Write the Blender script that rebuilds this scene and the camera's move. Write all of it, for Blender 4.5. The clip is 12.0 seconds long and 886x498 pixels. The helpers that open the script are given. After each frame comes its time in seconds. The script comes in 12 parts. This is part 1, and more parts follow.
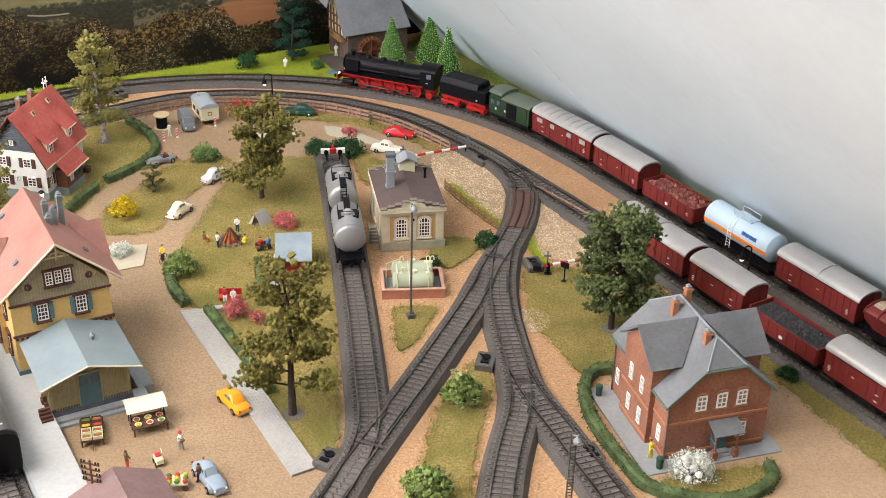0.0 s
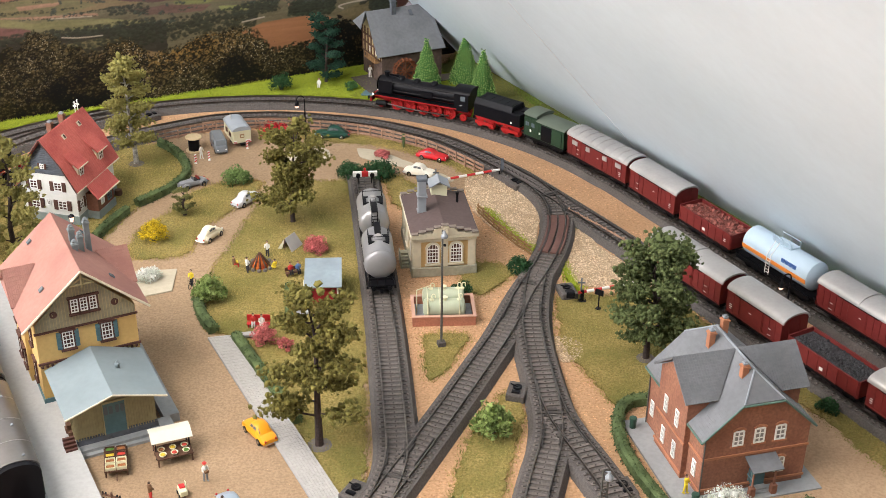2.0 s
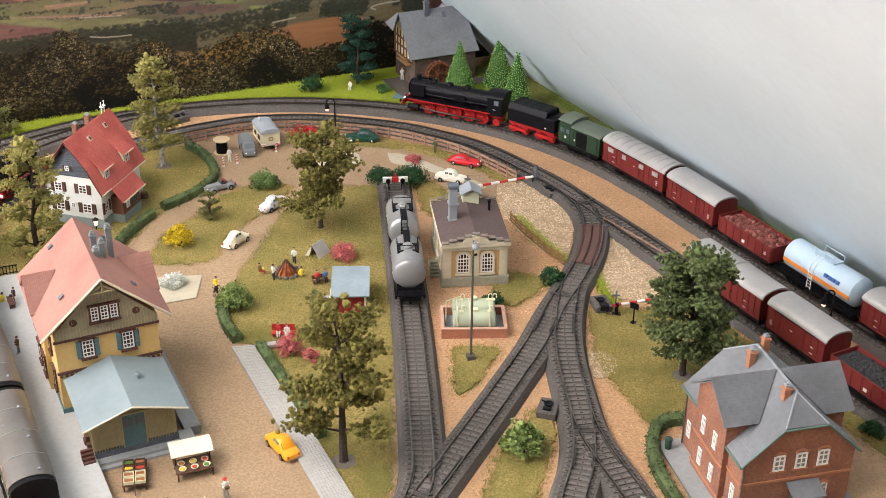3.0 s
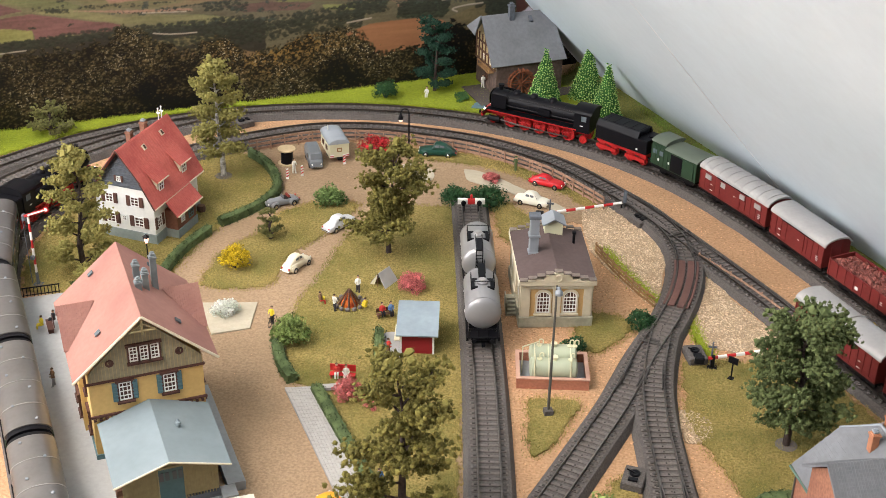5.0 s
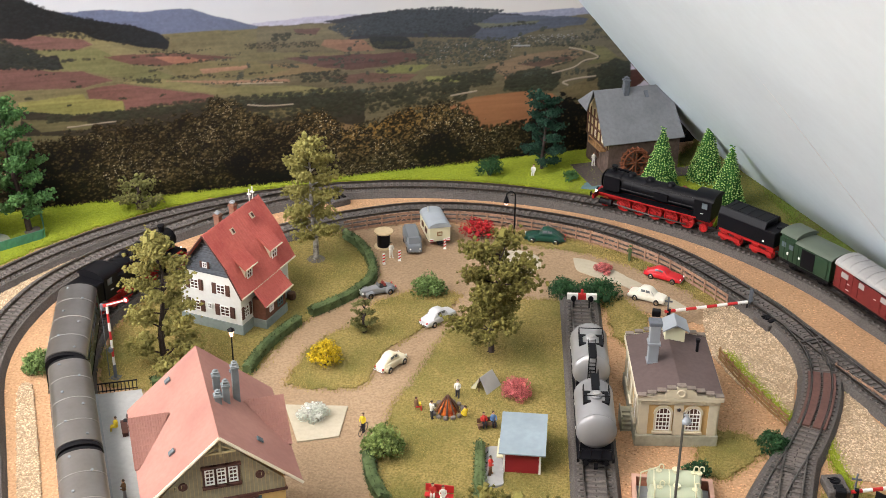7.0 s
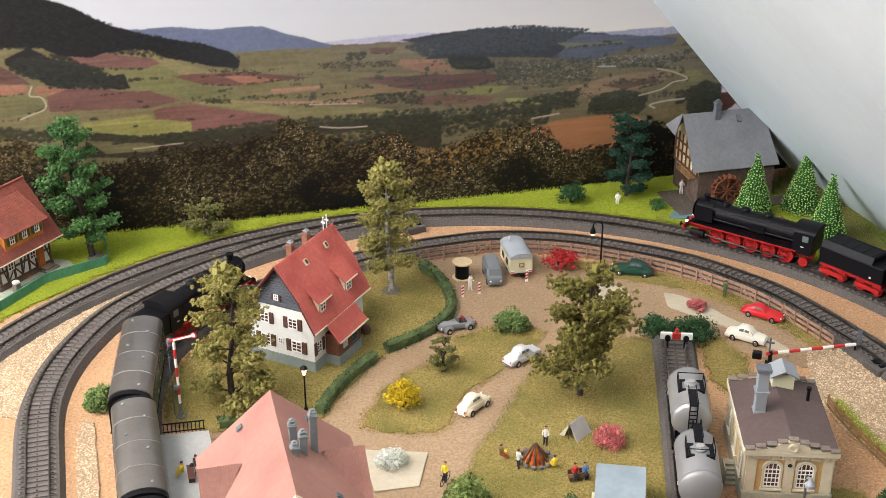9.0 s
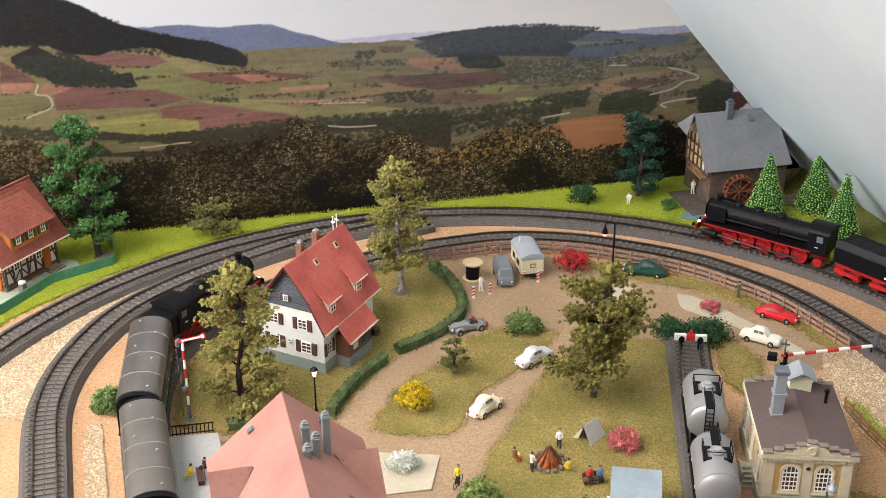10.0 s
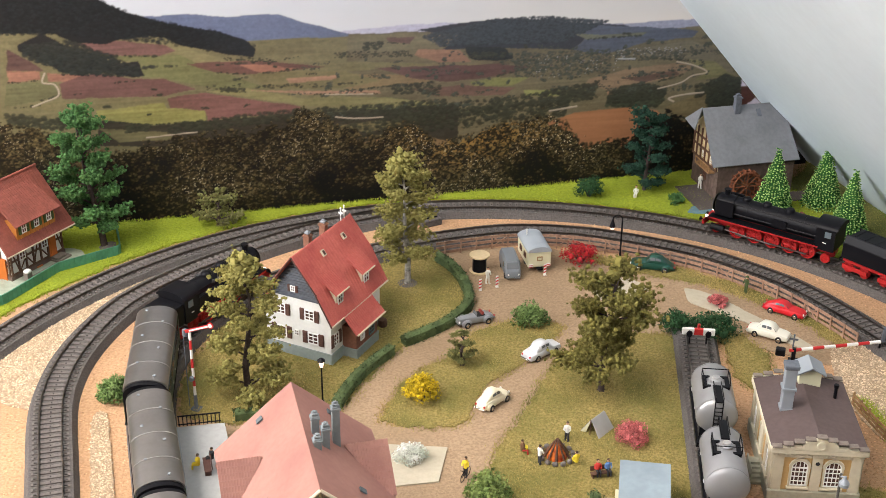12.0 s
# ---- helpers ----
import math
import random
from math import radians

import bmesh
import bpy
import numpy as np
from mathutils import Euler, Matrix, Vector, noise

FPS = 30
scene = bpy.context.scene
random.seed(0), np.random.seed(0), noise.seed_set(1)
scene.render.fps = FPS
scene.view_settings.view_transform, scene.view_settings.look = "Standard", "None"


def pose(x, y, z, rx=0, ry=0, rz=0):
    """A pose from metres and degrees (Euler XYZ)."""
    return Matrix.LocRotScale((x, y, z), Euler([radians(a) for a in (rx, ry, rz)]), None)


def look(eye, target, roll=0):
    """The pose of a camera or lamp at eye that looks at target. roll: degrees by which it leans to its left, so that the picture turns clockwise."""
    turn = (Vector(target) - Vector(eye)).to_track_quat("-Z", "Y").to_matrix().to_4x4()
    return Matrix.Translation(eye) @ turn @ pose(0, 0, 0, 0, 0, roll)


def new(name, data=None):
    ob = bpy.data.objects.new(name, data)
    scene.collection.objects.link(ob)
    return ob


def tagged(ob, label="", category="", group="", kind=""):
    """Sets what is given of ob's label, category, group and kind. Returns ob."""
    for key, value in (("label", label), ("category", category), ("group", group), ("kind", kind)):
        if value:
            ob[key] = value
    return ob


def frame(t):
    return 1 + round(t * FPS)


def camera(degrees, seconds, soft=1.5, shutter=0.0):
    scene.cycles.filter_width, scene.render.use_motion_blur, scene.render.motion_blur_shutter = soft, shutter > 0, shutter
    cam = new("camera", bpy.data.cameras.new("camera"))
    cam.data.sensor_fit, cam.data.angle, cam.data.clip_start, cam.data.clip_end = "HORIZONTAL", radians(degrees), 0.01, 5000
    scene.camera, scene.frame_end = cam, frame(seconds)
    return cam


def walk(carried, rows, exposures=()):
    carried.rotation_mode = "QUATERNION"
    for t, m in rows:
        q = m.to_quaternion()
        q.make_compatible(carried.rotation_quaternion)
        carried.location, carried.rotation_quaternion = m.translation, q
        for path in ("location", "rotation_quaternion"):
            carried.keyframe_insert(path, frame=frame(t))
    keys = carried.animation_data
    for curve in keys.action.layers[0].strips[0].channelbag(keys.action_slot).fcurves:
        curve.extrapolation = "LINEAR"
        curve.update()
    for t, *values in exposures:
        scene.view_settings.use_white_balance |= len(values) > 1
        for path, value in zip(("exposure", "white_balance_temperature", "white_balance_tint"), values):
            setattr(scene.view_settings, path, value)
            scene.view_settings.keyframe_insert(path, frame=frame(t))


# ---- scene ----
cam = camera(38.3, 12.0, soft=0.6)
PATH = [
    (0, (0.057, 0.034, 0.619), (0.003, 1.782, -0.352), 1.5),
    (0.5, (0.054, 0.037, 0.619), (-0.011, 1.785, -0.352), 1.3),
    (1, (0.06, 0.04, 0.618), (-0.021, 1.791, -0.346), 1.0),
    (1.5, (0.065, 0.05, 0.62), (-0.034, 1.804, -0.336), 0.8),
    (2, (0.064, 0.057, 0.618), (-0.054, 1.812, -0.332), 0.7),
    (2.5, (0.063, 0.066, 0.617), (-0.079, 1.821, -0.332), 0.6),
    (3, (0.062, 0.09, 0.611), (-0.105, 1.841, -0.341), 0.7),
    (5, (0.043, 0.206, 0.595), (-0.233, 1.932, -0.378), 1.2),
    (5.5, (0.04, 0.233, 0.59), (-0.274, 1.957, -0.374), 1.1),
    (6, (0.029, 0.259, 0.588), (-0.321, 1.985, -0.359), 0.9),
    (6.5, (0.019, 0.288, 0.585), (-0.369, 2.017, -0.342), 0.7),
    (7, (0.01, 0.307, 0.587), (-0.414, 2.038, -0.321), 0.5),
    (7.5, (-0.004, 0.326, 0.586), (-0.458, 2.054, -0.312), 0.2),
    (9.5, (-0.038, 0.373, 0.563), (-0.551, 2.092, -0.32), -0.0),
    (10, (-0.043, 0.375, 0.561), (-0.555, 2.095, -0.321), 0.0),
    (10.5, (-0.046, 0.375, 0.56), (-0.558, 2.096, -0.321), 0.1),
    (11, (-0.048, 0.375, 0.559), (-0.562, 2.095, -0.324), 0.1),
    (11.5, (-0.05, 0.374, 0.558), (-0.562, 2.093, -0.327), 0.3),
    (12, (-0.051, 0.375, 0.557), (-0.56, 2.092, -0.332), 0.5),
]
walk(cam, [(t, look(eye, target, roll)) for t, eye, target, roll in PATH])

# ---------------------------------------------------------------- light
world = bpy.data.worlds.new("world")
scene.world = world
world.use_nodes = True
sky = world.node_tree.nodes.new("ShaderNodeTexSky")
sky.sky_type, sky.sun_disc = "NISHITA", False
sky.sun_elevation, sky.sun_rotation = radians(35), radians(240)
world.node_tree.links.new(sky.outputs[0], world.node_tree.nodes["Background"].inputs[0])
world.node_tree.nodes["Background"].inputs[1].default_value = 0.1


def area_lamp(name, eye, target, sx, sy, watts, color):
    data = bpy.data.lights.new(name, "AREA")
    data.shape, data.size, data.size_y, data.energy, data.color = "RECTANGLE", sx, sy, watts, color
    ob = new(name, data)
    ob.matrix_world = look(eye, target)
    return ob


area_lamp("window_daylight", (-1.93, 0.35, 0.75), (0, 0.9, 0.1), 1.7, 1.0, 64, (0.975, 0.965, 1.0))
area_lamp("ceiling_lamp_glow", (-0.68, 0.55, 1.27), (-0.68, 0.55, 0), 1.1, 1.6, 73, (1.0, 0.917, 0.86))

# ---------------------------------------------------------------- materials
MATS = {}


def mat(name, color, rough=0.7, metal=0.0, grain=0.0, scale=300.0, big=0.12, bigscale=25.0, bump=0.0, tint=None, spec=0.3, world_space=False, isle=0.0):
    """Base colour with two scales of variation and a fine relief."""
    if name in MATS:
        return MATS[name]
    m = bpy.data.materials.new(name)
    m.use_nodes = True
    nt = m.node_tree
    b = nt.nodes["Principled BSDF"]
    b.inputs["Roughness"].default_value, b.inputs["Metallic"].default_value = rough, metal
    b.inputs["Specular IOR Level"].default_value = spec
    if world_space:
        pos = nt.nodes.new("ShaderNodeNewGeometry").outputs["Position"]
    else:
        pos = nt.nodes.new("ShaderNodeTexCoord").outputs["Object"]
    c = Vector(color)
    dark = tint if tint else tuple(c * 0.55)

    def noise_node(s, detail):
        n = nt.nodes.new("ShaderNodeTexNoise")
        n.inputs["Scale"].default_value, n.inputs["Detail"].default_value = s, detail
        nt.links.new(pos, n.inputs["Vector"])
        return n

    def blend(fac, a, bcol, amount):
        r = nt.nodes.new("ShaderNodeMapRange")
        r.inputs["From Min"].default_value, r.inputs["From Max"].default_value = 0.38, 0.66
        r.inputs["To Max"].default_value = amount
        nt.links.new(fac, r.inputs["Value"])
        x = nt.nodes.new("ShaderNodeMix")
        x.data_type = "RGBA"
        nt.links.new(r.outputs[0], x.inputs["Factor"])
        if isinstance(a, tuple):
            x.inputs["A"].default_value = a
        else:
            nt.links.new(a, x.inputs["A"])
        x.inputs["B"].default_value = bcol
        return x.outputs["Result"]

    out = (*c, 1.0)
    if big > 0:
        out = blend(noise_node(bigscale, 4).outputs["Fac"], out, (*dark, 1), min(1.0, big * 2))
    fine = noise_node(scale, 5)
    if grain > 0:
        out = blend(fine.outputs["Fac"], out, (*tuple(Vector(dark) * 0.8), 1), min(1.0, grain * 2))
    if isle > 0:
        g = nt.nodes.new("ShaderNodeNewGeometry")
        h = nt.nodes.new("ShaderNodeHueSaturation")
        r = nt.nodes.new("ShaderNodeMapRange")
        r.inputs["To Min"].default_value, r.inputs["To Max"].default_value = 1 - isle, 1 + isle
        nt.links.new(g.outputs["Random Per Island"], r.inputs["Value"])
        nt.links.new(r.outputs[0], h.inputs["Value"])
        if isinstance(out, tuple):
            h.inputs["Color"].default_value = out
        else:
            nt.links.new(out, h.inputs["Color"])
        out = h.outputs["Color"]
    if isinstance(out, tuple):
        b.inputs["Base Color"].default_value = out
    else:
        nt.links.new(out, b.inputs["Base Color"])
    if bump > 0:
        bp = nt.nodes.new("ShaderNodeBump")
        bp.inputs["Strength"].default_value, bp.inputs["Distance"].default_value = 1.0, bump
        nt.links.new(fine.outputs["Fac"], bp.inputs["Height"])
        nt.links.new(bp.outputs[0], b.inputs["Normal"])
    MATS[name] = m
    return m


def glass_mat():
    m = mat("window_glass", (0.12, 0.15, 0.17), 0.08, big=0.0, spec=0.6)
    return m


sand = mat("orange_sand", (0.55, 0.335, 0.19), 0.95, grain=0.35, scale=420, big=0.2, bigscale=16, bump=0.0012, tint=(0.38, 0.225, 0.12), world_space=True)
road = mat("road_dust", (0.375, 0.26, 0.163), 0.95, grain=0.35, scale=480, big=0.32, bigscale=14, bump=0.0009, tint=(0.29, 0.20, 0.12), world_space=True)
yard = mat("yard_dust", (0.47, 0.33, 0.21), 0.95, grain=0.25, scale=480, big=0.2, bigscale=18, bump=0.0008, tint=(0.34, 0.22, 0.13), world_space=True)
lawn = mat("olive_grass", (0.36, 0.27, 0.095), 0.95, grain=0.4, scale=520, big=0.45, bigscale=22, bump=0.0016, tint=(0.17, 0.155, 0.04), world_space=True)
meadow = mat("bright_grass", (0.32, 0.38, 0.03), 0.95, grain=0.35, scale=420, big=0.3, bigscale=18, bump=0.002, tint=(0.22, 0.28, 0.02), world_space=True)
turf = mat("green_turf", (0.15, 0.24, 0.045), 0.95, grain=0.35, scale=420, big=0.35, bigscale=18, bump=0.0016, tint=(0.16, 0.13, 0.05), world_space=True)
blade = mat("grass_blades", (0.42, 0.315, 0.11), 0.9, big=0.48, bigscale=16, tint=(0.21, 0.21, 0.06), world_space=True, isle=0.25)
blade_green = mat("green_blades", (0.33, 0.39, 0.035), 0.9, big=0.3, bigscale=22, tint=(0.15, 0.22, 0.02), world_space=True, isle=0.35)
gravel = mat("pale_gravel", (0.42, 0.315, 0.21), 0.95, grain=0.35, scale=500, big=0.15, bigscale=30, bump=0.001, tint=(0.32, 0.22, 0.13), world_space=True)
stone_bits = mat("gravel_stones", (0.55, 0.43, 0.30), 0.9, big=0.2, bigscale=60, tint=(0.30, 0.20, 0.11), world_space=True, isle=0.45)
sand_bits = mat("sand_grains", (0.56, 0.34, 0.19), 0.95, big=0.2, bigscale=60, tint=(0.34, 0.18, 0.09), world_space=True, isle=0.4)
bed_mat = mat("track_ballast", (0.13, 0.117, 0.11), 0.85, grain=0.35, scale=700, big=0.2, bigscale=40, bump=0.0009, world_space=True)
sleeper_mat = mat("sleeper_grey", (0.16, 0.14, 0.13), 0.75, grain=0.2, scale=500, big=0.15, bigscale=60, bump=0.0002, world_space=True)
rail_mat = mat("rail_metal", (0.24, 0.215, 0.195), 0.32, 1.0, big=0.3, bigscale=30, tint=(0.10, 0.08, 0.07), world_space=True)
concrete = mat("pale_concrete", (0.41, 0.415, 0.41), 0.8, grain=0.08, scale=300, big=0.15, bigscale=12, world_space=True)
apron = mat("grey_paving", (0.33, 0.35, 0.36), 0.8, grain=0.1, scale=300, big=0.15, bigscale=20, world_space=True)
wall_paint = mat("white_wall_paint", (0.695, 0.795, 0.86), 0.7, grain=0.02, scale=90, big=0.09, bigscale=5.0, bump=0.0002, world_space=True)
room_paint = mat("room_paint", (0.46, 0.44, 0.41), 0.85, big=0.05, bigscale=3, world_space=True)
timber = mat("brown_timber", (0.13, 0.065, 0.04), 0.7, grain=0.25, scale=400, big=0.2, bigscale=60)
fence_wood = mat("fence_wood", (0.42, 0.26, 0.18), 0.75, grain=0.3, scale=300, big=0.2, bigscale=40)
fence_tan = mat("tan_fence_wood", (0.33, 0.19, 0.085), 0.75, grain=0.3, scale=300, big=0.2, bigscale=40)
black = mat("matt_black", (0.006, 0.006, 0.008), 0.42, big=0.15, bigscale=60, spec=0.14)
loco_red = mat("loco_red", (0.42, 0.02, 0.02), 0.4, big=0.2, bigscale=60)
wagon_red = mat("wagon_oxide_red", (0.17, 0.024, 0.022), 0.5, grain=0.1, scale=300, big=0.2, bigscale=30)
silver = mat("silver_roof", (0.46, 0.45, 0.44), 0.42, 0.35, grain=0.06, scale=300, big=0.2, bigscale=25, tint=(0.28, 0.27, 0.27))
coach_roof = mat("grey_coach_roof", (0.29, 0.28, 0.275), 0.30, 0.85, grain=0.05, scale=300, big=0.2, bigscale=25)
coach_green = mat("coach_green", (0.028, 0.05, 0.026), 0.42, big=0.15, bigscale=40)
van_green = mat("van_green", (0.022, 0.05, 0.026), 0.5, big=0.2, bigscale=40)
tank_grey = mat("tank_grey", (0.30, 0.30, 0.31), 0.38, 0.3, big=0.2, bigscale=30)
white = mat("white_plastic", (0.80, 0.80, 0.77), 0.5, big=0.06, bigscale=80)
cream = mat("cream_paint", (0.66, 0.64, 0.44), 0.6, big=0.1, bigscale=40)
red = mat("signal_red", (0.50, 0.028, 0.028), 0.4, big=0.1, bigscale=80)
glass = glass_mat()
pane_dark = mat("dark_pane", (0.10, 0.055, 0.045), 0.2, big=0.2, bigscale=200)
trunk_mat = mat("bark", (0.07, 0.05, 0.045), 0.9, grain=0.35, scale=400, big=0.2, bigscale=80, bump=0.0008)
birch_mat = mat("birch_bark", (0.55, 0.52, 0.47), 0.85, grain=0.45, scale=220, big=0.2, bigscale=80, tint=(0.10, 0.09, 0.08))


# ---------------------------------------------------------------- mesh helpers
class Shape:
    """Collects vertices and faces, with a material slot for each face."""

    def __init__(self):
        self.v, self.f, self.m, self.slot, self.at = [], [], [], 0, Matrix()

    def add(self, verts, faces):
        n = len(self.v)
        self.v += [tuple(self.at @ Vector(p)) for p in verts]
        self.f += [tuple(n + i for i in f) for f in faces]
        self.m += [self.slot] * len(faces)
        return self

    def box(self, x0, x1, y0, y1, z0, z1):
        v = [(x, y, z) for z in (z0, z1) for y in (y0, y1) for x in (x0, x1)]
        return self.add(v, [(0, 2, 3, 1), (4, 5, 7, 6), (0, 1, 5, 4), (2, 6, 7, 3), (0, 4, 6, 2), (1, 3, 7, 5)])

    def cbox(self, x0, x1, y0, y1, z0, z1, c=0.0008):
        """A box whose edges are chamfered by c."""
        c = min(c, (x1 - x0) * 0.4, (y1 - y0) * 0.4, (z1 - z0) * 0.4)
        v = []
        for sz in (0, 1):
            for sy in (0, 1):
                for sx in (0, 1):
                    x, y, z = (x0, x1)[sx], (y0, y1)[sy], (z0, z1)[sz]
                    dx, dy, dz = (c, -c)[sx], (c, -c)[sy], (c, -c)[sz]
                    v += [(x, y + dy, z + dz), (x + dx, y, z + dz), (x + dx, y + dy, z)]
        i = lambda sx, sy, sz, k: ((sz * 2 + sy) * 2 + sx) * 3 + k
        f = [(i(0, 0, 0, 0), i(0, 0, 1, 0), i(0, 1, 1, 0), i(0, 1, 0, 0)), (i(1, 0, 0, 0), i(1, 1, 0, 0), i(1, 1, 1, 0), i(1, 0, 1, 0)),
             (i(0, 0, 0, 1), i(1, 0, 0, 1), i(1, 0, 1, 1), i(0, 0, 1, 1)), (i(0, 1, 0, 1), i(0, 1, 1, 1), i(1, 1, 1, 1), i(1, 1, 0, 1)),
             (i(0, 0, 0, 2), i(0, 1, 0, 2), i(1, 1, 0, 2), i(1, 0, 0, 2)), (i(0, 0, 1, 2), i(1, 0, 1, 2), i(1, 1, 1, 2), i(0, 1, 1, 2))]
        for a in (0, 1):
            for b in (0, 1):
                f += [(i(a, b, 0, 0), i(a, b, 1, 0), i(a, b, 1, 1), i(a, b, 0, 1)), (i(a, 0, b, 0), i(a, 1, b, 0), i(a, 1, b, 2), i(a, 0, b, 2)), (i(0, a, b, 1), i(1, a, b, 1), i(1, a, b, 2), i(0, a, b, 2))]
        f += [(i(a, b, d, 0), i(a, b, d, 1), i(a, b, d, 2)) for a in (0, 1) for b in (0, 1) for d in (0, 1)]
        return self.add(v, f)

    def rod(self, a, b, r0, r1=None, n=8):
        """A round bar from a to b."""
        a, b = Vector(a), Vector(b)
        r1 = r0 if r1 is None else r1
        q = (b - a).to_track_quat("Z", "Y").to_matrix()
        ring = [q @ Vector((math.cos(2 * math.pi * k / n), math.sin(2 * math.pi * k / n), 0)) for k in range(n)]
        v = [a + p * r0 for p in ring] + [b + p * r1 for p in ring]
        f = [(k, (k + 1) % n, n + (k + 1) % n, n + k) for k in range(n)] + [tuple(range(n - 1, -1, -1)), tuple(range(n, 2 * n))]
        return self.add(v, f)

    def lathe(self, a, axis, profile, n=12):
        """Rings of (distance along the axis, radius) about a line through a."""
        a, q = Vector(a), Vector(axis).to_track_quat("Z", "Y").to_matrix()
        v, f = [], []
        for h, r in profile:
            v += [a + q @ Vector((r * math.cos(2 * math.pi * k / n), r * math.sin(2 * math.pi * k / n), h)) for k in range(n)]
        for j in range(len(profile) - 1):
            f += [(j * n + k, j * n + (k + 1) % n, (j + 1) * n + (k + 1) % n, (j + 1) * n + k) for k in range(n)]
        f += [tuple(range(n - 1, -1, -1)), tuple(range((len(profile) - 1) * n, len(profile) * n))]
        return self.add(v, f)

    def ball(self, c, r, n=8, sz=1.0):
        m = n // 2
        return self.lathe((c[0], c[1], c[2]), (0, 0, 1), [(-r * sz * math.cos(math.pi * j / m), max(r * math.sin(math.pi * j / m), r * 0.02)) for j in range(m + 1)], n)

    def plate(self, pts, th):
        """A flat polygon with thickness th below its normal."""
        p = [Vector(q) for q in pts]
        nrm = (p[1] - p[0]).cross(p[2] - p[0]).normalized() * th
        n = len(p)
        return self.add(p + [q - nrm for q in p], [tuple(range(n)), tuple(range(2 * n - 1, n - 1, -1))] + [(k, n + k, n + (k + 1) % n, (k + 1) % n) for k in range(n)])

    def extrude(self, profile, x0, x1):
        """A profile of (y, z) drawn out along x."""
        n = len(profile)
        v = [(x, y, z) for x in (x0, x1) for y, z in profile]
        return self.add(v, [tuple(range(n - 1, -1, -1)), tuple(range(n, 2 * n))] + [(k, (k + 1) % n, n + (k + 1) % n, n + k) for k in range(n)])

    def loft(self, rings):
        n = len(rings[0])
        v = [p for r in rings for p in r]
        f = [tuple(range(n - 1, -1, -1)), tuple(range((len(rings) - 1) * n, len(rings) * n))]
        for j in range(len(rings) - 1):
            f += [(j * n + k, j * n + (k + 1) % n, (j + 1) * n + (k + 1) % n, (j + 1) * n + k) for k in range(n)]
        return self.add(v, f)

    def mesh(self, name, mats, smooth=False):
        me = bpy.data.meshes.new(name)
        me.from_pydata(self.v, [], self.f)
        for m in mats if isinstance(mats, (list, tuple)) else [mats]:
            me.materials.append(m)
        me.polygons.foreach_set("material_index", self.m)
        bm = bmesh.new()
        bm.from_mesh(me)
        bmesh.ops.recalc_face_normals(bm, faces=bm.faces)
        bm.to_mesh(me)
        bm.free()
        if smooth:
            me.polygons.foreach_set("use_smooth", [True] * len(me.polygons))
            me.set_sharp_from_angle(angle=radians(38))
        return me


def part(name, shape, mats, parent=None, label="", smooth=False):
    ob = new(name, shape.mesh(name, mats, smooth))
    if parent:
        ob.parent = parent
    return tagged(ob, label) if label else ob


def thing(name, m, label, category, group="", kind=""):
    ob = new(name)
    ob.empty_display_size = 0.01
    ob.matrix_world = m
    return tagged(ob, label, category, group, kind)


def at(x, y, turn=0.0, z=0.0):
    return pose(x, y, z, 0, 0, turn)


def frame_of(origin, xdir):
    """A level frame whose x runs along xdir."""
    return pose(origin[0], origin[1], origin[2] if len(origin) > 2 else 0, 0, 0, math.degrees(math.atan2(xdir[1], xdir[0])))


def spline(pts, step=0.006):
    """Evenly spaced places on a smooth line through pts."""
    P = [Vector((*p[:2], 0)) for p in pts]
    P = [2 * P[0] - P[1]] + P + [2 * P[-1] - P[-2]]
    raw = []
    for i in range(1, len(P) - 2):
        n = max(4, int((P[i + 1] - P[i]).length / 0.002))
        for k in range(n):
            t = k / n
            a, b, c, d = P[i - 1], P[i], P[i + 1], P[i + 2]
            raw.append(0.5 * (2 * b + (c - a) * t + (2 * a - 5 * b + 4 * c - d) * t * t + (3 * b - a - 3 * c + d) * t ** 3))
    raw.append(P[-2])
    return even(raw, step)


def even(raw, step):
    out, left = [raw[0]], step
    for a, b in zip(raw, raw[1:]):
        seg = (b - a).length
        while seg > 1e-9 and left <= seg:
            a = a + (b - a) * (left / seg)
            out.append(a)
            seg, left = (b - a).length, step
        left -= seg
    return out


def tangents(line):
    n = len(line)
    return [(line[min(i + 1, n - 1)] - line[max(i - 1, 0)]).normalized() for i in range(n)]


def swept(shape, line, profile, z=0.0):
    """A profile of (side, height), side counted to the right of the way."""
    rings = []
    for p, t in zip(line, tangents(line)):
        side = Vector((t.y, -t.x, 0))
        rings.append([p + side * s + Vector((0, 0, h + z)) for s, h in profile])
    return shape.loft(rings)


def inside(poly, xs, ys):
    hit = np.zeros(len(xs), bool)
    for (x0, y0), (x1, y1) in zip(poly, poly[1:] + poly[:1]):
        c = (y0 > ys) != (y1 > ys)
        hit ^= c & (xs < (x1 - x0) * (ys - y0) / (y1 - y0 + 1e-12) + x0)
    return hit


def scatter(poly, count, seed):
    rng = np.random.default_rng(seed)
    a = np.array(poly)
    lo, hi = a.min(0), a.max(0)
    p = rng.random((count, 2)) * (hi - lo) + lo
    return p[inside(poly, p[:, 0], p[:, 1])], rng


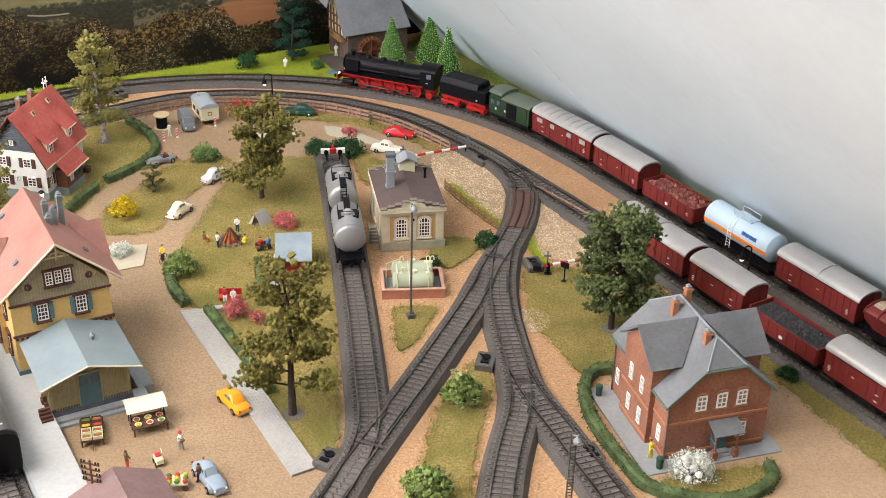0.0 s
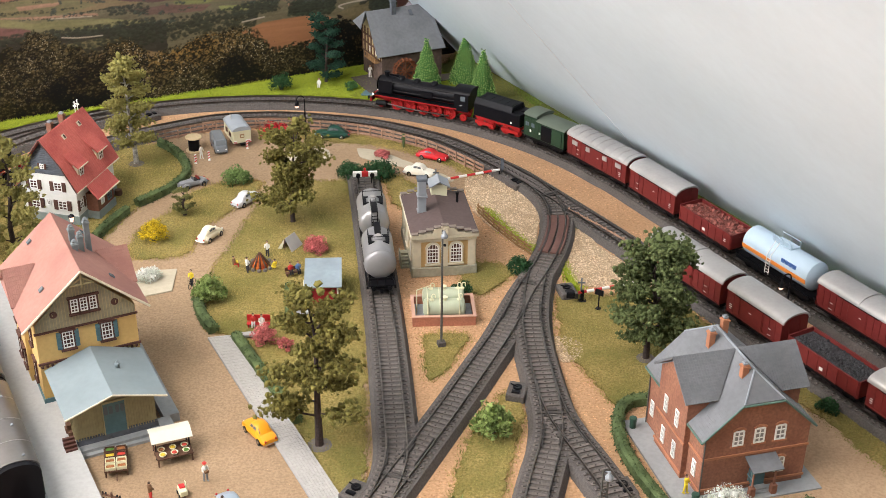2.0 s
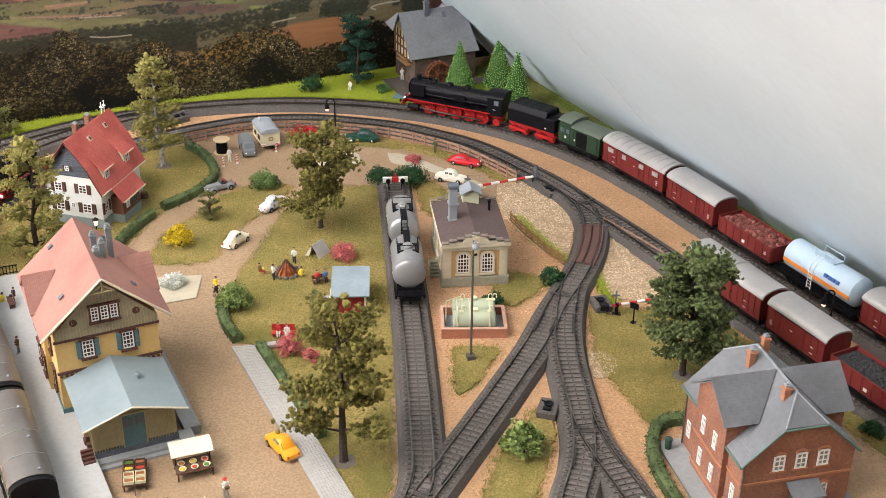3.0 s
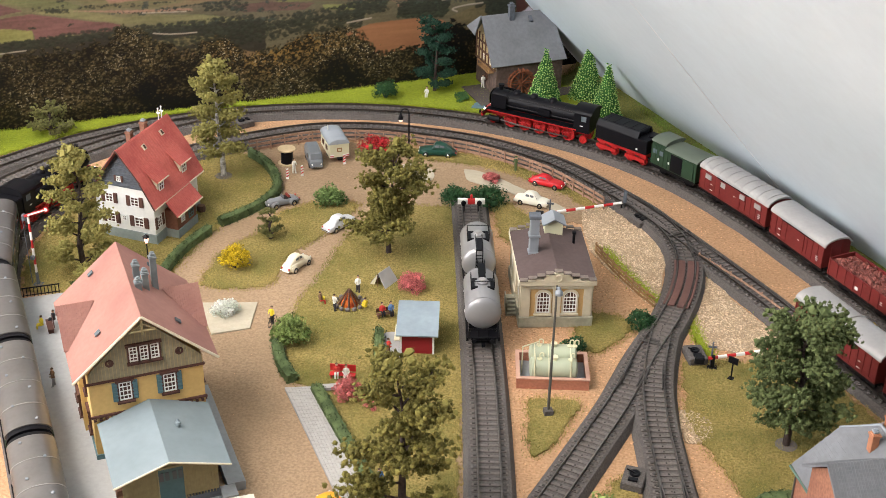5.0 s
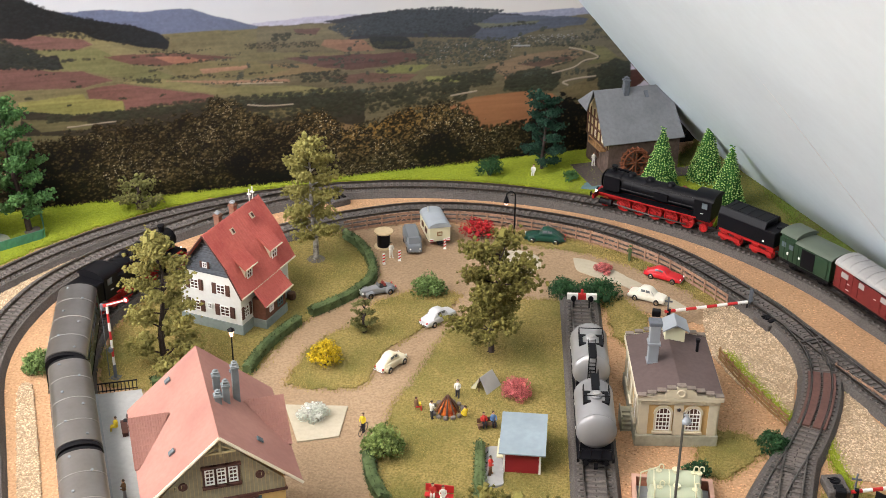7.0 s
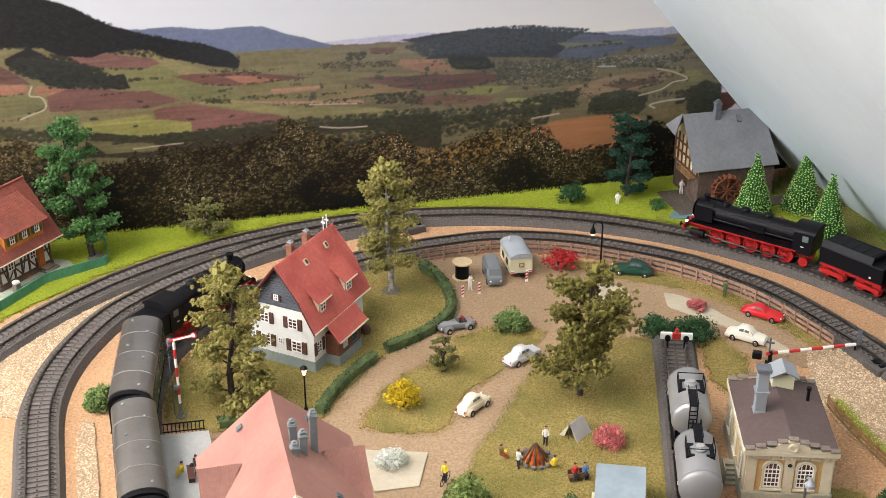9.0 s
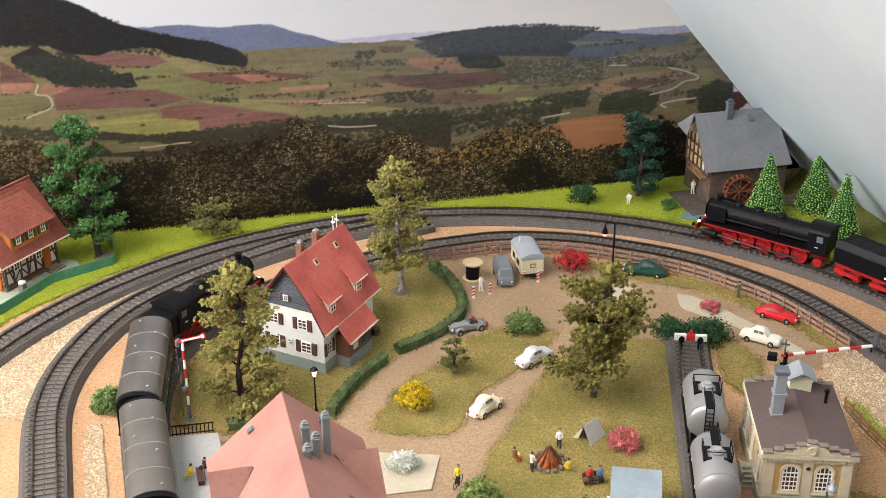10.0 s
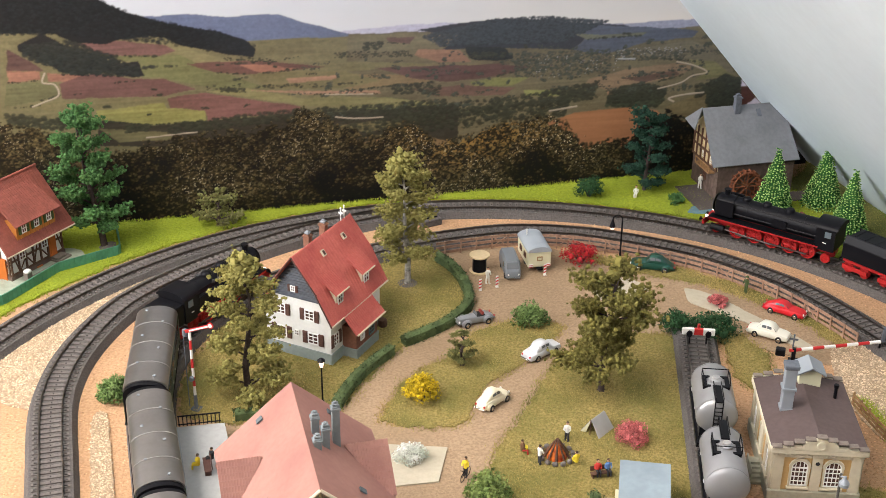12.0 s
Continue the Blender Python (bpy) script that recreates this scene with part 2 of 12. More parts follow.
def outline(pts, wobble=0.002, step=0.0025, seed=0):
    """A closed smooth outline through pts with an uneven edge."""
    P = [Vector((*p, 0)) for p in pts]
    n, raw = len(P), []
    for i in range(n):
        a, b, c, d = P[i - 1], P[i], P[(i + 1) % n], P[(i + 2) % n]
        k = max(3, int((c - b).length / 0.003))
        for j in range(k):
            t = j / k
            s = 0.5 * (2 * b + (c - a) * t + (2 * a - 5 * b + 4 * c - d) * t * t + (3 * b - a - 3 * c + d) * t ** 3)
            raw.append(s * 0.6 + (b + (c - b) * t) * 0.4)
    line = even(raw + [raw[0]], step)[:-1]
    def shift(p, k):
        return wobble * (noise.noise((p.x * 90, p.y * 90, k)) + 0.6 * noise.noise((p.x * 380, p.y * 380, k)))
    return [(p.x + shift(p, seed), p.y + shift(p, seed + 9)) for p in line]


def patch(name, pts, z, material, label, wobble=0.004, seed=0):
    """A thin sheet of ground cover."""
    edge = outline(pts, wobble, seed=seed)
    s = Shape()
    s.plate([(x, y, z) for x, y in edge], 0.0)
    s.v, s.f, s.m = s.v[:len(edge)], s.f[:1], s.m[:1]
    s.v += [(x, y, -0.001) for x, y in edge]
    n = len(edge)
    s.f += [(k, n + k, n + (k + 1) % n, (k + 1) % n) for k in range(n)]
    s.m += [0] * n
    ob = part(name, s, material)
    tagged(ob, label, "ground cover", kind="structure")
    return edge


def tufts(name, poly, density, material, label, seed, h=0.0015, z=0.001, fringe=16):
    """Short static-grass blades."""
    a = np.array(poly)
    area = float(np.prod(a.max(0) - a.min(0)))
    p, rng = scatter(poly, int(area * density), seed)
    rim = np.repeat(a, fringe, 0)
    p = np.concatenate([p, rim + rng.normal(size=rim.shape) * 0.0030])
    n = len(p)
    ang, hh, lean = rng.random(n) * 6.283, h * (0.5 + rng.random(n)), (rng.random((n, 2)) - 0.5) * h * 1.6
    w = 0.00042
    v = np.zeros((n, 3, 3))
    v[:, 0, :2], v[:, 1, :2], v[:, 2, :2] = p, p, p + lean
    v[:, 0, 0] += w * np.cos(ang); v[:, 0, 1] += w * np.sin(ang)
    v[:, 1, 0] -= w * np.cos(ang); v[:, 1, 1] -= w * np.sin(ang)
    v[:, :2, 2], v[:, 2, 2] = z - 0.0004, z + hh
    me = bpy.data.meshes.new(name)
    me.from_pydata(v.reshape(-1, 3).tolist(), [], np.arange(3 * n).reshape(-1, 3).tolist())
    me.materials.append(material)
    return tagged(new(name, me), label, "grass", kind="stuff")


def stones(name, poly, density, material, label, seed, r=0.0011, z=0.001):
    """Loose angular grains."""
    a = np.array(poly)
    area = float(np.prod(a.max(0) - a.min(0)))
    p, rng = scatter(poly, int(area * density), seed)
    n = len(p)
    base = np.array([(1, 0, 0), (0, 1, 0), (-1, 0, 0), (0, -1, 0), (0, 0, 0.8), (0, 0, -0.5)], float)
    size = r * (0.5 + rng.random((n, 1, 1)))
    ang = rng.random(n) * 6.283
    co, si = np.cos(ang), np.sin(ang)
    v = base[None] * (0.65 + 0.7 * rng.random((n, 6, 3))) * size
    x, y = v[:, :, 0] * co[:, None] - v[:, :, 1] * si[:, None], v[:, :, 0] * si[:, None] + v[:, :, 1] * co[:, None]
    v[:, :, 0], v[:, :, 1] = x + p[:, None, 0], y + p[:, None, 1]
    v[:, :, 2] += z
    f = np.array([(0, 1, 4), (1, 2, 4), (2, 3, 4), (3, 0, 4)])
    me = bpy.data.meshes.new(name)
    me.from_pydata(v.reshape(-1, 3).tolist(), [], (np.arange(n)[:, None, None] * 6 + f[None]).reshape(-1, 3).tolist())
    me.materials.append(material)
    return tagged(new(name, me), label, "gravel", kind="stuff")


# ---------------------------------------------------------------- room and table
D = Vector((0.53, -0.848, 0))          # way of the station line, towards the front
N = Vector((0.83, 0.558, 0))           # square to the sloping wall
U = Vector((0.558, -0.83, 0))          # along the sloping wall, towards the front
W = Vector((-0.866, -0.5, 0))          # along the printed backdrop, away from the corner
CORNER = Vector((-0.028, 1.793, 0))
FLOOR = -0.85

# the sloping attic wall leans in over the table
BASE_OFF, LEAN_IN = 0.970, 0.885
s = Shape()
s.plate([N * (BASE_OFF + 0.9 * LEAN_IN) + U * -1.56 + Vector((0, 0, -0.9)), N * (BASE_OFF + 0.9 * LEAN_IN) + U * 2.6 + Vector((0, 0, -0.9)),
         N * (BASE_OFF - 1.3 * LEAN_IN) + U * 2.6 + Vector((0, 0, 1.3)), N * (BASE_OFF - 1.3 * LEAN_IN) + U * -1.56 + Vector((0, 0, 1.3))], 0.06)
tagged(part("wall_slope", s, wall_paint), "sloping white-painted attic wall meeting the table", "wall", kind="structure")
s = Shape()
for k, (a, b) in enumerate((((0.1964, 1.4105, 0.0225), (0.0488, 1.3243, 0.2153)), ((0.0488, 1.3243, 0.2153), (-0.060, 1.285, 0.345)))):
    s.rod(a, b, 0.00045, 0.00045, 6)
tagged(part("trim", s, mat("filler_white", (0.80, 0.83, 0.86), 0.6)), "thin filled joint running up the white wall", "wall joint", kind="structure")
s = Shape()
s.box(-2.2, 2.6, -2.4, 2.6, FLOOR - 0.05, FLOOR)
tagged(part("floor", s, mat("floor_boards", (0.28, 0.17, 0.09), 0.5, grain=0.1, scale=60, big=0.2, bigscale=4)), "brown wooden room floor", "floor", kind="structure")
s = Shape()
s.box(-2.2, 2.6, -2.4, 2.6, 1.3, 1.36)
tagged(part("ceiling", s, room_paint), "plain white ceiling", "ceiling", kind="structure")
s = Shape()
s.box(-2.2, 2.6, -2.46, -2.4, FLOOR, 1.3)
tagged(part("wall_front", s, room_paint), "plain pale wall", "wall", kind="structure")
s = Shape()
s.box(2.6, 2.66, -2.46, 2.6, FLOOR, 1.3)
tagged(part("wall_right", s, room_paint), "plain pale wall", "wall", kind="structure")
s = Shape()
for y0, y1, z0, z1 in ((-2.46, -0.55, FLOOR, 1.3), (1.25, 2.6, FLOOR, 1.3), (-0.55, 1.25, FLOOR, 0.2), (-0.55, 1.25, 1.26, 1.3)):
    s.box(-2.06, -2.0, y0, y1, z0, z1)
tagged(part("wall_left", s, room_paint), "pale wall with a wide window opening", "wall", kind="structure")
s = Shape()
BACK = CORNER + Vector((-0.5, 0.866, 0)) * 0.012
a, b = BACK - W * 0.95, BACK + W * 2.3
s.plate([a + Vector((0, 0, FLOOR)), b + Vector((0, 0, FLOOR)), b + Vector((0, 0, 1.3)), a + Vector((0, 0, 1.3))], -0.05)
tagged(part("wall_back", s, room_paint), "plain pale wall behind the printed backdrop", "wall", kind="structure")

s = Shape()
corner_r = N * BASE_OFF + U * 0.35
table = [CORNER, CORNER + W * 1.35, CORNER + W * 1.35 + Vector((0.5, -1.35, 0)), Vector((-0.1, 0.45, 0)), corner_r + Vector((-0.16, -0.16, 0)), N * BASE_OFF + U * -0.05]
s.plate([(p.x, p.y, 0) for p in table], 0.04)
if sum((table[i].x * table[(i + 1) % 6].y - table[(i + 1) % 6].x * table[i].y) for i in range(6)) < 0:
    s = Shape()
    s.plate([(p.x, p.y, 0) for p in reversed(table)], 0.04)
tagged(part("ground", s, sand), "layout board covered with orange-brown sand", "ground", kind="structure")
for lx, ly in ((-0.9, 1.1), (-0.5, 0.6), (0.3, 0.65), (0.1, 1.45)):
    s = Shape()
    s.cbox(lx - 0.03, lx + 0.03, ly - 0.03, ly + 0.03, FLOOR, -0.04, 0.003)
    tagged(part("trestle_leg", s, fence_tan), "plain wooden leg under the layout board", "table leg", "trestle legs")

# ---------------------------------------------------------------- railway tracks
stud_mat = mat("stud_dark", (0.06, 0.054, 0.05), 0.7)
BED = [(-0.0195, -0.001), (-0.0155, 0.0066), (0.0155, 0.0066), (0.0195, -0.001)]


def track(label, line, lift=0.0, singles=False, wet=0.0065):
    """A ballast bed, sleepers, studs and two rails along a line."""
    root = thing("railway_track", Matrix(), label, "railway track", "tracks of the layout", "structure")
    s = Shape()
    swept(s, line, BED, lift)
    part("track_bed", s, bed_mat, root, "dark grey moulded ballast bed")
    for side in (-0.00825, 0.00825):
        s = Shape()
        swept(s, line, [(side - 0.0005, 0.007), (side - 0.0005, 0.0095), (side + 0.0005, 0.0095), (side + 0.0005, 0.007)], lift)
        part("rail", s, rail_mat, root, "dull steel rail")
    ties = even(line, wet)
    tie = Shape().cbox(-0.0014, 0.0014, -0.0133, 0.0133, 0.0055, 0.0076, 0.0004)
    joined, studs = Shape(), Shape()
    shared = None
    for p, t in zip(ties, tangents(ties)):
        m = frame_of((p.x, p.y, lift), t)
        if singles:
            if shared is None:
                shared = tie.mesh("sleeper", sleeper_mat)
            o = new("sleeper", shared)
            o.parent, o.matrix_local = root, m
        else:
            joined.at = m
            joined.box(-0.0014, 0.0014, -0.0133, 0.0133, 0.0055, 0.0076)
        studs.at = m
        studs.box(-0.0005, 0.0005, -0.0005, 0.0005, 0.0075, 0.0084)
        for q in (-0.0105, 0.0105):
            studs.box(-0.0007, 0.0007, q - 0.0012, q + 0.0012, 0.0075, 0.0083)
    if joined.f:
        tagged(part("sleepers", joined, sleeper_mat, root), kind="stuff")
    tagged(part("sleeper_studs", studs, stud_mat, root), kind="stuff")
    return root


def arc(c, r, a0, a1, n=60):
    return [(c[0] + r * math.cos(radians(a0 + (a1 - a0) * k / n)), c[1] + r * math.sin(radians(a0 + (a1 - a0) * k / n))) for k in range(n + 1)]


def wall_line(off, s0, s1, n=12):
    return [tuple((N * off + U * (s0 + (s1 - s0) * k / n))[:2]) for k in range(n + 1)]


def run(p, d, length, n=6):
    return [(p[0] + d[0] * length * k / n, p[1] + d[1] * length * k / n) for k in range(1, n + 1)]


OUTER = spline(wall_line(0.903, -0.15, -1.03) + arc((-0.216, 1.108), 0.462, 36, 212, 40) + run((-0.6078, 0.8632), D, 0.3))
INNER = spline(wall_line(0.823, -0.15, -0.93) + [(0.091, 1.330), (0.066, 1.361), (0.039, 1.392), (0.008, 1.424), (-0.023, 1.452), (-0.055, 1.473), (-0.119, 1.501), (-0.184, 1.512), (-0.246, 1.514),
               (-0.310, 1.500), (-0.358, 1.473), (-0.405, 1.437), (-0.455, 1.385), (-0.498, 1.325), (-0.524, 1.262), (-0.532, 1.216), (-0.527, 1.172), (-0.514, 1.131), (-0.496, 1.094)] + run((-0.496, 1.094), D, 0.5))
SECOND = spline([(-0.404, 1.530), (-0.436, 1.506), (-0.48, 1.466), (-0.525, 1.412), (-0.570, 1.340), (-0.593, 1.289), (-0.605, 1.245), (-0.606, 1.196), (-0.600, 1.150), (-0.587, 1.108), (-0.569, 1.072)] + run((-0.569, 1.072), D, 0.4))
SPUR = spline([(-0.117, 1.368), (-0.0885, 1.222), (-0.061, 1.077), (-0.047, 0.999), (-0.033, 0.915), (-0.024, 0.855), (-0.0245, 0.82), (-0.034, 0.775), (-0.05, 0.725)])
CURVE = spline([(0.035, 1.397), (0.062, 1.368), (0.083, 1.338), (0.098, 1.303), (0.104, 1.262), (0.100, 1.212), (0.088, 1.160), (0.071, 1.104), (0.053, 1.034), (0.034, 0.975), (0.014, 0.915), (-0.007, 0.855), (-0.030, 0.790), (-0.05, 0.73), (-0.075, 0.65), (-0.1, 0.58)])
BRANCH = spline([(0.084, 1.150), (0.080, 1.105), (0.079, 1.06), (0.083, 1.010), (0.0905, 0.962), (0.097, 0.908), (0.096, 0.87), (0.091, 0.84), (0.085, 0.799), (0.080, 0.74), (0.078, 0.66), (0.076, 0.56)])
BRANCH2 = spline([(0.0905, 0.962), (0.099, 0.92), (0.111, 0.887), (0.127, 0.853), (0.149, 0.804), (0.18, 0.735), (0.215, 0.66)])
track("outer main line curving past the printed backdrop", OUTER)
track("inner main line curving round the village to the platform", INNER, 0.0002)
track("passing line beside the pale gravel strip", SECOND, 0.0004)
track("short siding ending at a buffer stop", SPUR, 0.0006, True)
track("connecting line running through the level crossing", CURVE, 0.0003)
track("yard line with an S-bend", BRANCH, 0.0008)
track("yard line forking off beside the brick house", BRANCH2, 0.0010)

def turnout(label, a, b, near):
    """Check rails, crossing nose and throw bar where line b leaves line a; near picks the place."""
    root = thing("turnout", Matrix(), label, "turnout", "turnouts of the layout", "structure")
    ta, tb = tangents(a), tangents(b)
    gap = [min((p - q).length for q in b) for p in a]
    spots = sorted(range(len(a)), key=lambda i: (a[i] - Vector((*near, 0))).length)[:30]
    nose = min(spots, key=lambda i: abs(gap[i] - 0.0165))
    j = min(range(len(b)), key=lambda i: (b[i] - a[nose]).length)
    for line, i in ((a, nose), (b, j)):
        t = tangents(line)
        other = b[j] if line is a else a[nose]
        side = -1 if (other - line[i]).dot(Vector((t[i].y, -t[i].x, 0))) > 0 else 1
        seg = line[max(0, i - 3):i + 4]
        s = Shape()
        swept(s, seg, [(side * 0.0066 - 0.0004, 0.0074), (side * 0.0066 - 0.0004, 0.0097), (side * 0.0066 + 0.0004, 0.0097), (side * 0.0066 + 0.0004, 0.0074)], 0.0008)
        part("check_rail", s, stud_mat, root, "dark check rail")
        s = Shape()
        swept(s, line[max(0, i - 2):i + 3], [(-side * 0.0066 - 0.0005, 0.0074), (-side * 0.0066 - 0.0005, 0.0096), (-side * 0.0066 + 0.0005, 0.0096), (-side * 0.0066 + 0.0005, 0.0074)], 0.0008)
        part("wing_rail", s, stud_mat, root, "dark wing rail")
    m = (a[nose] + b[j]) / 2
    s = Shape()
    s.at = frame_of((m.x, m.y, 0.0009), ta[nose])
    s.cbox(-0.010, 0.006, -0.0026, 0.0026, 0.0066, 0.0088, 0.0004)
    part("crossing_nose", s, stud_mat, root, "dark plastic crossing nose")
    lead = min(spots + list(range(len(a))), key=lambda i: abs(gap[i] - 0.004) + 0.2 * (a[i] - a[nose]).length)
    s = Shape()
    s.at = frame_of((a[lead].x, a[lead].y, 0.0010), ta[lead])
    s.cbox(-0.0016, 0.0016, -0.0120, 0.0120, 0.0074, 0.0086, 0.0003)
    s.cbox(-0.0060, -0.0030, -0.0050, 0.0050, 0.0074, 0.0084, 0.0003)
    part("throw_bar", s, stud_mat, root, "dark throw bar between the blades")


turnout("dark turnout at the foot of the siding", CURVE, SPUR, (-0.02, 0.84))
turnout("dark turnout beside the level crossing", CURVE, BRANCH, (0.075, 1.10))
turnout("dark turnout among the yard lines", BRANCH, BRANCH2, (0.098, 0.91))
turnout("dark turnout leaving the inner main line", INNER, CURVE, (0.072, 1.36))

# ---------------------------------------------------------------- ground covers
centre = [(-0.112, 1.358), (-0.082, 1.21), (-0.035, 0.95), (-0.05, 0.80), (-0.07, 0.70), (-0.20, 0.66), (-0.245, 0.78), (-0.30, 0.88), (-0.37, 1.0), (-0.43, 1.09), (-0.49, 1.13), (-0.505, 1.23),
          (-0.475, 1.33), (-0.40, 1.415), (-0.33, 1.465), (-0.24, 1.485), (-0.13, 1.475), (-0.05, 1.44), (0.025, 1.375), (0.0, 1.34), (-0.06, 1.35)]
patch("road", centre, 0.0007, road, "beige dusty road and village yard", seed=1)
patch("yard", [(0.20, 0.97), (0.31, 0.97), (0.42, 0.80), (0.40, 0.62), (0.22, 0.66), (0.19, 0.80)], 0.0008, yard, "pale sandy yard behind the brick house", seed=2)
LAWNS = [
    ("village green with olive grass", [(-0.156, 1.344), (-0.119, 1.336), (-0.087, 1.129), (-0.064, 0.977), (-0.052, 0.877), (-0.046, 0.822), (-0.061, 0.80), (-0.134, 0.927), (-0.187, 1.012), (-0.209, 1.018), (-0.229, 1.072), (-0.234, 1.139), (-0.225, 1.208), (-0.219, 1.269), (-0.187, 1.337)]),
    ("small olive lawn between two roads", [(-0.329, 1.149), (-0.27, 1.161), (-0.266, 1.22), (-0.241, 1.273), (-0.224, 1.333), (-0.261, 1.335), (-0.294, 1.307), (-0.306, 1.259), (-0.328, 1.211)]),
    ("olive lawn round the red-roofed house", [(-0.479, 1.112), (-0.502, 1.158), (-0.508, 1.238), (-0.490, 1.31), (-0.45, 1.37), (-0.405, 1.41), (-0.365, 1.43), (-0.332, 1.394), (-0.314, 1.343), (-0.321, 1.309), (-0.349, 1.262), (-0.361, 1.201), (-0.367, 1.148), (-0.43, 1.113)]),
    ("strip of dry grass along the curved fence", [(-0.25, 1.478), (-0.144, 1.478), (-0.06, 1.45), (0.02, 1.392), (0.01, 1.375), (-0.045, 1.42), (-0.112, 1.45), (-0.193, 1.458)]),
    ("grass patch behind the buffer stop", [(-0.095, 1.377), (-0.051, 1.34), (-0.05, 1.28), (-0.073, 1.30)]),
    ("small grass patch round a lamp mast", [(-0.018, 1.03), (0.021, 1.034), (0.007, 0.982), (-0.007, 0.963)]),
    ("grass patch beside the pump house", [(0.016, 1.175), (0.06, 1.16), (0.033, 1.111), (0.012, 1.12)]),
    ("grass wedge between the yard lines", [(0.068, 0.952), (0.074, 0.91), (0.062, 0.833), (0.058, 0.74), (0.02, 0.72), (0.028, 0.867), (0.054, 0.942)]),
    ("olive lawn with a tree beside the brick house", [(0.107, 1.122), (0.15, 1.117), (0.19, 1.135), (0.215, 1.11), (0.25, 1.06), (0.27, 1.02), (0.215, 0.97), (0.18, 0.947), (0.15, 0.937), (0.142, 0.957), (0.110, 1.02), (0.102, 1.089)]),
    ("front garden of the brick house", [(0.205, 0.80), (0.28, 0.824), (0.285, 0.801), (0.214, 0.78)]),
    ("grass verge along the main line", [(0.285, 1.01), (0.335, 0.945), (0.40, 0.845), (0.45, 0.76), (0.43, 0.74), (0.37, 0.84), (0.325, 0.925), (0.28, 0.985)]),
]
for k, (label, pts) in enumerate(LAWNS):
    e = patch("lawn", pts, 0.0014, lawn, label, seed=10 + k)
    tufts("grass_tufts", e, 600000, blade, "short olive static grass", 40 + k)
e = patch("embankment", [tuple((CORNER + W * u)[:2]) for u in (0.10, 0.3, 0.6, 0.9, 1.15)] + [(-0.80, 1.10), (-0.715, 1.13), (-0.700, 1.22)] + arc((-0.216, 1.108), 0.492, 158, 60, 16) + [(0.03, 1.60), (0.0, 1.66)], 0.0016, meadow, "bright green grass strip below the backdrop", seed=31)
tufts("grass_tufts", e, 260000, blade_green, "bright green static grass", 71, 0.0019)
e = patch("embankment", [tuple((N * 0.945 + U * q)[:2]) for q in (-1.24, -1.1, -0.9, -0.7, -0.5, -0.2)] + [tuple((N * 0.998 + U * q)[:2]) for q in (-0.2, -0.6, -1.0, -1.45)], 0.0016, turf, "green turf strip along the white wall", seed=32)
tufts("grass_tufts", e, 320000, mat("turf_blades", (0.17, 0.26, 0.045), 0.9, big=0.3, bigscale=22, tint=(0.16, 0.14, 0.04), world_space=True, isle=0.35), "green static grass", 72, 0.0028)
corner_turf = mat("corner_turf", (0.20, 0.19, 0.05), 0.95, grain=0.35, scale=420, big=0.4, bigscale=20, bump=0.0016, tint=(0.11, 0.13, 0.035), world_space=True)
e = patch("embankment", arc((-0.216, 1.108), 0.487, 84, 37, 12) + [tuple((N * 0.928 + U * q)[:2]) for q in (-1.02, -0.97)] + [tuple((N * 0.99 + U * q)[:2]) for q in (-0.97, -1.2, -1.5)] + [(-0.05, 1.74), (-0.11, 1.70)], 0.0011, corner_turf, "olive-green turf round the firs and the mill", seed=34)
tufts("grass_tufts", e, 300000, mat("corner_blades", (0.22, 0.21, 0.055), 0.9, big=0.3, bigscale=22, tint=(0.12, 0.14, 0.035), world_space=True, isle=0.35), "olive-green static grass", 74)
e = patch("verge", [tuple((N * 0.925 + U * q)[:2]) for q in (-1.15, -0.95, -0.7, -0.5, -0.25)] + [tuple((N * 0.949 + U * q)[:2]) for q in (-0.25, -0.6, -0.9, -1.2)], 0.0012, lawn, "dry grass verge beside the outer line", seed=33)
tufts("grass_tufts", e, 420000, blade, "dry static grass", 73)

out_t, sec_t = tangents(OUTER), tangents(SECOND)
rim_a = [(p.x - t.y * 0.017, p.y + t.x * 0.017) for p, t in zip(OUTER, out_t) if p.x < -0.5 and p.y > 1.082][::6]
rim_b = [(p.x + t.y * 0.017, p.y - t.x * 0.017) for p, t in zip(SECOND, sec_t) if p.x < -0.49 and p.y > 1.082][::6]
between = rim_a + rim_b[::-1]
GRAVELS = [
    ("pale gravel road up to the level crossing", [(0.0, 1.366), (0.042, 1.382), (0.075, 1.33), (0.085, 1.28), (0.078, 1.196), (0.055, 1.22), (0.014, 1.285)]),
    ("pale gravel road beyond the level crossing", [(0.122, 1.280), (0.145, 1.22), (0.18, 1.17), (0.20, 1.135), (0.13, 1.135), (0.108, 1.17), (0.120, 1.225)]),
    ("small patch of pale gravel", [(0.100, 1.04), (0.121, 1.037), (0.126, 1.008), (0.106, 1.0)]),
    ("pale gravel strip between two tracks", between),
    ("narrow strip of pale gravel", [(-0.540, 1.08), (-0.528, 1.086), (-0.42, 0.91), (-0.434, 0.903)]),
]
for k, (label, pts) in enumerate(GRAVELS):
    e = patch("gravel_bed", pts, 0.0012, gravel, label, 0.0015, seed=60 + k)
    stones("gravel_stones", e, 700000, stone_bits, "loose pale gravel", 80 + k, 0.0009)
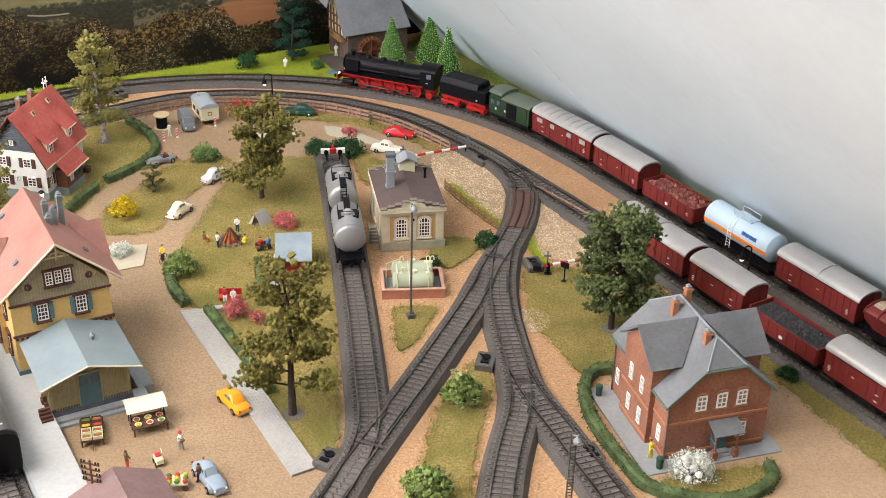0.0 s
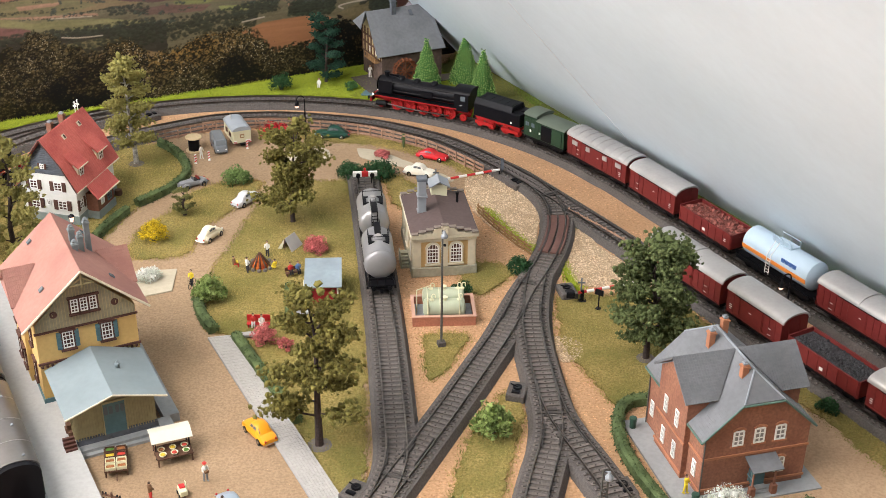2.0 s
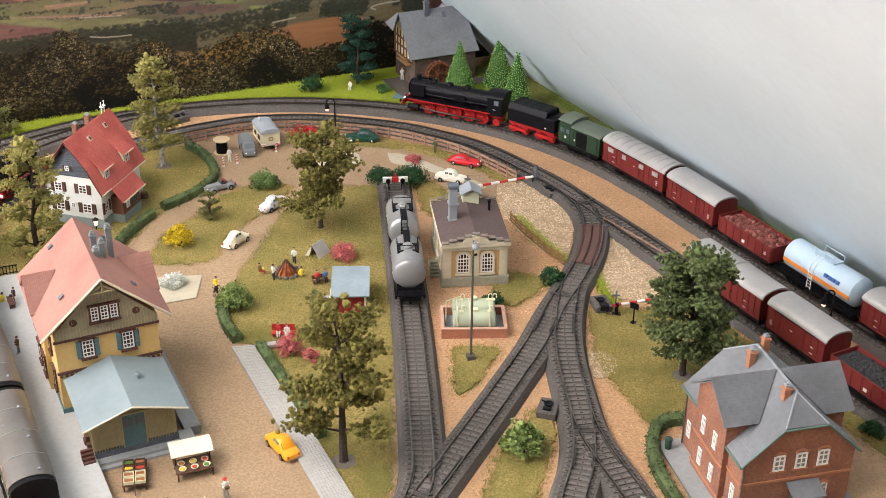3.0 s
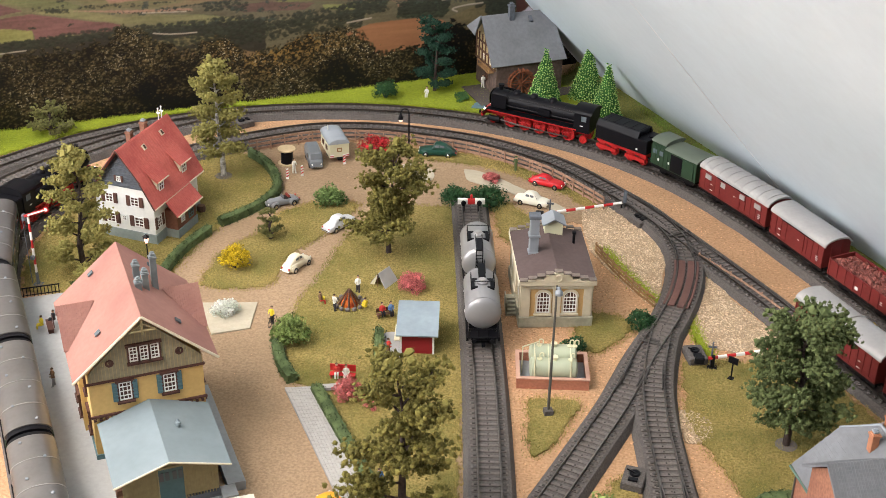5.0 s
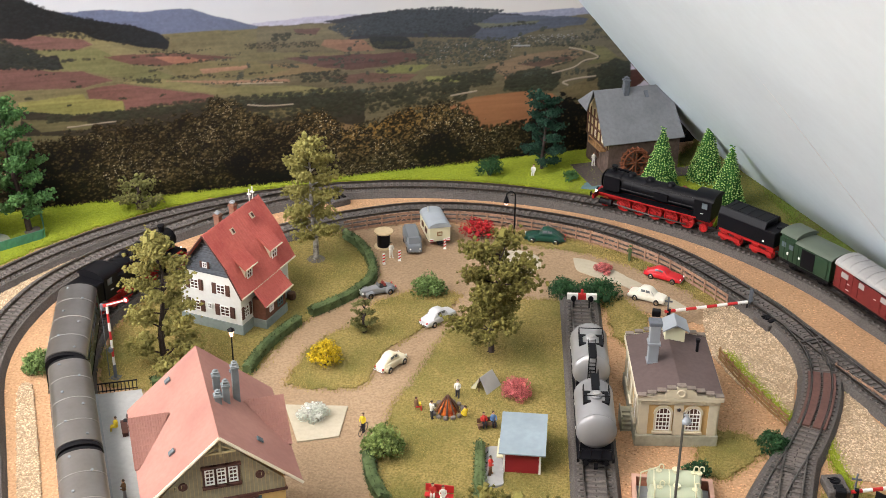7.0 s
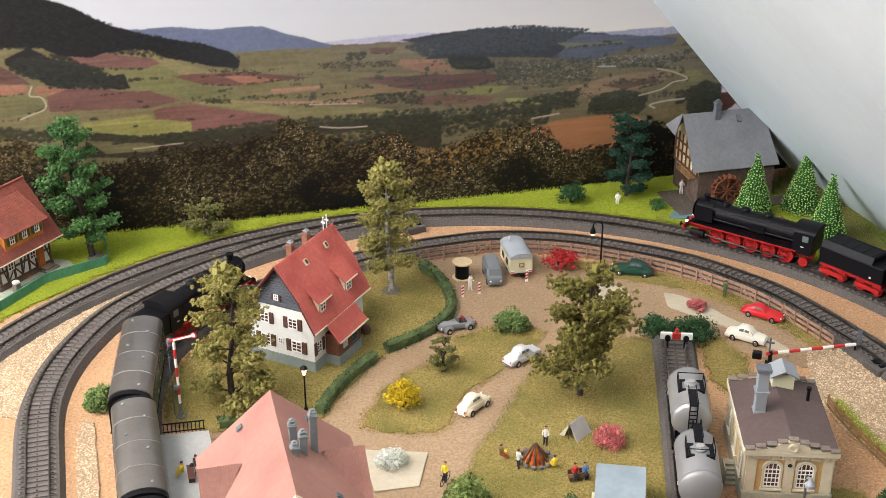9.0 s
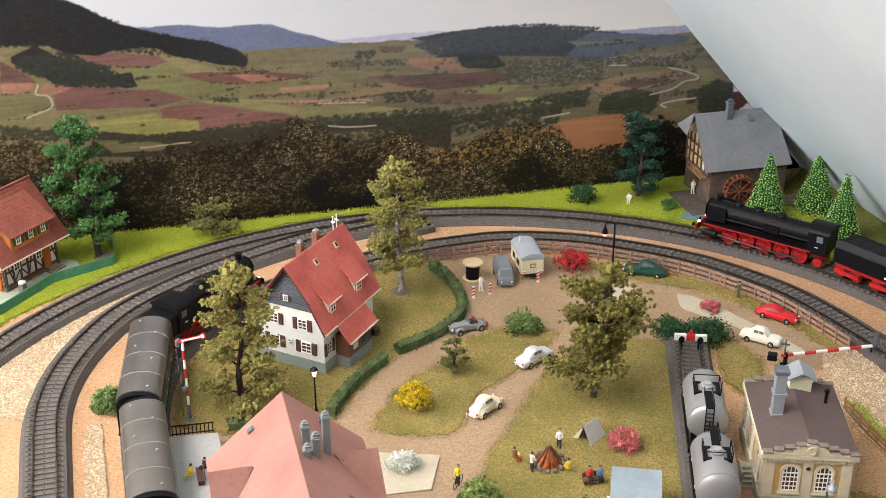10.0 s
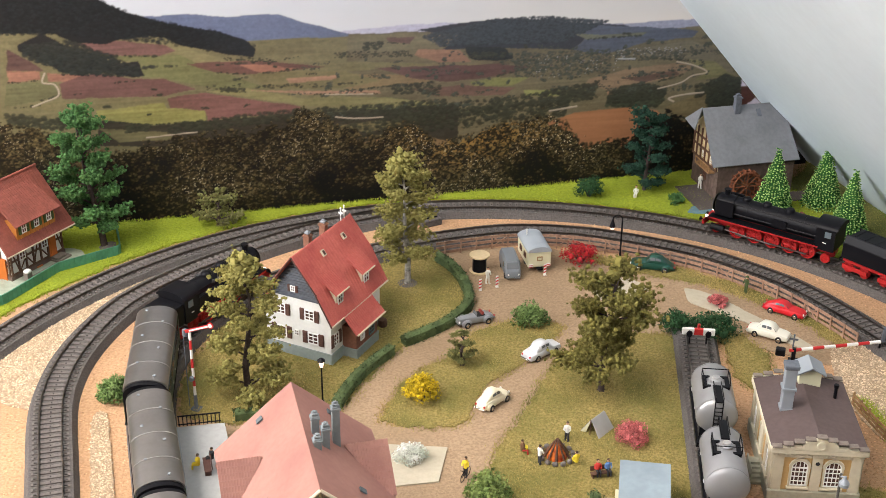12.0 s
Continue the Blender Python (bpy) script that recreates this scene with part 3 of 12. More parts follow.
for k, pts in enumerate(([(0.124, 1.268), (0.150, 1.235), (0.196, 1.166), (0.201, 1.172), (0.155, 1.241), (0.128, 1.274)], [(0.023, 1.288), (0.044, 1.250), (0.066, 1.216), (0.084, 1.195), (0.089, 1.200), (0.073, 1.220), (0.051, 1.254), (0.029, 1.292)], [(0.106, 1.180), (0.112, 1.150), (0.122, 1.120), (0.127, 1.122), (0.117, 1.152), (0.111, 1.182)])):
    e = patch("verge", pts, 0.0015, meadow, "bright green moss edge of the gravel road", 0.002, 66 + k)
    tufts("grass_tufts", e, 500000, blade_green, "bright green static grass", 76 + k, fringe=25)
stones("sand_grains", [(-0.70, 0.86), (0.10, 1.02), (0.36, 1.0), (0.30, 1.15), (0.10, 1.45), (-0.10, 1.58), (-0.35, 1.58), (-0.62, 1.40)], 65000, sand_bits, "loose orange sand grains", 97, 0.0007, 0.0)
stones("sand_grains", [(-0.2, 0.62), (0.45, 0.62), (0.25, 1.2), (-0.02, 1.42), (-0.1, 1.0)], 90000, sand_bits, "loose orange sand grains", 90, 0.0007, 0.0)

# ---------------------------------------------------------------- printed landscape backdrop
# the poster is one flat sheet of fine cells; its ink colours are worked out cell by cell
CELL = 0.00076
PU, PV = np.meshgrid(np.arange(-0.12, 1.20, CELL), np.arange(-0.01, 0.285, CELL))
ROWS, COLS = PU.shape
prng = np.random.default_rng(11)


def ink(r, g, b):
    grey = (r + g + b) / 3
    return np.array([((c + (grey - c) * 0.10) / 255) ** 2.2 / 1.17 for c in (r * 0.985, g, b * 1.04)])


def cloud(su, sv, octaves=3):
    """Smooth random field about zero, su by sv metres to a lump."""
    out, amp = np.zeros(PU.shape), 1.0
    for _ in range(octaves):
        a, b = (PU - PU.min()) / su, (PV - PV.min()) / sv
        grid = prng.normal(size=(int(b.max()) + 3, int(a.max()) + 3))
        i, k = a.astype(int), b.astype(int)
        fa, fb = a - i, b - k
        fa, fb = fa * fa * (3 - 2 * fa), fb * fb * (3 - 2 * fb)
        out += amp * ((grid[k, i] * (1 - fa) + grid[k, i + 1] * fa) * (1 - fb) + (grid[k + 1, i] * (1 - fa) + grid[k + 1, i + 1] * fa) * fb)
        amp, su, sv = amp * 0.5, su / 2, sv / 2
    return out * 0.6


def soft(x, width):
    return np.clip(x / width + 0.5, 0, 1)


def lay(mask, color):
    """Mix ink into the sheet."""
    global SHEET
    SHEET = SHEET * (1 - mask[..., None]) + color * mask[..., None]


def line_v(pts):
    return np.interp(PU, [p[0] for p in pts], [p[1] for p in pts])


FINE, WIDE, STREAK = cloud(0.0022, 0.0018, 2), cloud(0.05, 0.02, 4), cloud(0.05, 0.0022, 3)
RAG, RAG2 = cloud(0.004, 0.003, 2), cloud(0.016, 0.008, 3)
up = np.clip((PV - 0.17) / 0.12, 0, 1)[..., None]
side = np.clip(PU / 0.9, 0, 1)[..., None]
SHEET = (1.10 - 0.14 * side) * (ink(230, 219, 203) * (1 - side) + ink(214, 219, 222) * side) * (1 - up) + 0.95 * ink(208, 214, 220) * up
BANKS = cloud(0.22, 0.045, 3)
SHEET = SHEET * (1 + 0.015 * WIDE[..., None]) + (ink(204, 210, 216) - SHEET) * np.clip(0.12 + 0.35 * BANKS, 0, 0.7)[..., None]
WU, WV = PU + 0.0016 * cloud(0.02, 0.012, 3), PV + 0.0006 * cloud(0.02, 0.012, 3)
turn_ = [0]
WOODS, RIMS = [], []


def plot(pts, color, streak=0.14):
    """A field or wood in perspective: uneven edges, furrows, broad tones and a darker hedge along its rim."""
    turn_[0] += 17
    grey = float(np.mean(color))
    color = (color * 0.86 + grey * 0.14) * np.array((1.09, 0.965, 0.97 if color[0] > color[1] * 1.25 else 1.08))
    k = turn_[0]
    us, vs = [p[0] for p in pts], [p[1] for p in pts]
    i0, i1 = max(0, int((min(us) - 0.004 - PU[0, 0]) / CELL)), min(COLS, int((max(us) + 0.004 - PU[0, 0]) / CELL) + 1)
    k0, k1 = max(0, int((min(vs) - 0.003 - PV[0, 0]) / CELL)), min(ROWS, int((max(vs) + 0.003 - PV[0, 0]) / CELL) + 1)
    if i1 <= i0 or k1 <= k0:
        return
    box = (slice(k0, k1), slice(i0, i1))
    m = inside(pts, WU[box].ravel(), WV[box].ravel()).reshape(k1 - k0, i1 - i0).astype(float)
    soft_m = m.copy()
    if min(m.shape) > 2:
        soft_m[1:-1, 1:-1] = 0.5 * m[1:-1, 1:-1] + 0.125 * (m[2:, 1:-1] + m[:-2, 1:-1] + m[1:-1, 2:] + m[1:-1, :-2])
    tone = 1 + streak * np.roll(STREAK, k, 1)[box] + 0.9 * streak * np.roll(WIDE, k * 3, 1)[box] + 0.06 * FINE[box] + 0.05 * np.roll(RAG, k * 5, 1)[box]
    SHEET[box] = SHEET[box] * (1 - soft_m[..., None]) + color * tone[..., None] * soft_m[..., None]
    if streak == 0.14:
        mid = sum(vs) / len(vs)
        for a, b in zip(pts, pts[1:] + pts[:1]):
            if (a[1] + b[1]) / 2 < mid and abs(a[0] - b[0]) > 0.012:
                RIMS.append((a, b))


plot([(0.557, 0.1859), (0.529, 0.1866), (0.481, 0.1883), (0.442, 0.1887), (0.421, 0.1872), (0.421, 0.1651), (0.558, 0.1751)], ink(178, 190, 200), 0.02)
plot([(0.754, 0.2134), (0.719, 0.2118), (0.691, 0.2124), (0.669, 0.2095), (0.648, 0.207), (0.626, 0.2074), (0.604, 0.207), (0.595, 0.2038), (0.583, 0.1991), (0.55, 0.188), (0.527, 0.1807), (0.528, 0.169), (0.757, 0.1859)], ink(98, 118, 140), 0.04)
plot([(0.349, 0.1839), (0.292, 0.1792), (0.234, 0.176), (0.192, 0.1772), (0.132, 0.1748), (0.13, 0.1565), (0.349, 0.1719)], ink(150, 165, 178), 0.03)
plot([(0.664, 0.1829), (0.628, 0.1821), (0.584, 0.1816), (0.501, 0.1795), (0.421, 0.1778), (0.421, 0.0495), (1.25, 0.0921), (1.25, 0.225), (0.858, 0.215), (0.74, 0.203), (0.70, 0.190)], ink(122, 120, 72), 0.10)
plot([(0.536, 0.1828), (0.46, 0.1805), (0.421, 0.1829), (0.259, 0.1696), (0.131, 0.1669), (0.088, 0.1639), (-0.14, 0.160), (-0.14, 0.0166), (0.541, 0.0608)], ink(112, 108, 70), 0.12)
plot([(0.467, 0.1826), (0.421, 0.1872), (0.389, 0.1882), (0.369, 0.1884), (0.325, 0.185), (0.3, 0.1806), (0.242, 0.175), (0.225, 0.1689), (0.258, 0.1656), (0.283, 0.1641), (0.299, 0.1522), (0.316, 0.1526), (0.369, 0.1573), (0.413, 0.1606), (0.438, 0.1601), (0.421, 0.1711), (0.444, 0.1779)], ink(52, 59, 63), 0.10)
plot([(0.3, 0.179), (0.242, 0.1733), (0.183, 0.1676), (0.157, 0.1625), (0.165, 0.1556), (0.216, 0.1543), (0.257, 0.145), (0.282, 0.1461), (0.299, 0.1522), (0.283, 0.1641)], ink(80, 96, 106), 0.10)
plot([(0.3, 0.1693), (0.267, 0.1653), (0.217, 0.1651), (0.221, 0.1621), (0.283, 0.1616)], ink(108, 116, 84))
plot([(0.536, 0.1805), (0.475, 0.1808), (0.421, 0.1758), (0.438, 0.1616), (0.464, 0.1635), (0.499, 0.1622), (0.537, 0.165)], ink(120, 118, 78))
plot([(0.498, 0.1763), (0.467, 0.1756), (0.473, 0.169), (0.495, 0.1713)], ink(104, 82, 70))
plot([(0.232, 0.1473), (0.165, 0.1527), (0.129, 0.1397), (0.108, 0.1105), (0.158, 0.1293), (0.215, 0.1377)], ink(112, 110, 78))
plot([(0.464, 0.1624), (0.421, 0.1591), (0.407, 0.1457), (0.44, 0.1466), (0.468, 0.1559)], ink(146, 112, 84))
WOODS.append(([(0.413, 0.1606), (0.373, 0.1568), (0.364, 0.1469), (0.38, 0.1461), (0.407, 0.1489)], ink(38, 44, 42)))
plot([(0.537, 0.154), (0.491, 0.1505), (0.44, 0.145), (0.384, 0.1424), (0.42, 0.1411), (0.495, 0.1444), (0.538, 0.1442)], ink(122, 120, 70))
plot([(0.501, 0.1445), (0.44, 0.1434), (0.38, 0.1412), (0.342, 0.135), (0.38, 0.1278), (0.432, 0.1258), (0.464, 0.1324)], ink(98, 72, 64))
plot([(0.538, 0.1414), (0.464, 0.1344), (0.448, 0.1263), (0.503, 0.125), (0.538, 0.1239)], ink(132, 116, 74))
plot([(0.408, 0.1239), (0.38, 0.1265), (0.343, 0.1249), (0.364, 0.1161), (0.404, 0.1186)], ink(128, 138, 66))
plot([(0.349, 0.11), (0.309, 0.1075), (0.312, 0.101), (0.347, 0.104)], ink(132, 142, 66))
plot([(0.472, 0.12), (0.416, 0.1212), (0.36, 0.1137), (0.372, 0.1064), (0.444, 0.1104)], ink(110, 86, 70))
plot([(0.539, 0.1166), (0.492, 0.1123), (0.444, 0.1021), (0.48, 0.0978), (0.539, 0.1037)], ink(126, 136, 68))
plot([(0.277, 0.1183), (0.231, 0.1264), (0.18, 0.1292), (0.158, 0.1229), (0.17, 0.1154), (0.2, 0.1093), (0.255, 0.1031), (0.281, 0.1136)], ink(142, 122, 88))
plot([(0.239, 0.1153), (0.179, 0.1203), (0.174, 0.1157), (0.213, 0.109)], ink(104, 84, 68))
plot([(0.257, 0.1024), (0.238, 0.1009), (0.242, 0.0935), (0.254, 0.0946)], ink(164, 122, 86))
plot([(0.169, 0.1322), (0.136, 0.1276), (0.108, 0.1097), (0.156, 0.1071), (0.144, 0.1176)], ink(126, 128, 72))
plot([(0.189, 0.0796), (0.142, 0.0947), (0.107, 0.0997), (0.103, 0.06), (0.174, 0.0662)], ink(112, 104, 62))
WOODS.append(([(0.242, 0.1063), (0.217, 0.1085), (0.19, 0.1013), (0.191, 0.0872), (0.198, 0.0813), (0.258, 0.0855)], ink(62, 64, 48)))
WOODS.append(([(0.14, 0.0764), (0.138, 0.1044), (0.121, 0.1116), (0.103, 0.1059), (0.099, 0.0641)], ink(56, 58, 46)))
plot([(0.739, 0.192), (0.707, 0.1879), (0.687, 0.175), (0.651, 0.1643), (0.615, 0.1599), (0.666, 0.1593), (0.73, 0.168)], ink(132, 130, 76))
plot([(0.798, 0.1896), (0.756, 0.1896), (0.715, 0.1828), (0.704, 0.1763), (0.723, 0.172), (0.775, 0.1764)], ink(120, 88, 78))
plot([(0.774, 0.1759), (0.701, 0.1712), (0.681, 0.1612), (0.638, 0.1403), (0.616, 0.1318), (0.668, 0.1357), (0.725, 0.1508), (0.739, 0.1519), (0.741, 0.1673), (0.762, 0.1708)], ink(116, 122, 66))
plot([(0.695, 0.1623), (0.666, 0.1639), (0.615, 0.1599), (0.559, 0.1502), (0.6, 0.1487), (0.638, 0.1477), (0.667, 0.152)], ink(114, 80, 68))
plot([(0.645, 0.1573), (0.615, 0.1569), (0.587, 0.15), (0.623, 0.1477)], ink(170, 116, 86))
plot([(0.638, 0.1477), (0.6, 0.1487), (0.54, 0.1444), (0.502, 0.1313), (0.541, 0.1257), (0.616, 0.1315)], ink(124, 120, 68))
plot([(0.599, 0.1407), (0.546, 0.1408), (0.548, 0.137), (0.594, 0.1355)], ink(168, 130, 96))
plot([(0.509, 0.1459), (0.421, 0.1431), (0.421, 0.1269), (0.463, 0.1302)], ink(104, 78, 70))
plot([(0.86, 0.1879), (0.841, 0.1754), (0.829, 0.1644), (0.863, 0.1663)], ink(98, 74, 66))
plot([(0.863, 0.1659), (0.834, 0.1644), (0.834, 0.1557), (0.865, 0.1545)], ink(156, 110, 84))
plot([(0.827, 0.1619), (0.791, 0.1576), (0.794, 0.151), (0.827, 0.1533)], ink(164, 116, 88))
plot([(0.817, 0.1506), (0.784, 0.1597), (0.75, 0.1513), (0.718, 0.1487), (0.688, 0.1362), (0.72, 0.131), (0.752, 0.1321), (0.791, 0.1342), (0.816, 0.1351)], ink(114, 82, 72))
plot([(0.865, 0.1537), (0.82, 0.1527), (0.818, 0.1392), (0.836, 0.1354), (0.868, 0.1312)], ink(108, 112, 66))
plot([(0.842, 0.1313), (0.791, 0.1342), (0.72, 0.1294), (0.711, 0.124), (0.785, 0.1225), (0.831, 0.1234)], ink(120, 116, 68))
plot([(0.786, 0.121), (0.72, 0.1247), (0.717, 0.119), (0.681, 0.1135), (0.68, 0.1022), (0.737, 0.1021), (0.783, 0.1106)], ink(142, 145, 64))
plot([(0.716, 0.1287), (0.679, 0.1319), (0.639, 0.1227), (0.585, 0.1101), (0.592, 0.1021), (0.637, 0.1041), (0.678, 0.1021), (0.681, 0.1135), (0.714, 0.1187)], ink(126, 88, 76))
plot([(0.679, 0.1335), (0.639, 0.1333), (0.579, 0.1176), (0.568, 0.1187), (0.498, 0.1128), (0.443, 0.102), (0.451, 0.0973), (0.541, 0.1059), (0.587, 0.1118), (0.639, 0.1242)], ink(132, 132, 72))
plot([(0.639, 0.1313), (0.579, 0.1264), (0.502, 0.1209), (0.502, 0.1176), (0.579, 0.1228)], ink(166, 130, 98))
plot([(0.783, 0.1113), (0.737, 0.1017), (0.678, 0.1021), (0.588, 0.1022), (0.502, 0.1005), (0.421, 0.1002), (0.421, 0.0495), (0.786, 0.0839)], ink(60, 58, 42), 0.2)
plot([(0.784, 0.102), (0.72, 0.0938), (0.706, 0.0844), (0.768, 0.087)], ink(108, 106, 62))
plot([(0.55, 0.0866), (0.503, 0.0886), (0.479, 0.0836), (0.519, 0.0763)], ink(120, 114, 66))
plot([(0.85, 0.192), (0.827, 0.2021), (0.809, 0.1897), (0.792, 0.1829), (0.779, 0.174), (0.759, 0.1672), (0.741, 0.1681), (0.736, 0.1532), (0.75, 0.1528), (0.781, 0.1628), (0.79, 0.1582), (0.812, 0.1615), (0.831, 0.1743), (0.851, 0.1861)], ink(42, 43, 40), 0.12)
plot([(0.913, 0.2713), (0.811, 0.2495), (0.792, 0.2419), (0.776, 0.233), (0.763, 0.225), (0.743, 0.216), (0.719, 0.2074), (0.692, 0.1999), (0.663, 0.1934), (0.635, 0.183), (0.626, 0.1739), (0.629, 0.1645), (0.651, 0.1696), (0.672, 0.1751), (0.697, 0.1807), (0.714, 0.1895), (0.728, 0.192), (0.756, 0.191), (0.771, 0.1869), (0.798, 0.1904), (0.814, 0.2004), (0.838, 0.2021), (0.924, 0.2054)], ink(34, 37, 36), 0.12)


plot([(0.101, 0.0963), (0.091, 0.0955), (0.081, 0.0838), (0.093, 0.0744), (0.099, 0.0742)], ink(84, 52, 42), 0.05)
plot([(0.102, 0.1048), (0.094, 0.0965), (0.102, 0.0966)], ink(205, 205, 205), 0.02)
plot([(0.092, 0.0749), (0.081, 0.0826), (0.075, 0.074)], ink(190, 190, 186), 0.02)


def dab(u, v, ru, rv, color, strength=1.0):
    """One soft spot of ink, lit a little at its top."""
    global SHEET
    i0, i1 = int((u - ru * 1.3 - PU[0, 0]) / CELL), int((u + ru * 1.3 - PU[0, 0]) / CELL) + 2
    k0, k1 = int((v - rv * 1.3 - PV[0, 0]) / CELL), int((v + rv * 1.3 - PV[0, 0]) / CELL) + 2
    i0, k0 = max(0, i0), max(0, k0)
    if i1 <= i0 or k1 <= k0:
        return
    a, b = (PU[k0:k1, i0:i1] - u) / ru, (PV[k0:k1, i0:i1] - v) / rv
    m = (np.clip((1.15 - np.sqrt(a * a + b * b)) * 2.2, 0, 1) * strength)[..., None]
    SHEET[k0:k1, i0:i1] = SHEET[k0:k1, i0:i1] * (1 - m) + color * (1 + 0.35 * np.clip(b, -1, 1))[..., None] * m


TREES, FAR = ink(53, 54, 42), ink(41, 45, 43)


def wooded(pts, number, size, color, seed):
    """Tree tops all over a wood, the far ones first."""
    q, _ = scatter(pts, number, seed)
    for u, v in sorted(q.tolist(), key=lambda p: -p[1]):
        r = size * (0.5 + 0.8 * prng.random())
        dab(u, v, r, r * 0.8, color * (0.55 + 0.9 * prng.random()), 0.6)


def grove(u0, v0, u1, v1, thick, number, size, color=TREES):
    """Tree tops scattered along a line, the far ones first."""
    f = prng.random(number)
    off = np.sort(prng.random(number) - 0.5)[::-1]
    for k in range(number):
        r = size * (0.45 + 0.8 * prng.random())
        dab(u0 + (u1 - u0) * f[k], v0 + (v1 - v0) * f[k] + thick * off[k], r * 1.15, r * 0.8, color * (0.7 + 0.75 * prng.random()) + ink(30, 28, 14) * prng.random(), 0.55 + 0.35 * prng.random())


for k, (pts, color) in enumerate(WOODS):
    wooded(pts, 1500, 0.0024, color, 65 + k)
HILL = [(1.0, 0.27), (0.811, 0.2495), (0.776, 0.233), (0.743, 0.216), (0.719, 0.2074), (0.663, 0.1934), (0.626, 0.176), (0.651, 0.1696), (0.697, 0.1807), (0.756, 0.191), (0.814, 0.2004), (1.0, 0.205)]
wooded(HILL, 9000, 0.0019, ink(35, 38, 39), 61)
wooded([(0.846, 0.190), (0.80, 0.193), (0.742, 0.163), (0.70, 0.161), (0.79, 0.160)], 2500, 0.0019, ink(48, 49, 44), 62)
wooded([(0.46, 0.176), (0.385, 0.189), (0.33, 0.189), (0.26, 0.180), (0.31, 0.160), (0.44, 0.164)], 5000, 0.0016, ink(58, 65, 68), 63)
grove(0.845, 0.186, 0.812, 0.170, 0.014, 120, 0.0022, FAR)
grove(0.812, 0.164, 0.742, 0.158, 0.010, 238, 0.0019, FAR)
grove(0.83, 0.182, 0.76, 0.170, 0.012, 238, 0.0019, FAR)
grove(0.718, 0.096, 0.587, 0.102, 0.012, 323, 0.0022)
grove(0.587, 0.100, 0.434, 0.100, 0.014, 408, 0.0022)
grove(0.56, 0.083, 0.40, 0.083, 0.020, 408, 0.0022)
grove(0.483, 0.092, 0.322, 0.099, 0.016, 476, 0.0021)
grove(0.40, 0.085, 0.30, 0.088, 0.018, 323, 0.0024)
grove(0.33, 0.099, 0.267, 0.105, 0.018, 323, 0.0024)
grove(0.255, 0.095, 0.19, 0.097, 0.014, 272, 0.0022)
grove(0.155, 0.095, 0.12, 0.100, 0.014, 136, 0.0024)
VALLEY = ink(66, 70, 60)
grove(0.36, 0.138, 0.255, 0.136, 0.026, 714, 0.0015, VALLEY)
grove(0.25, 0.142, 0.17, 0.138, 0.012, 289, 0.0013, VALLEY)
grove(0.41, 0.152, 0.37, 0.150, 0.007, 102, 0.0016)
grove(0.55, 0.162, 0.47, 0.158, 0.006, 153, 0.0012)
grove(0.52, 0.169, 0.50, 0.169, 0.008, 68, 0.0016)
grove(0.66, 0.166, 0.61, 0.160, 0.004, 51, 0.0012)
grove(0.68, 0.137, 0.56, 0.131, 0.004, 51, 0.0015)
grove(0.665, 0.134, 0.64, 0.131, 0.004, 51, 0.0016)
grove(0.87, 0.118, 0.81, 0.108, 0.012, 170, 0.0024)
grove(0.76, 0.100, 0.735, 0.100, 0.008, 68, 0.0021)
grove(0.49, 0.122, 0.44, 0.118, 0.010, 119, 0.0019)
for a, b in RIMS:      # hedges along the lower edges of the fields
    if prng.random() < 0.4:
        grove(a[0], a[1], b[0], b[1], 0.0012, int(abs(a[0] - b[0]) / 0.0016), 0.0010 + 0.0006 * prng.random())
for k in range(14):
    u, v = 0.15 + 0.7 * prng.random(), 0.115 + 0.05 * prng.random()
    grove(u, v, u + 0.03 * (prng.random() - 0.3), v - 0.003 * prng.random(), 0.001, 7, 0.0010 + 0.0010 * prng.random())
for k in range(120):      # roofs and walls of the far village
    c = (ink(150, 148, 142), ink(120, 118, 118), ink(140, 105, 92), ink(190, 186, 176))[int(prng.random() * 4)]
    dab(0.245 + 0.10 * prng.random(), 0.121 + 0.026 * prng.random(), 0.0008, 0.0006, c, 0.6)
for k in range(60):
    dab(0.17 + 0.08 * prng.random(), 0.138 + 0.010 * prng.random(), 0.0010, 0.0007, ink(160, 156, 150), 0.7)
for k in range(14):
    dab(0.228 + 0.0014 * k, 0.1365 + 0.0001 * k, 0.0012, 0.0010, ink(168, 168, 166))
WAYS = [([(0.829, 0.162), (0.832, 0.153), (0.821, 0.150), (0.819, 0.139), (0.834, 0.133), (0.845, 0.129)], 0.0011), ([(0.179, 0.130), (0.160, 0.125), (0.143, 0.116), (0.160, 0.113), (0.173, 0.106), (0.199, 0.101)], 0.0012),
        ([(0.145, 0.093), (0.169, 0.092), (0.185, 0.089), (0.179, 0.085)], 0.0014), ([(0.55, 0.096), (0.53, 0.093), (0.50, 0.092)], 0.0011), ([(0.32, 0.085), (0.29, 0.088)], 0.0013), ([(0.56, 0.121), (0.51, 0.118)], 0.0009), ([(0.74, 0.089), (0.69, 0.091)], 0.0010)]
for k in range(120):      # hedgerows and copses of the valley
    u = 0.14 + 0.44 * prng.random() ** 1.2
    v = 0.098 + 0.060 * prng.random()
    grove(u, v, u + 0.05 * (prng.random() - 0.4), v - 0.004 * (prng.random() - 0.3), 0.002 + 0.003 * prng.random(), 14, 0.0009 + 0.0008 * prng.random(), VALLEY)
for k in range(14):       # hedgerows between the fields
    u, v = 0.48 + 0.42 * prng.random(), 0.106 + 0.060 * prng.random()
    grove(u, v, u + 0.06 * (prng.random() - 0.4), v - 0.003 * (prng.random() - 0.3), 0.0014, 12, 0.0010 + 0.0006 * prng.random())
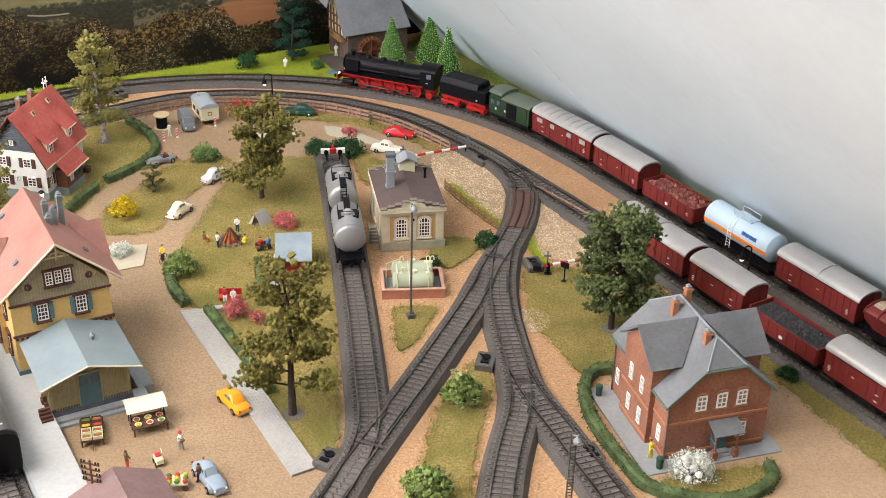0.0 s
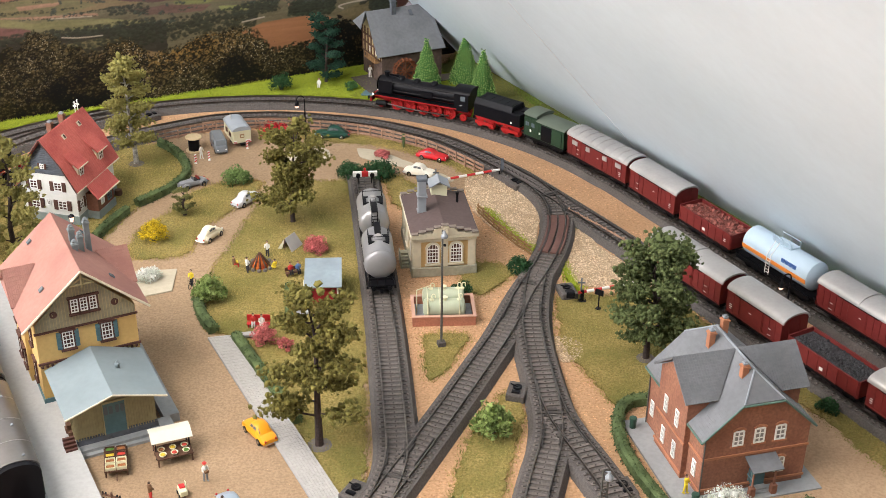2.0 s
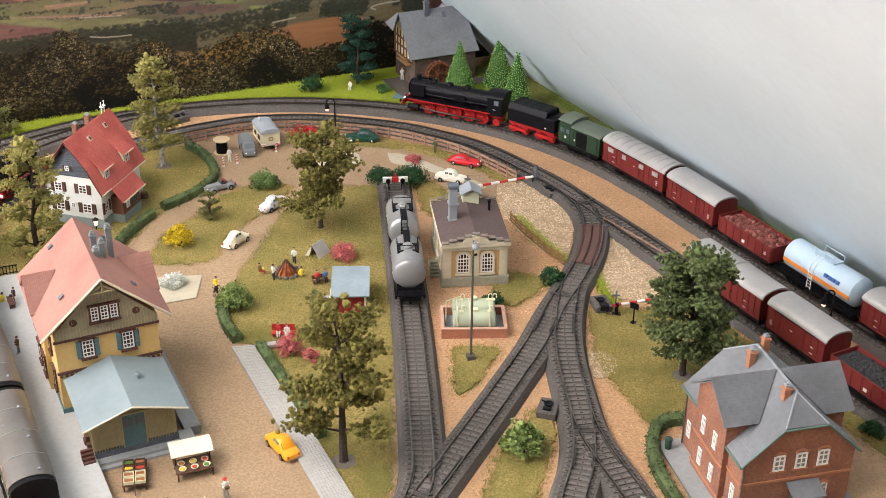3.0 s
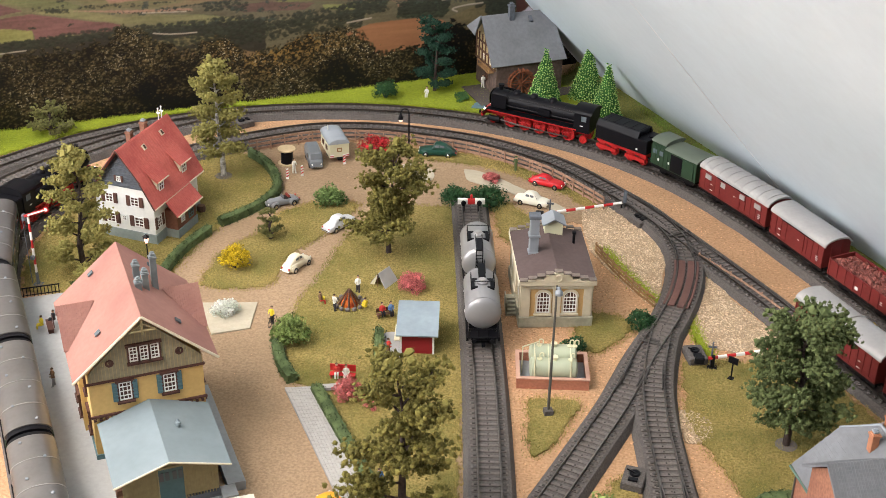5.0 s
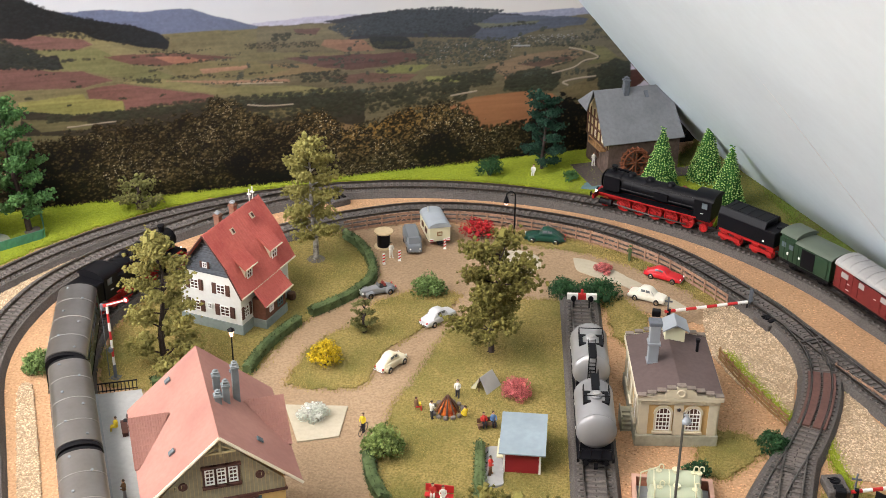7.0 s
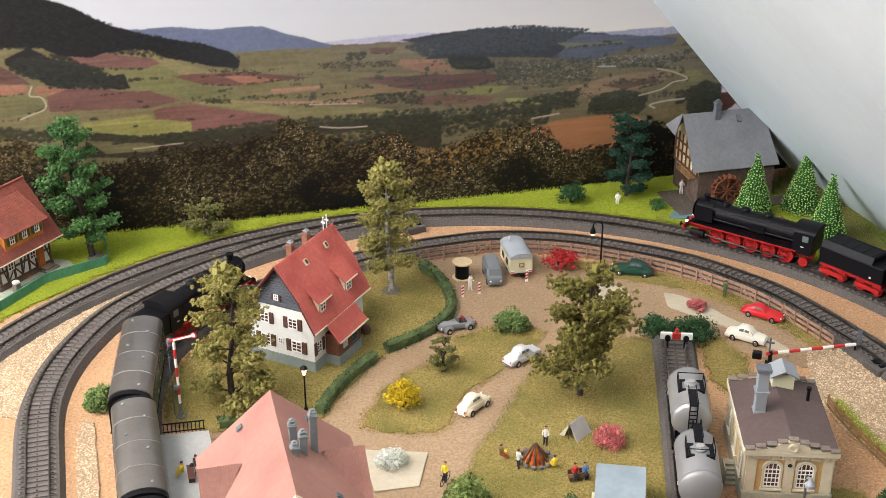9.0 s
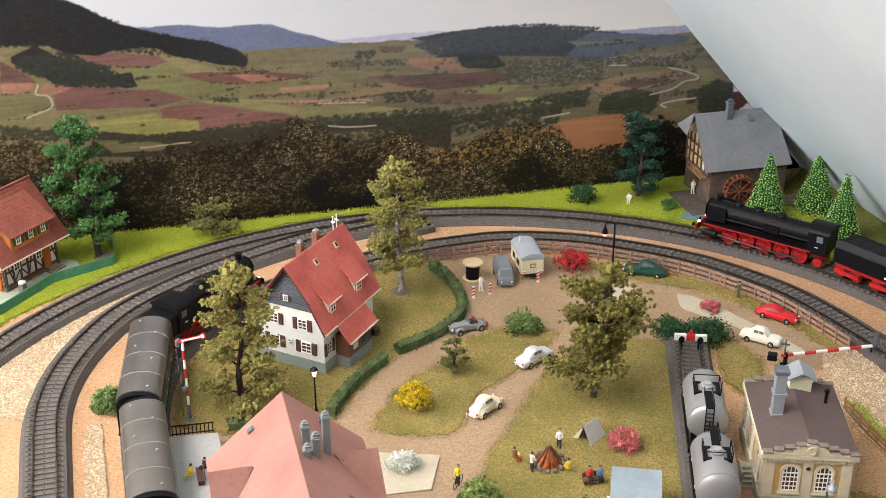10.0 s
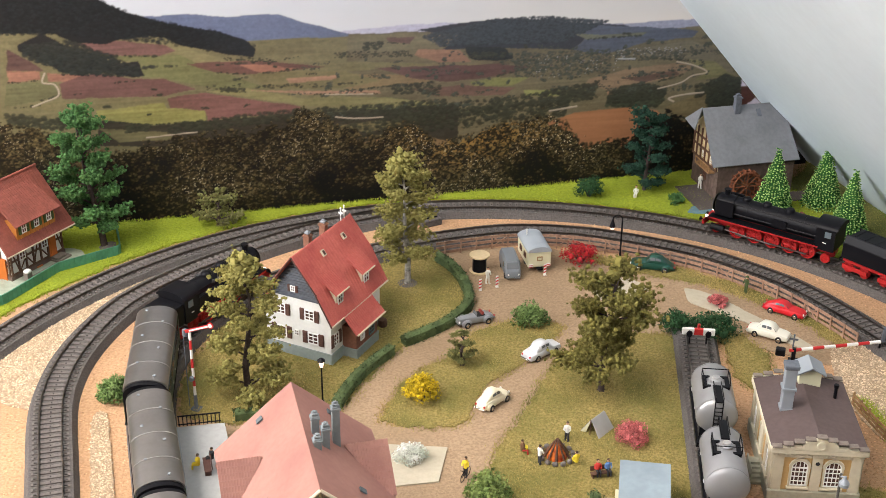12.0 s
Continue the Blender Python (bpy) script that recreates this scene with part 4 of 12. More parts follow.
dim = np.clip((0.42 - SHEET.mean(2)) / 0.1, 0, 1) * np.clip((PV - 0.085) / 0.09, 0, 1) * np.clip((0.72 - PU) / 0.2, 0.1, 1)      # the print's bluish distance
SHEET = SHEET + (ink(112, 116, 124) - SHEET) * (0.17 * dim)[..., None]
for way, wide in WAYS:
    for p in spline(way, 0.0012):
        dab(p.x, p.y, wide, wide * 0.8, ink(186, 168, 145), 0.8)
lay(soft(line_v([(0.0, 0.03), (0.12, 0.050), (0.185, 0.066), (0.197, 0.076), (0.232, 0.082), (0.275, 0.0815), (0.296, 0.080), (0.321, 0.0726), (0.345, 0.055), (0.36, 0.03)]) - PV + 0.0006 * RAG, 0.0012), ink(168, 112, 74) * (1 + 0.10 * WIDE[..., None] + 0.08 * STREAK[..., None]))
lay(soft(line_v([(0.38, 0.03), (0.42, 0.055), (0.45, 0.066), (0.50, 0.070), (0.55, 0.060), (0.58, 0.03)]) - PV + 0.0006 * RAG, 0.0012), ink(140, 112, 76) * (1 + 0.10 * STREAK[..., None]))
# the near shrubs: a dark mass full of small leaves and glints
CREST = [(-0.3, 0.06), (0.05, 0.062), (0.121, 0.062), (0.166, 0.066), (0.188, 0.076), (0.21, 0.072), (0.226, 0.049), (0.282, 0.045), (0.30, 0.071), (0.33, 0.083), (0.371, 0.079), (0.40, 0.069), (0.441, 0.060), (0.465, 0.083), (0.481, 0.083), (0.516, 0.076), (0.55, 0.091), (0.568, 0.107), (0.58, 0.112), (0.589, 0.110), (0.603, 0.094), (0.642, 0.090), (0.672, 0.093), (0.702, 0.086), (0.739, 0.087), (0.751, 0.079), (0.787, 0.079), (0.827, 0.102), (0.85, 0.110), (0.871, 0.115), (1.0, 0.12), (1.5, 0.12)]
TOP = line_v(CREST) + 0.006 * RAG2 + 0.004 * RAG - 0.004
LUMP = cloud(0.045, 0.035, 3)
low = np.clip(PV / np.maximum(TOP, 0.02), 0, 1)
glade = np.clip(1 - np.abs(PU - 0.205) / 0.07, 0, 1)        # deep shade beside the mill
amber = np.clip(1 - np.abs(PU - 0.40) / 0.13, 0, 1)
tone = np.clip(0.44 + 0.42 * LUMP + 0.50 * (low - 0.55) + 0.25 * amber - 0.9 * glade, 0.04, 1)
lay(soft(TOP - PV, 0.0016), ink(17, 15, 12) + (ink(84, 70, 42) - ink(17, 15, 12)) * (tone * np.clip(0.75 + 0.55 * RAG, 0.1, 1.6))[..., None])
for k in range(13000):     # leaf masses, lit from above
    u, f = 1.18 * prng.random() - 0.1, prng.random()
    v = float(np.interp(u, [p[0] for p in CREST], [p[1] for p in CREST])) * f
    a, b = min(ROWS - 1, max(0, int((v - PV[0, 0]) / CELL))), int((u - PU[0, 0]) / CELL)
    if prng.random() < 0.15 + tone[a, b]:
        r = 0.0008 + 0.0013 * prng.random() ** 2
        dab(u, v - r * 0.9, r * 1.1, r * 0.9, ink(14, 12, 9), 0.7)
        dab(u, v, r, r * 0.8, (ink(70, 64, 42), ink(90, 79, 50), ink(58, 56, 38), ink(104, 86, 52))[k % 4] * (0.6 + 0.8 * prng.random()), 0.75)
# ragged leaves and glints, thickest on the lit sides of the bushes
MASS, LEAF, SPARK = cloud(0.0042, 0.0034, 3), cloud(0.0017, 0.0014, 2), cloud(0.0011, 0.0010, 1)
bush_m = soft(TOP + 0.002 * RAG - PV, 0.0012)
rise = np.clip((low - 0.30) / 0.5, 0, 1)
gold = amber * rise
lit = np.clip(0.6 * MASS + 1.0 * LEAF - 0.10, 0, 1) * (0.12 + 1.15 * tone + 0.35 * gold) * bush_m
warm = ink(106, 92, 60) * (1 - gold[..., None]) + ink(168, 126, 60) * gold[..., None]
SHEET = SHEET + (warm - SHEET) * np.clip(lit, 0, 0.92)[..., None]
lay(np.clip(0.55 * MASS + 0.9 * LEAF - 0.75, 0, 1) * bush_m * (0.1 + tone) * 0.8, ink(150, 124, 74))
lay(np.clip(-0.8 * MASS - 0.6 * LEAF - 0.35, 0, 1) * bush_m * 0.8, ink(13, 11, 9))
patchy = np.clip(tone * 1.6 - 0.35, 0, 1) * np.clip(0.55 + cloud(0.05, 0.04, 2), 0, 1)
SHEET = SHEET * (1 + (0.03 * FINE * (SHEET.mean(2) < 0.45))[..., None])
near = soft(TOP - PV, 0.004)[..., None]
SHEET = SHEET * (1 - near + near * np.clip(SHEET.mean(2, keepdims=True) / 0.05, 0.55, 1.0))
SHEET[1:-1, 1:-1] = 0.64 * SHEET[1:-1, 1:-1] + 0.09 * (SHEET[2:, 1:-1] + SHEET[:-2, 1:-1] + SHEET[1:-1, 2:] + SHEET[1:-1, :-2])
lay(np.clip((0.3 * LEAF + SPARK - 0.62) * 3, 0, 1) * bush_m * np.clip(patchy * 1.3, 0, 0.85), ink(226, 208, 168))
me = bpy.data.meshes.new("backdrop")
origin = CORNER + Vector((-0.5, 0.866, 0)) * 0.006
co = np.stack([origin.x + W.x * PU, origin.y + W.y * PU, PV], -1).reshape(-1, 3)
k = np.arange(ROWS * COLS).reshape(ROWS, COLS)
quads = np.stack([k[:-1, 1:], k[:-1, :-1], k[1:, :-1], k[1:, 1:]], -1).reshape(-1)
me.vertices.add(len(co))
me.vertices.foreach_set("co", co.astype(np.float32).reshape(-1))
me.loops.add(len(quads))
me.loops.foreach_set("vertex_index", quads.astype(np.int32))
me.polygons.add(len(quads) // 4)
me.polygons.foreach_set("loop_start", np.arange(0, len(quads), 4, dtype=np.int32))
me.update(calc_edges=True)
tint = me.color_attributes.new("print", "FLOAT_COLOR", "POINT")
tint.data.foreach_set("color", np.concatenate([np.clip(SHEET, 0.004, 0.9).reshape(-1, 3), np.ones((ROWS * COLS, 1))], 1).astype(np.float32).reshape(-1))
poster = mat("printed_paper", (0.5, 0.5, 0.5), 0.55, big=0.0, spec=0.25)
node = poster.node_tree.nodes.new("ShaderNodeAttribute")
node.attribute_name = "print"
poster.node_tree.links.new(node.outputs["Color"], poster.node_tree.nodes["Principled BSDF"].inputs["Base Color"])
me.materials.append(poster)
tagged(new("backdrop", me), "printed landscape poster of hills, fields and dark shrubs", "backdrop", kind="structure")

# ---------------------------------------------------------------- plants
def leaf_tris(centres, radii, per, size, rng, flat=0.85, deep=0.75, outer=1.18):
    """Small leaves in random attitudes over a set of round clumps."""
    c, r = np.repeat(np.array(centres), per, 0), np.repeat(np.array(radii), per)
    n = len(c)
    d = rng.normal(size=(n, 3))
    d /= np.linalg.norm(d, axis=1)[:, None]
    p = c + d * (r * (deep + (outer - deep) * rng.random(n) ** 0.8))[:, None] * np.array((1, 1, flat))
    t = rng.normal(size=(n, 3, 3))
    t /= np.linalg.norm(t, axis=2)[:, :, None]
    v = p[:, None, :] + t * (size * (0.6 + 0.8 * rng.random(n)))[:, None, None]
    return v.reshape(-1, 3)


GOLDEN = (1 + 5 ** 0.5) / 2
ICO = np.array([(-1, GOLDEN, 0), (1, GOLDEN, 0), (-1, -GOLDEN, 0), (1, -GOLDEN, 0), (0, -1, GOLDEN), (0, 1, GOLDEN), (0, -1, -GOLDEN), (0, 1, -GOLDEN), (GOLDEN, 0, -1), (GOLDEN, 0, 1), (-GOLDEN, 0, -1), (-GOLDEN, 0, 1)]) / 1.902
ICO_F = np.array([(0, 11, 5), (0, 5, 1), (0, 1, 7), (0, 7, 10), (0, 10, 11), (1, 5, 9), (5, 11, 4), (11, 10, 2), (10, 7, 6), (7, 1, 8), (3, 9, 4), (3, 4, 2), (3, 2, 6), (3, 6, 8), (3, 8, 9), (4, 9, 5), (2, 4, 11), (6, 2, 10), (8, 6, 7), (9, 8, 1)])


def lumpy(centres, radii, rng):
    """Rounded, uneven foam lumps."""
    n = len(centres)
    v = ICO[None] * (0.55 + 0.75 * rng.random((n, 12, 1))) * np.array(radii)[:, None, None] + np.array(centres)[:, None, :]
    return v.reshape(-1, 3), (np.arange(n)[:, None, None] * 12 + ICO_F[None]).reshape(-1, 3)


def crown_mesh(name, centres, radii, per, size, material, rng, core=0.6, deep=0.75, outer=1.18):
    v = leaf_tris(centres, radii, per, size, rng, 0.85, deep, outer)
    f = np.arange(len(v)).reshape(-1, 3)
    lv, lf = lumpy(centres, np.array(radii) * core, rng)
    smooth = [False] * (len(f) + len(lf))
    v, f = np.concatenate([v, lv]).tolist(), np.concatenate([f, lf + len(v)]).tolist()
    me = bpy.data.meshes.new(name)
    me.from_pydata(v, [], f)
    me.materials.append(material)
    me.polygons.foreach_set("use_smooth", smooth)
    return me


def leaves(name, color, dark, isle=0.5):
    return mat(name, color, 0.85, big=0.4, bigscale=90, tint=dark, isle=isle, spec=0.15)


olive_leaf = leaves("olive_foliage", (0.185, 0.165, 0.046), (0.085, 0.076, 0.021), 0.28)
deep_leaf = leaves("deep_green_foliage", (0.12, 0.15, 0.06), (0.06, 0.08, 0.03), 0.25)
birch_leaf = leaves("birch_foliage", (0.29, 0.265, 0.085), (0.16, 0.145, 0.045), 0.16)
green_leaf = leaves("green_foliage", (0.085, 0.185, 0.06), (0.035, 0.085, 0.03), 0.22)
bush_leaf = leaves("bush_foliage", (0.17, 0.25, 0.085), (0.04, 0.08, 0.02))
shrub_leaf = leaves("shrub_foliage", (0.24, 0.31, 0.10), (0.05, 0.09, 0.02))
dark_leaf = leaves("dark_foliage", (0.035, 0.09, 0.035), (0.015, 0.04, 0.018))
teal_leaf = leaves("blue_green_foliage", (0.03, 0.075, 0.05), (0.014, 0.032, 0.024))
hedge_leaf = leaves("hedge_foliage", (0.105, 0.145, 0.062), (0.04, 0.06, 0.025))
yellow_leaf = leaves("yellow_bloom", (0.62, 0.45, 0.02), (0.28, 0.22, 0.02))
pink_leaf = leaves("pink_bloom", (0.58, 0.17, 0.17), (0.36, 0.11, 0.10))
scarlet_leaf = leaves("red_bloom", (0.45, 0.03, 0.035), (0.2, 0.015, 0.02))
white_leaf = leaves("white_bloom", (0.78, 0.78, 0.74), (0.30, 0.36, 0.25), 0.3)


def tree(label, x, y, h, r, bare, material, seed, shape, bark=trunk_mat, lobes=20, per=15, size=0.0007, foot=None, clumps=160, lean=0.0):
    """A tapered trunk with limbs and a ragged crown of foam clumps; shape gives the crown's width from its foot to its top."""
    rng = np.random.default_rng(seed)
    root = thing("tree", at(x, y) @ pose(0, 0, 0, 0, lean, 0) @ at(0, 0, seed * 37), label, "tree")
    s = Shape()
    bend = [(rng.random(2) - 0.5) * r * 0.22 for _ in range(5)]
    spine = [Vector((bend[k][0] * k / 2, bend[k][1] * k / 2, h * 0.9 * k / 4)) for k in range(5)]
    rt = max(0.0018, h * 0.019)
    for k in range(4):
        s.rod(spine[k], spine[k + 1], rt * (1.25 - 0.27 * k), rt * (1.25 - 0.27 * (k + 1)), 9)
    for k in range(6):
        a = k * 1.05 + rng.random()
        s.rod((0, 0, 0.001), (rt * 2.4 * math.cos(a), rt * 2.4 * math.sin(a), 0.0004), rt * 0.9, rt * 0.25, 6)
    C, R = [], []
    for k in range(lobes):
        f = (k + 0.5) / lobes
        z = bare + (h - bare - r * 0.2) * f
        g = f * (len(shape) - 1)
        i = min(int(g), len(shape) - 2)
        wide = r * (shape[i] + (shape[i + 1] - shape[i]) * (g - i)) * (0.78 + 0.36 * rng.random())
        a = k * 2.4 + rng.random() * 0.9
        root_z = max(bare * 0.7, z - wide * 0.45)
        m = root_z / (h * 0.9) * 4
        stem = spine[min(3, int(m))].lerp(spine[min(3, int(m)) + 1], min(1.0, m - int(m)))
        tip = Vector((stem.x + wide * math.cos(a), stem.y + wide * math.sin(a), z + r * 0.12 * (rng.random() - 0.5)))
        s.rod(stem, stem.lerp(tip, 0.9), rt * 0.36, rt * 0.1, 5)
        big = r * (0.27 + 0.10 * rng.random())
        for j in range(clumps):
            along = 0.44 + 0.56 * (j + rng.random()) / clumps
            q = stem.lerp(tip, along) + Vector(np.clip(rng.normal(size=3), -1.7, 1.7) * np.array((1, 1, 0.5))) * big * (0.24 + 0.30 * along)
            q.z = max(q.z, 0.003)
            C.append(tuple(q)); R.append(big * (0.07 + 0.11 * rng.random()))
    for j in range(6):
        C.append((spine[4].x + r * 0.14 * rng.normal(), spine[4].y + r * 0.14 * rng.normal(), h * (0.88 + 0.02 * j))); R.append(r * 0.11)
    part("trunk", s, bark, root, smooth=True)
    o = new("crown", crown_mesh("crown", C, R, per, size, material, rng, 0.98, 0.80, 1.35))
    o.parent = root
    if foot:
        b = Shape()
        b.lathe((0, 0, 0), (0, 0, 1), [(0, rt * 4.2), (0.0012, rt * 4.0), (0.002, rt * 2.2)], 11)
        part("foot_disc", b, foot, root, "grey moulded foot")
    return root


def bush(label, x, y, r, h, material, seed, lobes=16, size=0.0012, per=140, category="bush", z=0.001, group="", core=0.45):
    rng = np.random.default_rng(seed)
    C, R = [], []
    for k in range(lobes):
        a, d = k * 2.4, math.sqrt((k + 0.5) / lobes)
        C.append((r * 0.72 * d * math.cos(a), r * 0.72 * d * math.sin(a), h * (0.80 - 0.50 * d * d) * (0.7 + 0.5 * rng.random()))); R.append(r * (0.22 + 0.16 * rng.random()))
    root = thing("bush", at(x, y, seed * 53, z), label, category, group)
    s = Shape()
    for k in range(6):
        a = k * 1.05
        s.rod((0, 0, -0.001), (r * 0.4 * math.cos(a), r * 0.4 * math.sin(a), h * 0.5), r * 0.06, r * 0.03, 5)
    part("stems", s, trunk_mat, root)
    o = new("foliage", crown_mesh("foliage", C, R, per, size, material, rng, core))
    o.parent = root
    return root


def hedge(label, pts, w, h, seed, material=hedge_leaf):
    line = spline(pts, 0.004)
    rng = np.random.default_rng(seed)
    root = thing("hedge", Matrix(), label, "hedge")
    s = Shape()
    swept(s, line, [(-w / 2, 0), (-w / 2 * 0.95, h * 0.85), (-w * 0.2, h), (w * 0.2, h), (w / 2 * 0.95, h * 0.85), (w / 2, 0)])
    part("hedge_core", s, material, root)
    C = []
    for p, t in zip(line, tangents(line)):
        sd = Vector((t.y, -t.x, 0))
        for k in range(7):
            a = math.pi * k / 6
            C.append(tuple(p + sd * (w / 2 * math.cos(a)) + Vector((0, 0, h * (0.12 + 0.84 * math.sin(a) ** 0.5)))))
    o = new("foliage", crown_mesh("foliage", C, [0.0016] * len(C), 9, 0.0013, material, rng, 0.3))
    o.parent = root
    return root


fir_leaf = leaves("fir_needles", (0.04, 0.145, 0.03), (0.015, 0.07, 0.02), 0.3)
fir_tip = leaves("fir_tips", (0.36, 0.54, 0.18), (0.20, 0.36, 0.08), 0.3)


def fir(label, x, y, h, r, seed):
    """A conical fir: a dark core under rows of drooping twigs, each with a pale tip."""
    rng = random.Random(seed)
    root = thing("fir_tree", at(x, y, seed * 41), label, "fir tree", "firs beside the mill")
    part("trunk", Shape().rod((0, 0, -0.001), (0, 0, h * 0.95), r * 0.09, r * 0.02, 7), trunk_mat, root)
    s = Shape()
    s.slot = 0
    s.lathe((0, 0, h * 0.04), (0, 0, 1), [(0, r * 0.5), (h * 0.04, r * 0.78), (h * 0.5, r * 0.42), (h * 0.93, 0.0008)], 14)
    rows = 34
    for k in range(rows):
        f = k / (rows - 1)
        z, rr = h * (0.05 + 0.93 * f), r * (1 - f) + 0.0014
        n = max(5, int(6.283 * rr / 0.0030))
        for j in range(n):
            a = 6.283 * (j + 0.5 * (k % 2) + 0.35 * rng.random()) / n
            rad, tan = Vector((math.cos(a), math.sin(a), 0)), Vector((-math.sin(a), math.cos(a), 0))
            L, w = 0.0056 * (0.7 + 0.6 * rng.random()) * (0.6 + 0.4 * (1 - f)), 0.00105 * (0.7 + 0.5 * rng.random())
            d = (rad * 0.72 + Vector((0, 0, -0.62 + 0.25 * rng.random() + 0.4 * f))).normalized()
            nrm = tan.cross(d)
            base = rad * max(0.0, rr * (0.86 + 0.22 * rng.random()) - L * 0.62) + Vector((0, 0, z + L * 0.3 + h * 0.03 * (rng.random() - 0.5)))
            mid, tip = base + d * L * 0.70, base + d * L
            s.slot = 0
            s.add([base, mid + tan * w, mid - nrm * w * 0.8, mid - tan * w, mid + nrm * w * 0.8], [(0, 1, 2), (0, 2, 3), (0, 3, 4), (0, 4, 1)])
            s.slot = 1
            s.add([tip, mid + tan * w, mid - nrm * w * 0.8, mid - tan * w, mid + nrm * w * 0.8], [(0, 2, 1), (0, 3, 2), (0, 4, 3), (0, 1, 4)])
    me = bpy.data.meshes.new("needles")
    me.from_pydata(s.v, [], s.f)
    me.materials.append(fir_leaf), me.materials.append(fir_tip)
    me.polygons.foreach_set("material_index", s.m)
    o = new("needles", me)
    o.parent = root
    return root


grey_foot = mat("grey_foot", (0.16, 0.14, 0.13), 0.8, big=0.2, bigscale=90)
tree("broad olive-green tree on the village green", -0.175, 1.243, 0.114, 0.035, 0.028, olive_leaf, 3, (0.95, 1.05, 0.45, 0.3, 0.7, 1.0, 1.0, 0.7), lobes=25)
tree("tall olive-green tree beside the plank path", -0.086, 0.862, 0.148, 0.036, 0.040, olive_leaf, 4, (0.9, 1.2, 0.55, 1.05, 0.5, 1.05, 0.7, 0.5), lobes=20, foot=grey_foot)
tree("dense green tree on a grey foot beside the brick house", 0.180, 1.011, 0.128, 0.037, 0.030, deep_leaf, 5, (0.6, 0.9, 1.0, 0.9, 0.85, 0.75, 0.45), lobes=30, foot=grey_foot)
tree("slender birch with a white trunk behind the house", -0.380, 1.370, 0.137, 0.029, 0.030, birch_leaf, 6, (0.7, 1.0, 0.85, 0.9, 0.7, 0.8, 0.4, 0.15), birch_mat, 24, foot=grey_foot)
tree("slim olive tree beside the railway signal", -0.440, 1.150, 0.132, 0.031, 0.014, birch_leaf, 7, (0.9, 1.0, 0.8, 0.9, 0.75, 0.8, 0.5, 0.2), lobes=24)
tree("tall bright green tree behind the half-timbered cottage", -0.6876, 1.355, 0.148, 0.031, 0.028, green_leaf, 8, (0.9, 1.05, 0.8, 1.0, 0.75, 0.85, 0.45), lobes=28, foot=grey_foot, lean=-7)
tree("slim dark blue-green tree beside the backdrop", -0.203, 1.652, 0.098, 0.022, 0.012, teal_leaf, 9, (0.9, 1.0, 1.0, 0.95, 0.8, 0.5), lobes=24)
tree("small olive spreading shrub before the backdrop", -0.602, 1.432, 0.040, 0.026, 0.006, leaves("shrub_olive", (0.20, 0.20, 0.075), (0.10, 0.10, 0.035), 0.2), 10, (1.0, 1.0, 0.5), lobes=11, clumps=60)
bush("round green bush before the backdrop", -0.257, 1.617, 0.017, 0.024, dark_leaf, 11)
bush("round green bush at the lane", -0.254, 1.331, 0.0175, 0.018, bush_leaf, 12, 20, 0.0013, 170)
tree("small olive shrub on the lane's lawn", -0.292, 1.247, 0.034, 0.0115, 0.005, leaves("shrub_olive", (0.20, 0.20, 0.075), (0.10, 0.10, 0.035), 0.2), 13, (0.8, 1.0, 0.9, 0.5), lobes=12, clumps=60)
bush("bright yellow flowering shrub", -0.308, 1.186, 0.016, 0.023, yellow_leaf, 14, 18)
bush("leafy green bush at the corner of the green", -0.224, 1.075, 0.018, 0.025, shrub_leaf, 15, 20, 0.0015)
bush("round pink flowering bush beside the hut", -0.140, 1.178, 0.0135, 0.018, pink_leaf, 16, 22, 0.0008, 260)
bush("low spreading dark green bush behind the buffer stop", -0.098, 1.362, 0.024, 0.018, dark_leaf, 17, 22)
bush("low spreading dark green bush beside the buffer stop", -0.130, 1.358, 0.018, 0.017, dark_leaf, 18, 18)
bush("small pink flower clump on the pale path", -0.100, 1.415, 0.010, 0.010, pink_leaf, 19, 10)
bush("scarlet bush beside the caravan", -0.235, 1.462, 0.021, 0.021, scarlet_leaf, 20, 15, 0.0011, 110)
bush("dark green round bush at the turnout", 0.066, 1.155, 0.014, 0.017, dark_leaf, 21, 16)
bush("leafy green bush between the yard lines", 0.050, 0.890, 0.019, 0.026, shrub_leaf, 22, 22, 0.0025, 60)
bush("leafy green bush near the front edge", 0.028, 0.768, 0.020, 0.026, shrub_leaf, 23, 22, 0.0025, 60)
bush("dark green round bush against the white wall", 0.242, 1.352, 0.018, 0.024, dark_leaf, 24, 18)
bush("bright yellow bush beside the inner main line", 0.256, 1.173, 0.014, 0.018, yellow_leaf, 36, 14)
bush("white flowering bush before the brick house", 0.226, 0.806, 0.020, 0.026, white_leaf, 25, 22, 0.0010)
bush("white flowers in the middle of a paved square", -0.292, 1.108, 0.014, 0.012, white_leaf, 26, 16, 0.0010)
bush("pink flowers before a red bench", -0.1585, 1.008, 0.0135, 0.017, pink_leaf, 27, 16, 0.0008, 230)
bush("green bush between two tracks", -0.540, 1.118, 0.015, 0.015, bush_leaf, 28, 18, 0.0017)
bush("green fern clump at the water's edge", -0.165, 1.630, 0.010, 0.012, green_leaf, 29, 10)
bush("small dark bush beside the main line", 0.325, 0.945, 0.010, 0.011, dark_leaf, 30, 10)
bush("blue-green shrub behind the fuel tank", 0.012, 1.105, 0.012, 0.014, dark_leaf, 34, 12)
bush("small pink flowers on the green", -0.138, 0.999, 0.009, 0.010, pink_leaf, 35, 8, 0.0008, 160)
fir("bright green fir with pale tips", -0.067, 1.640, 0.070, 0.0195, 1)
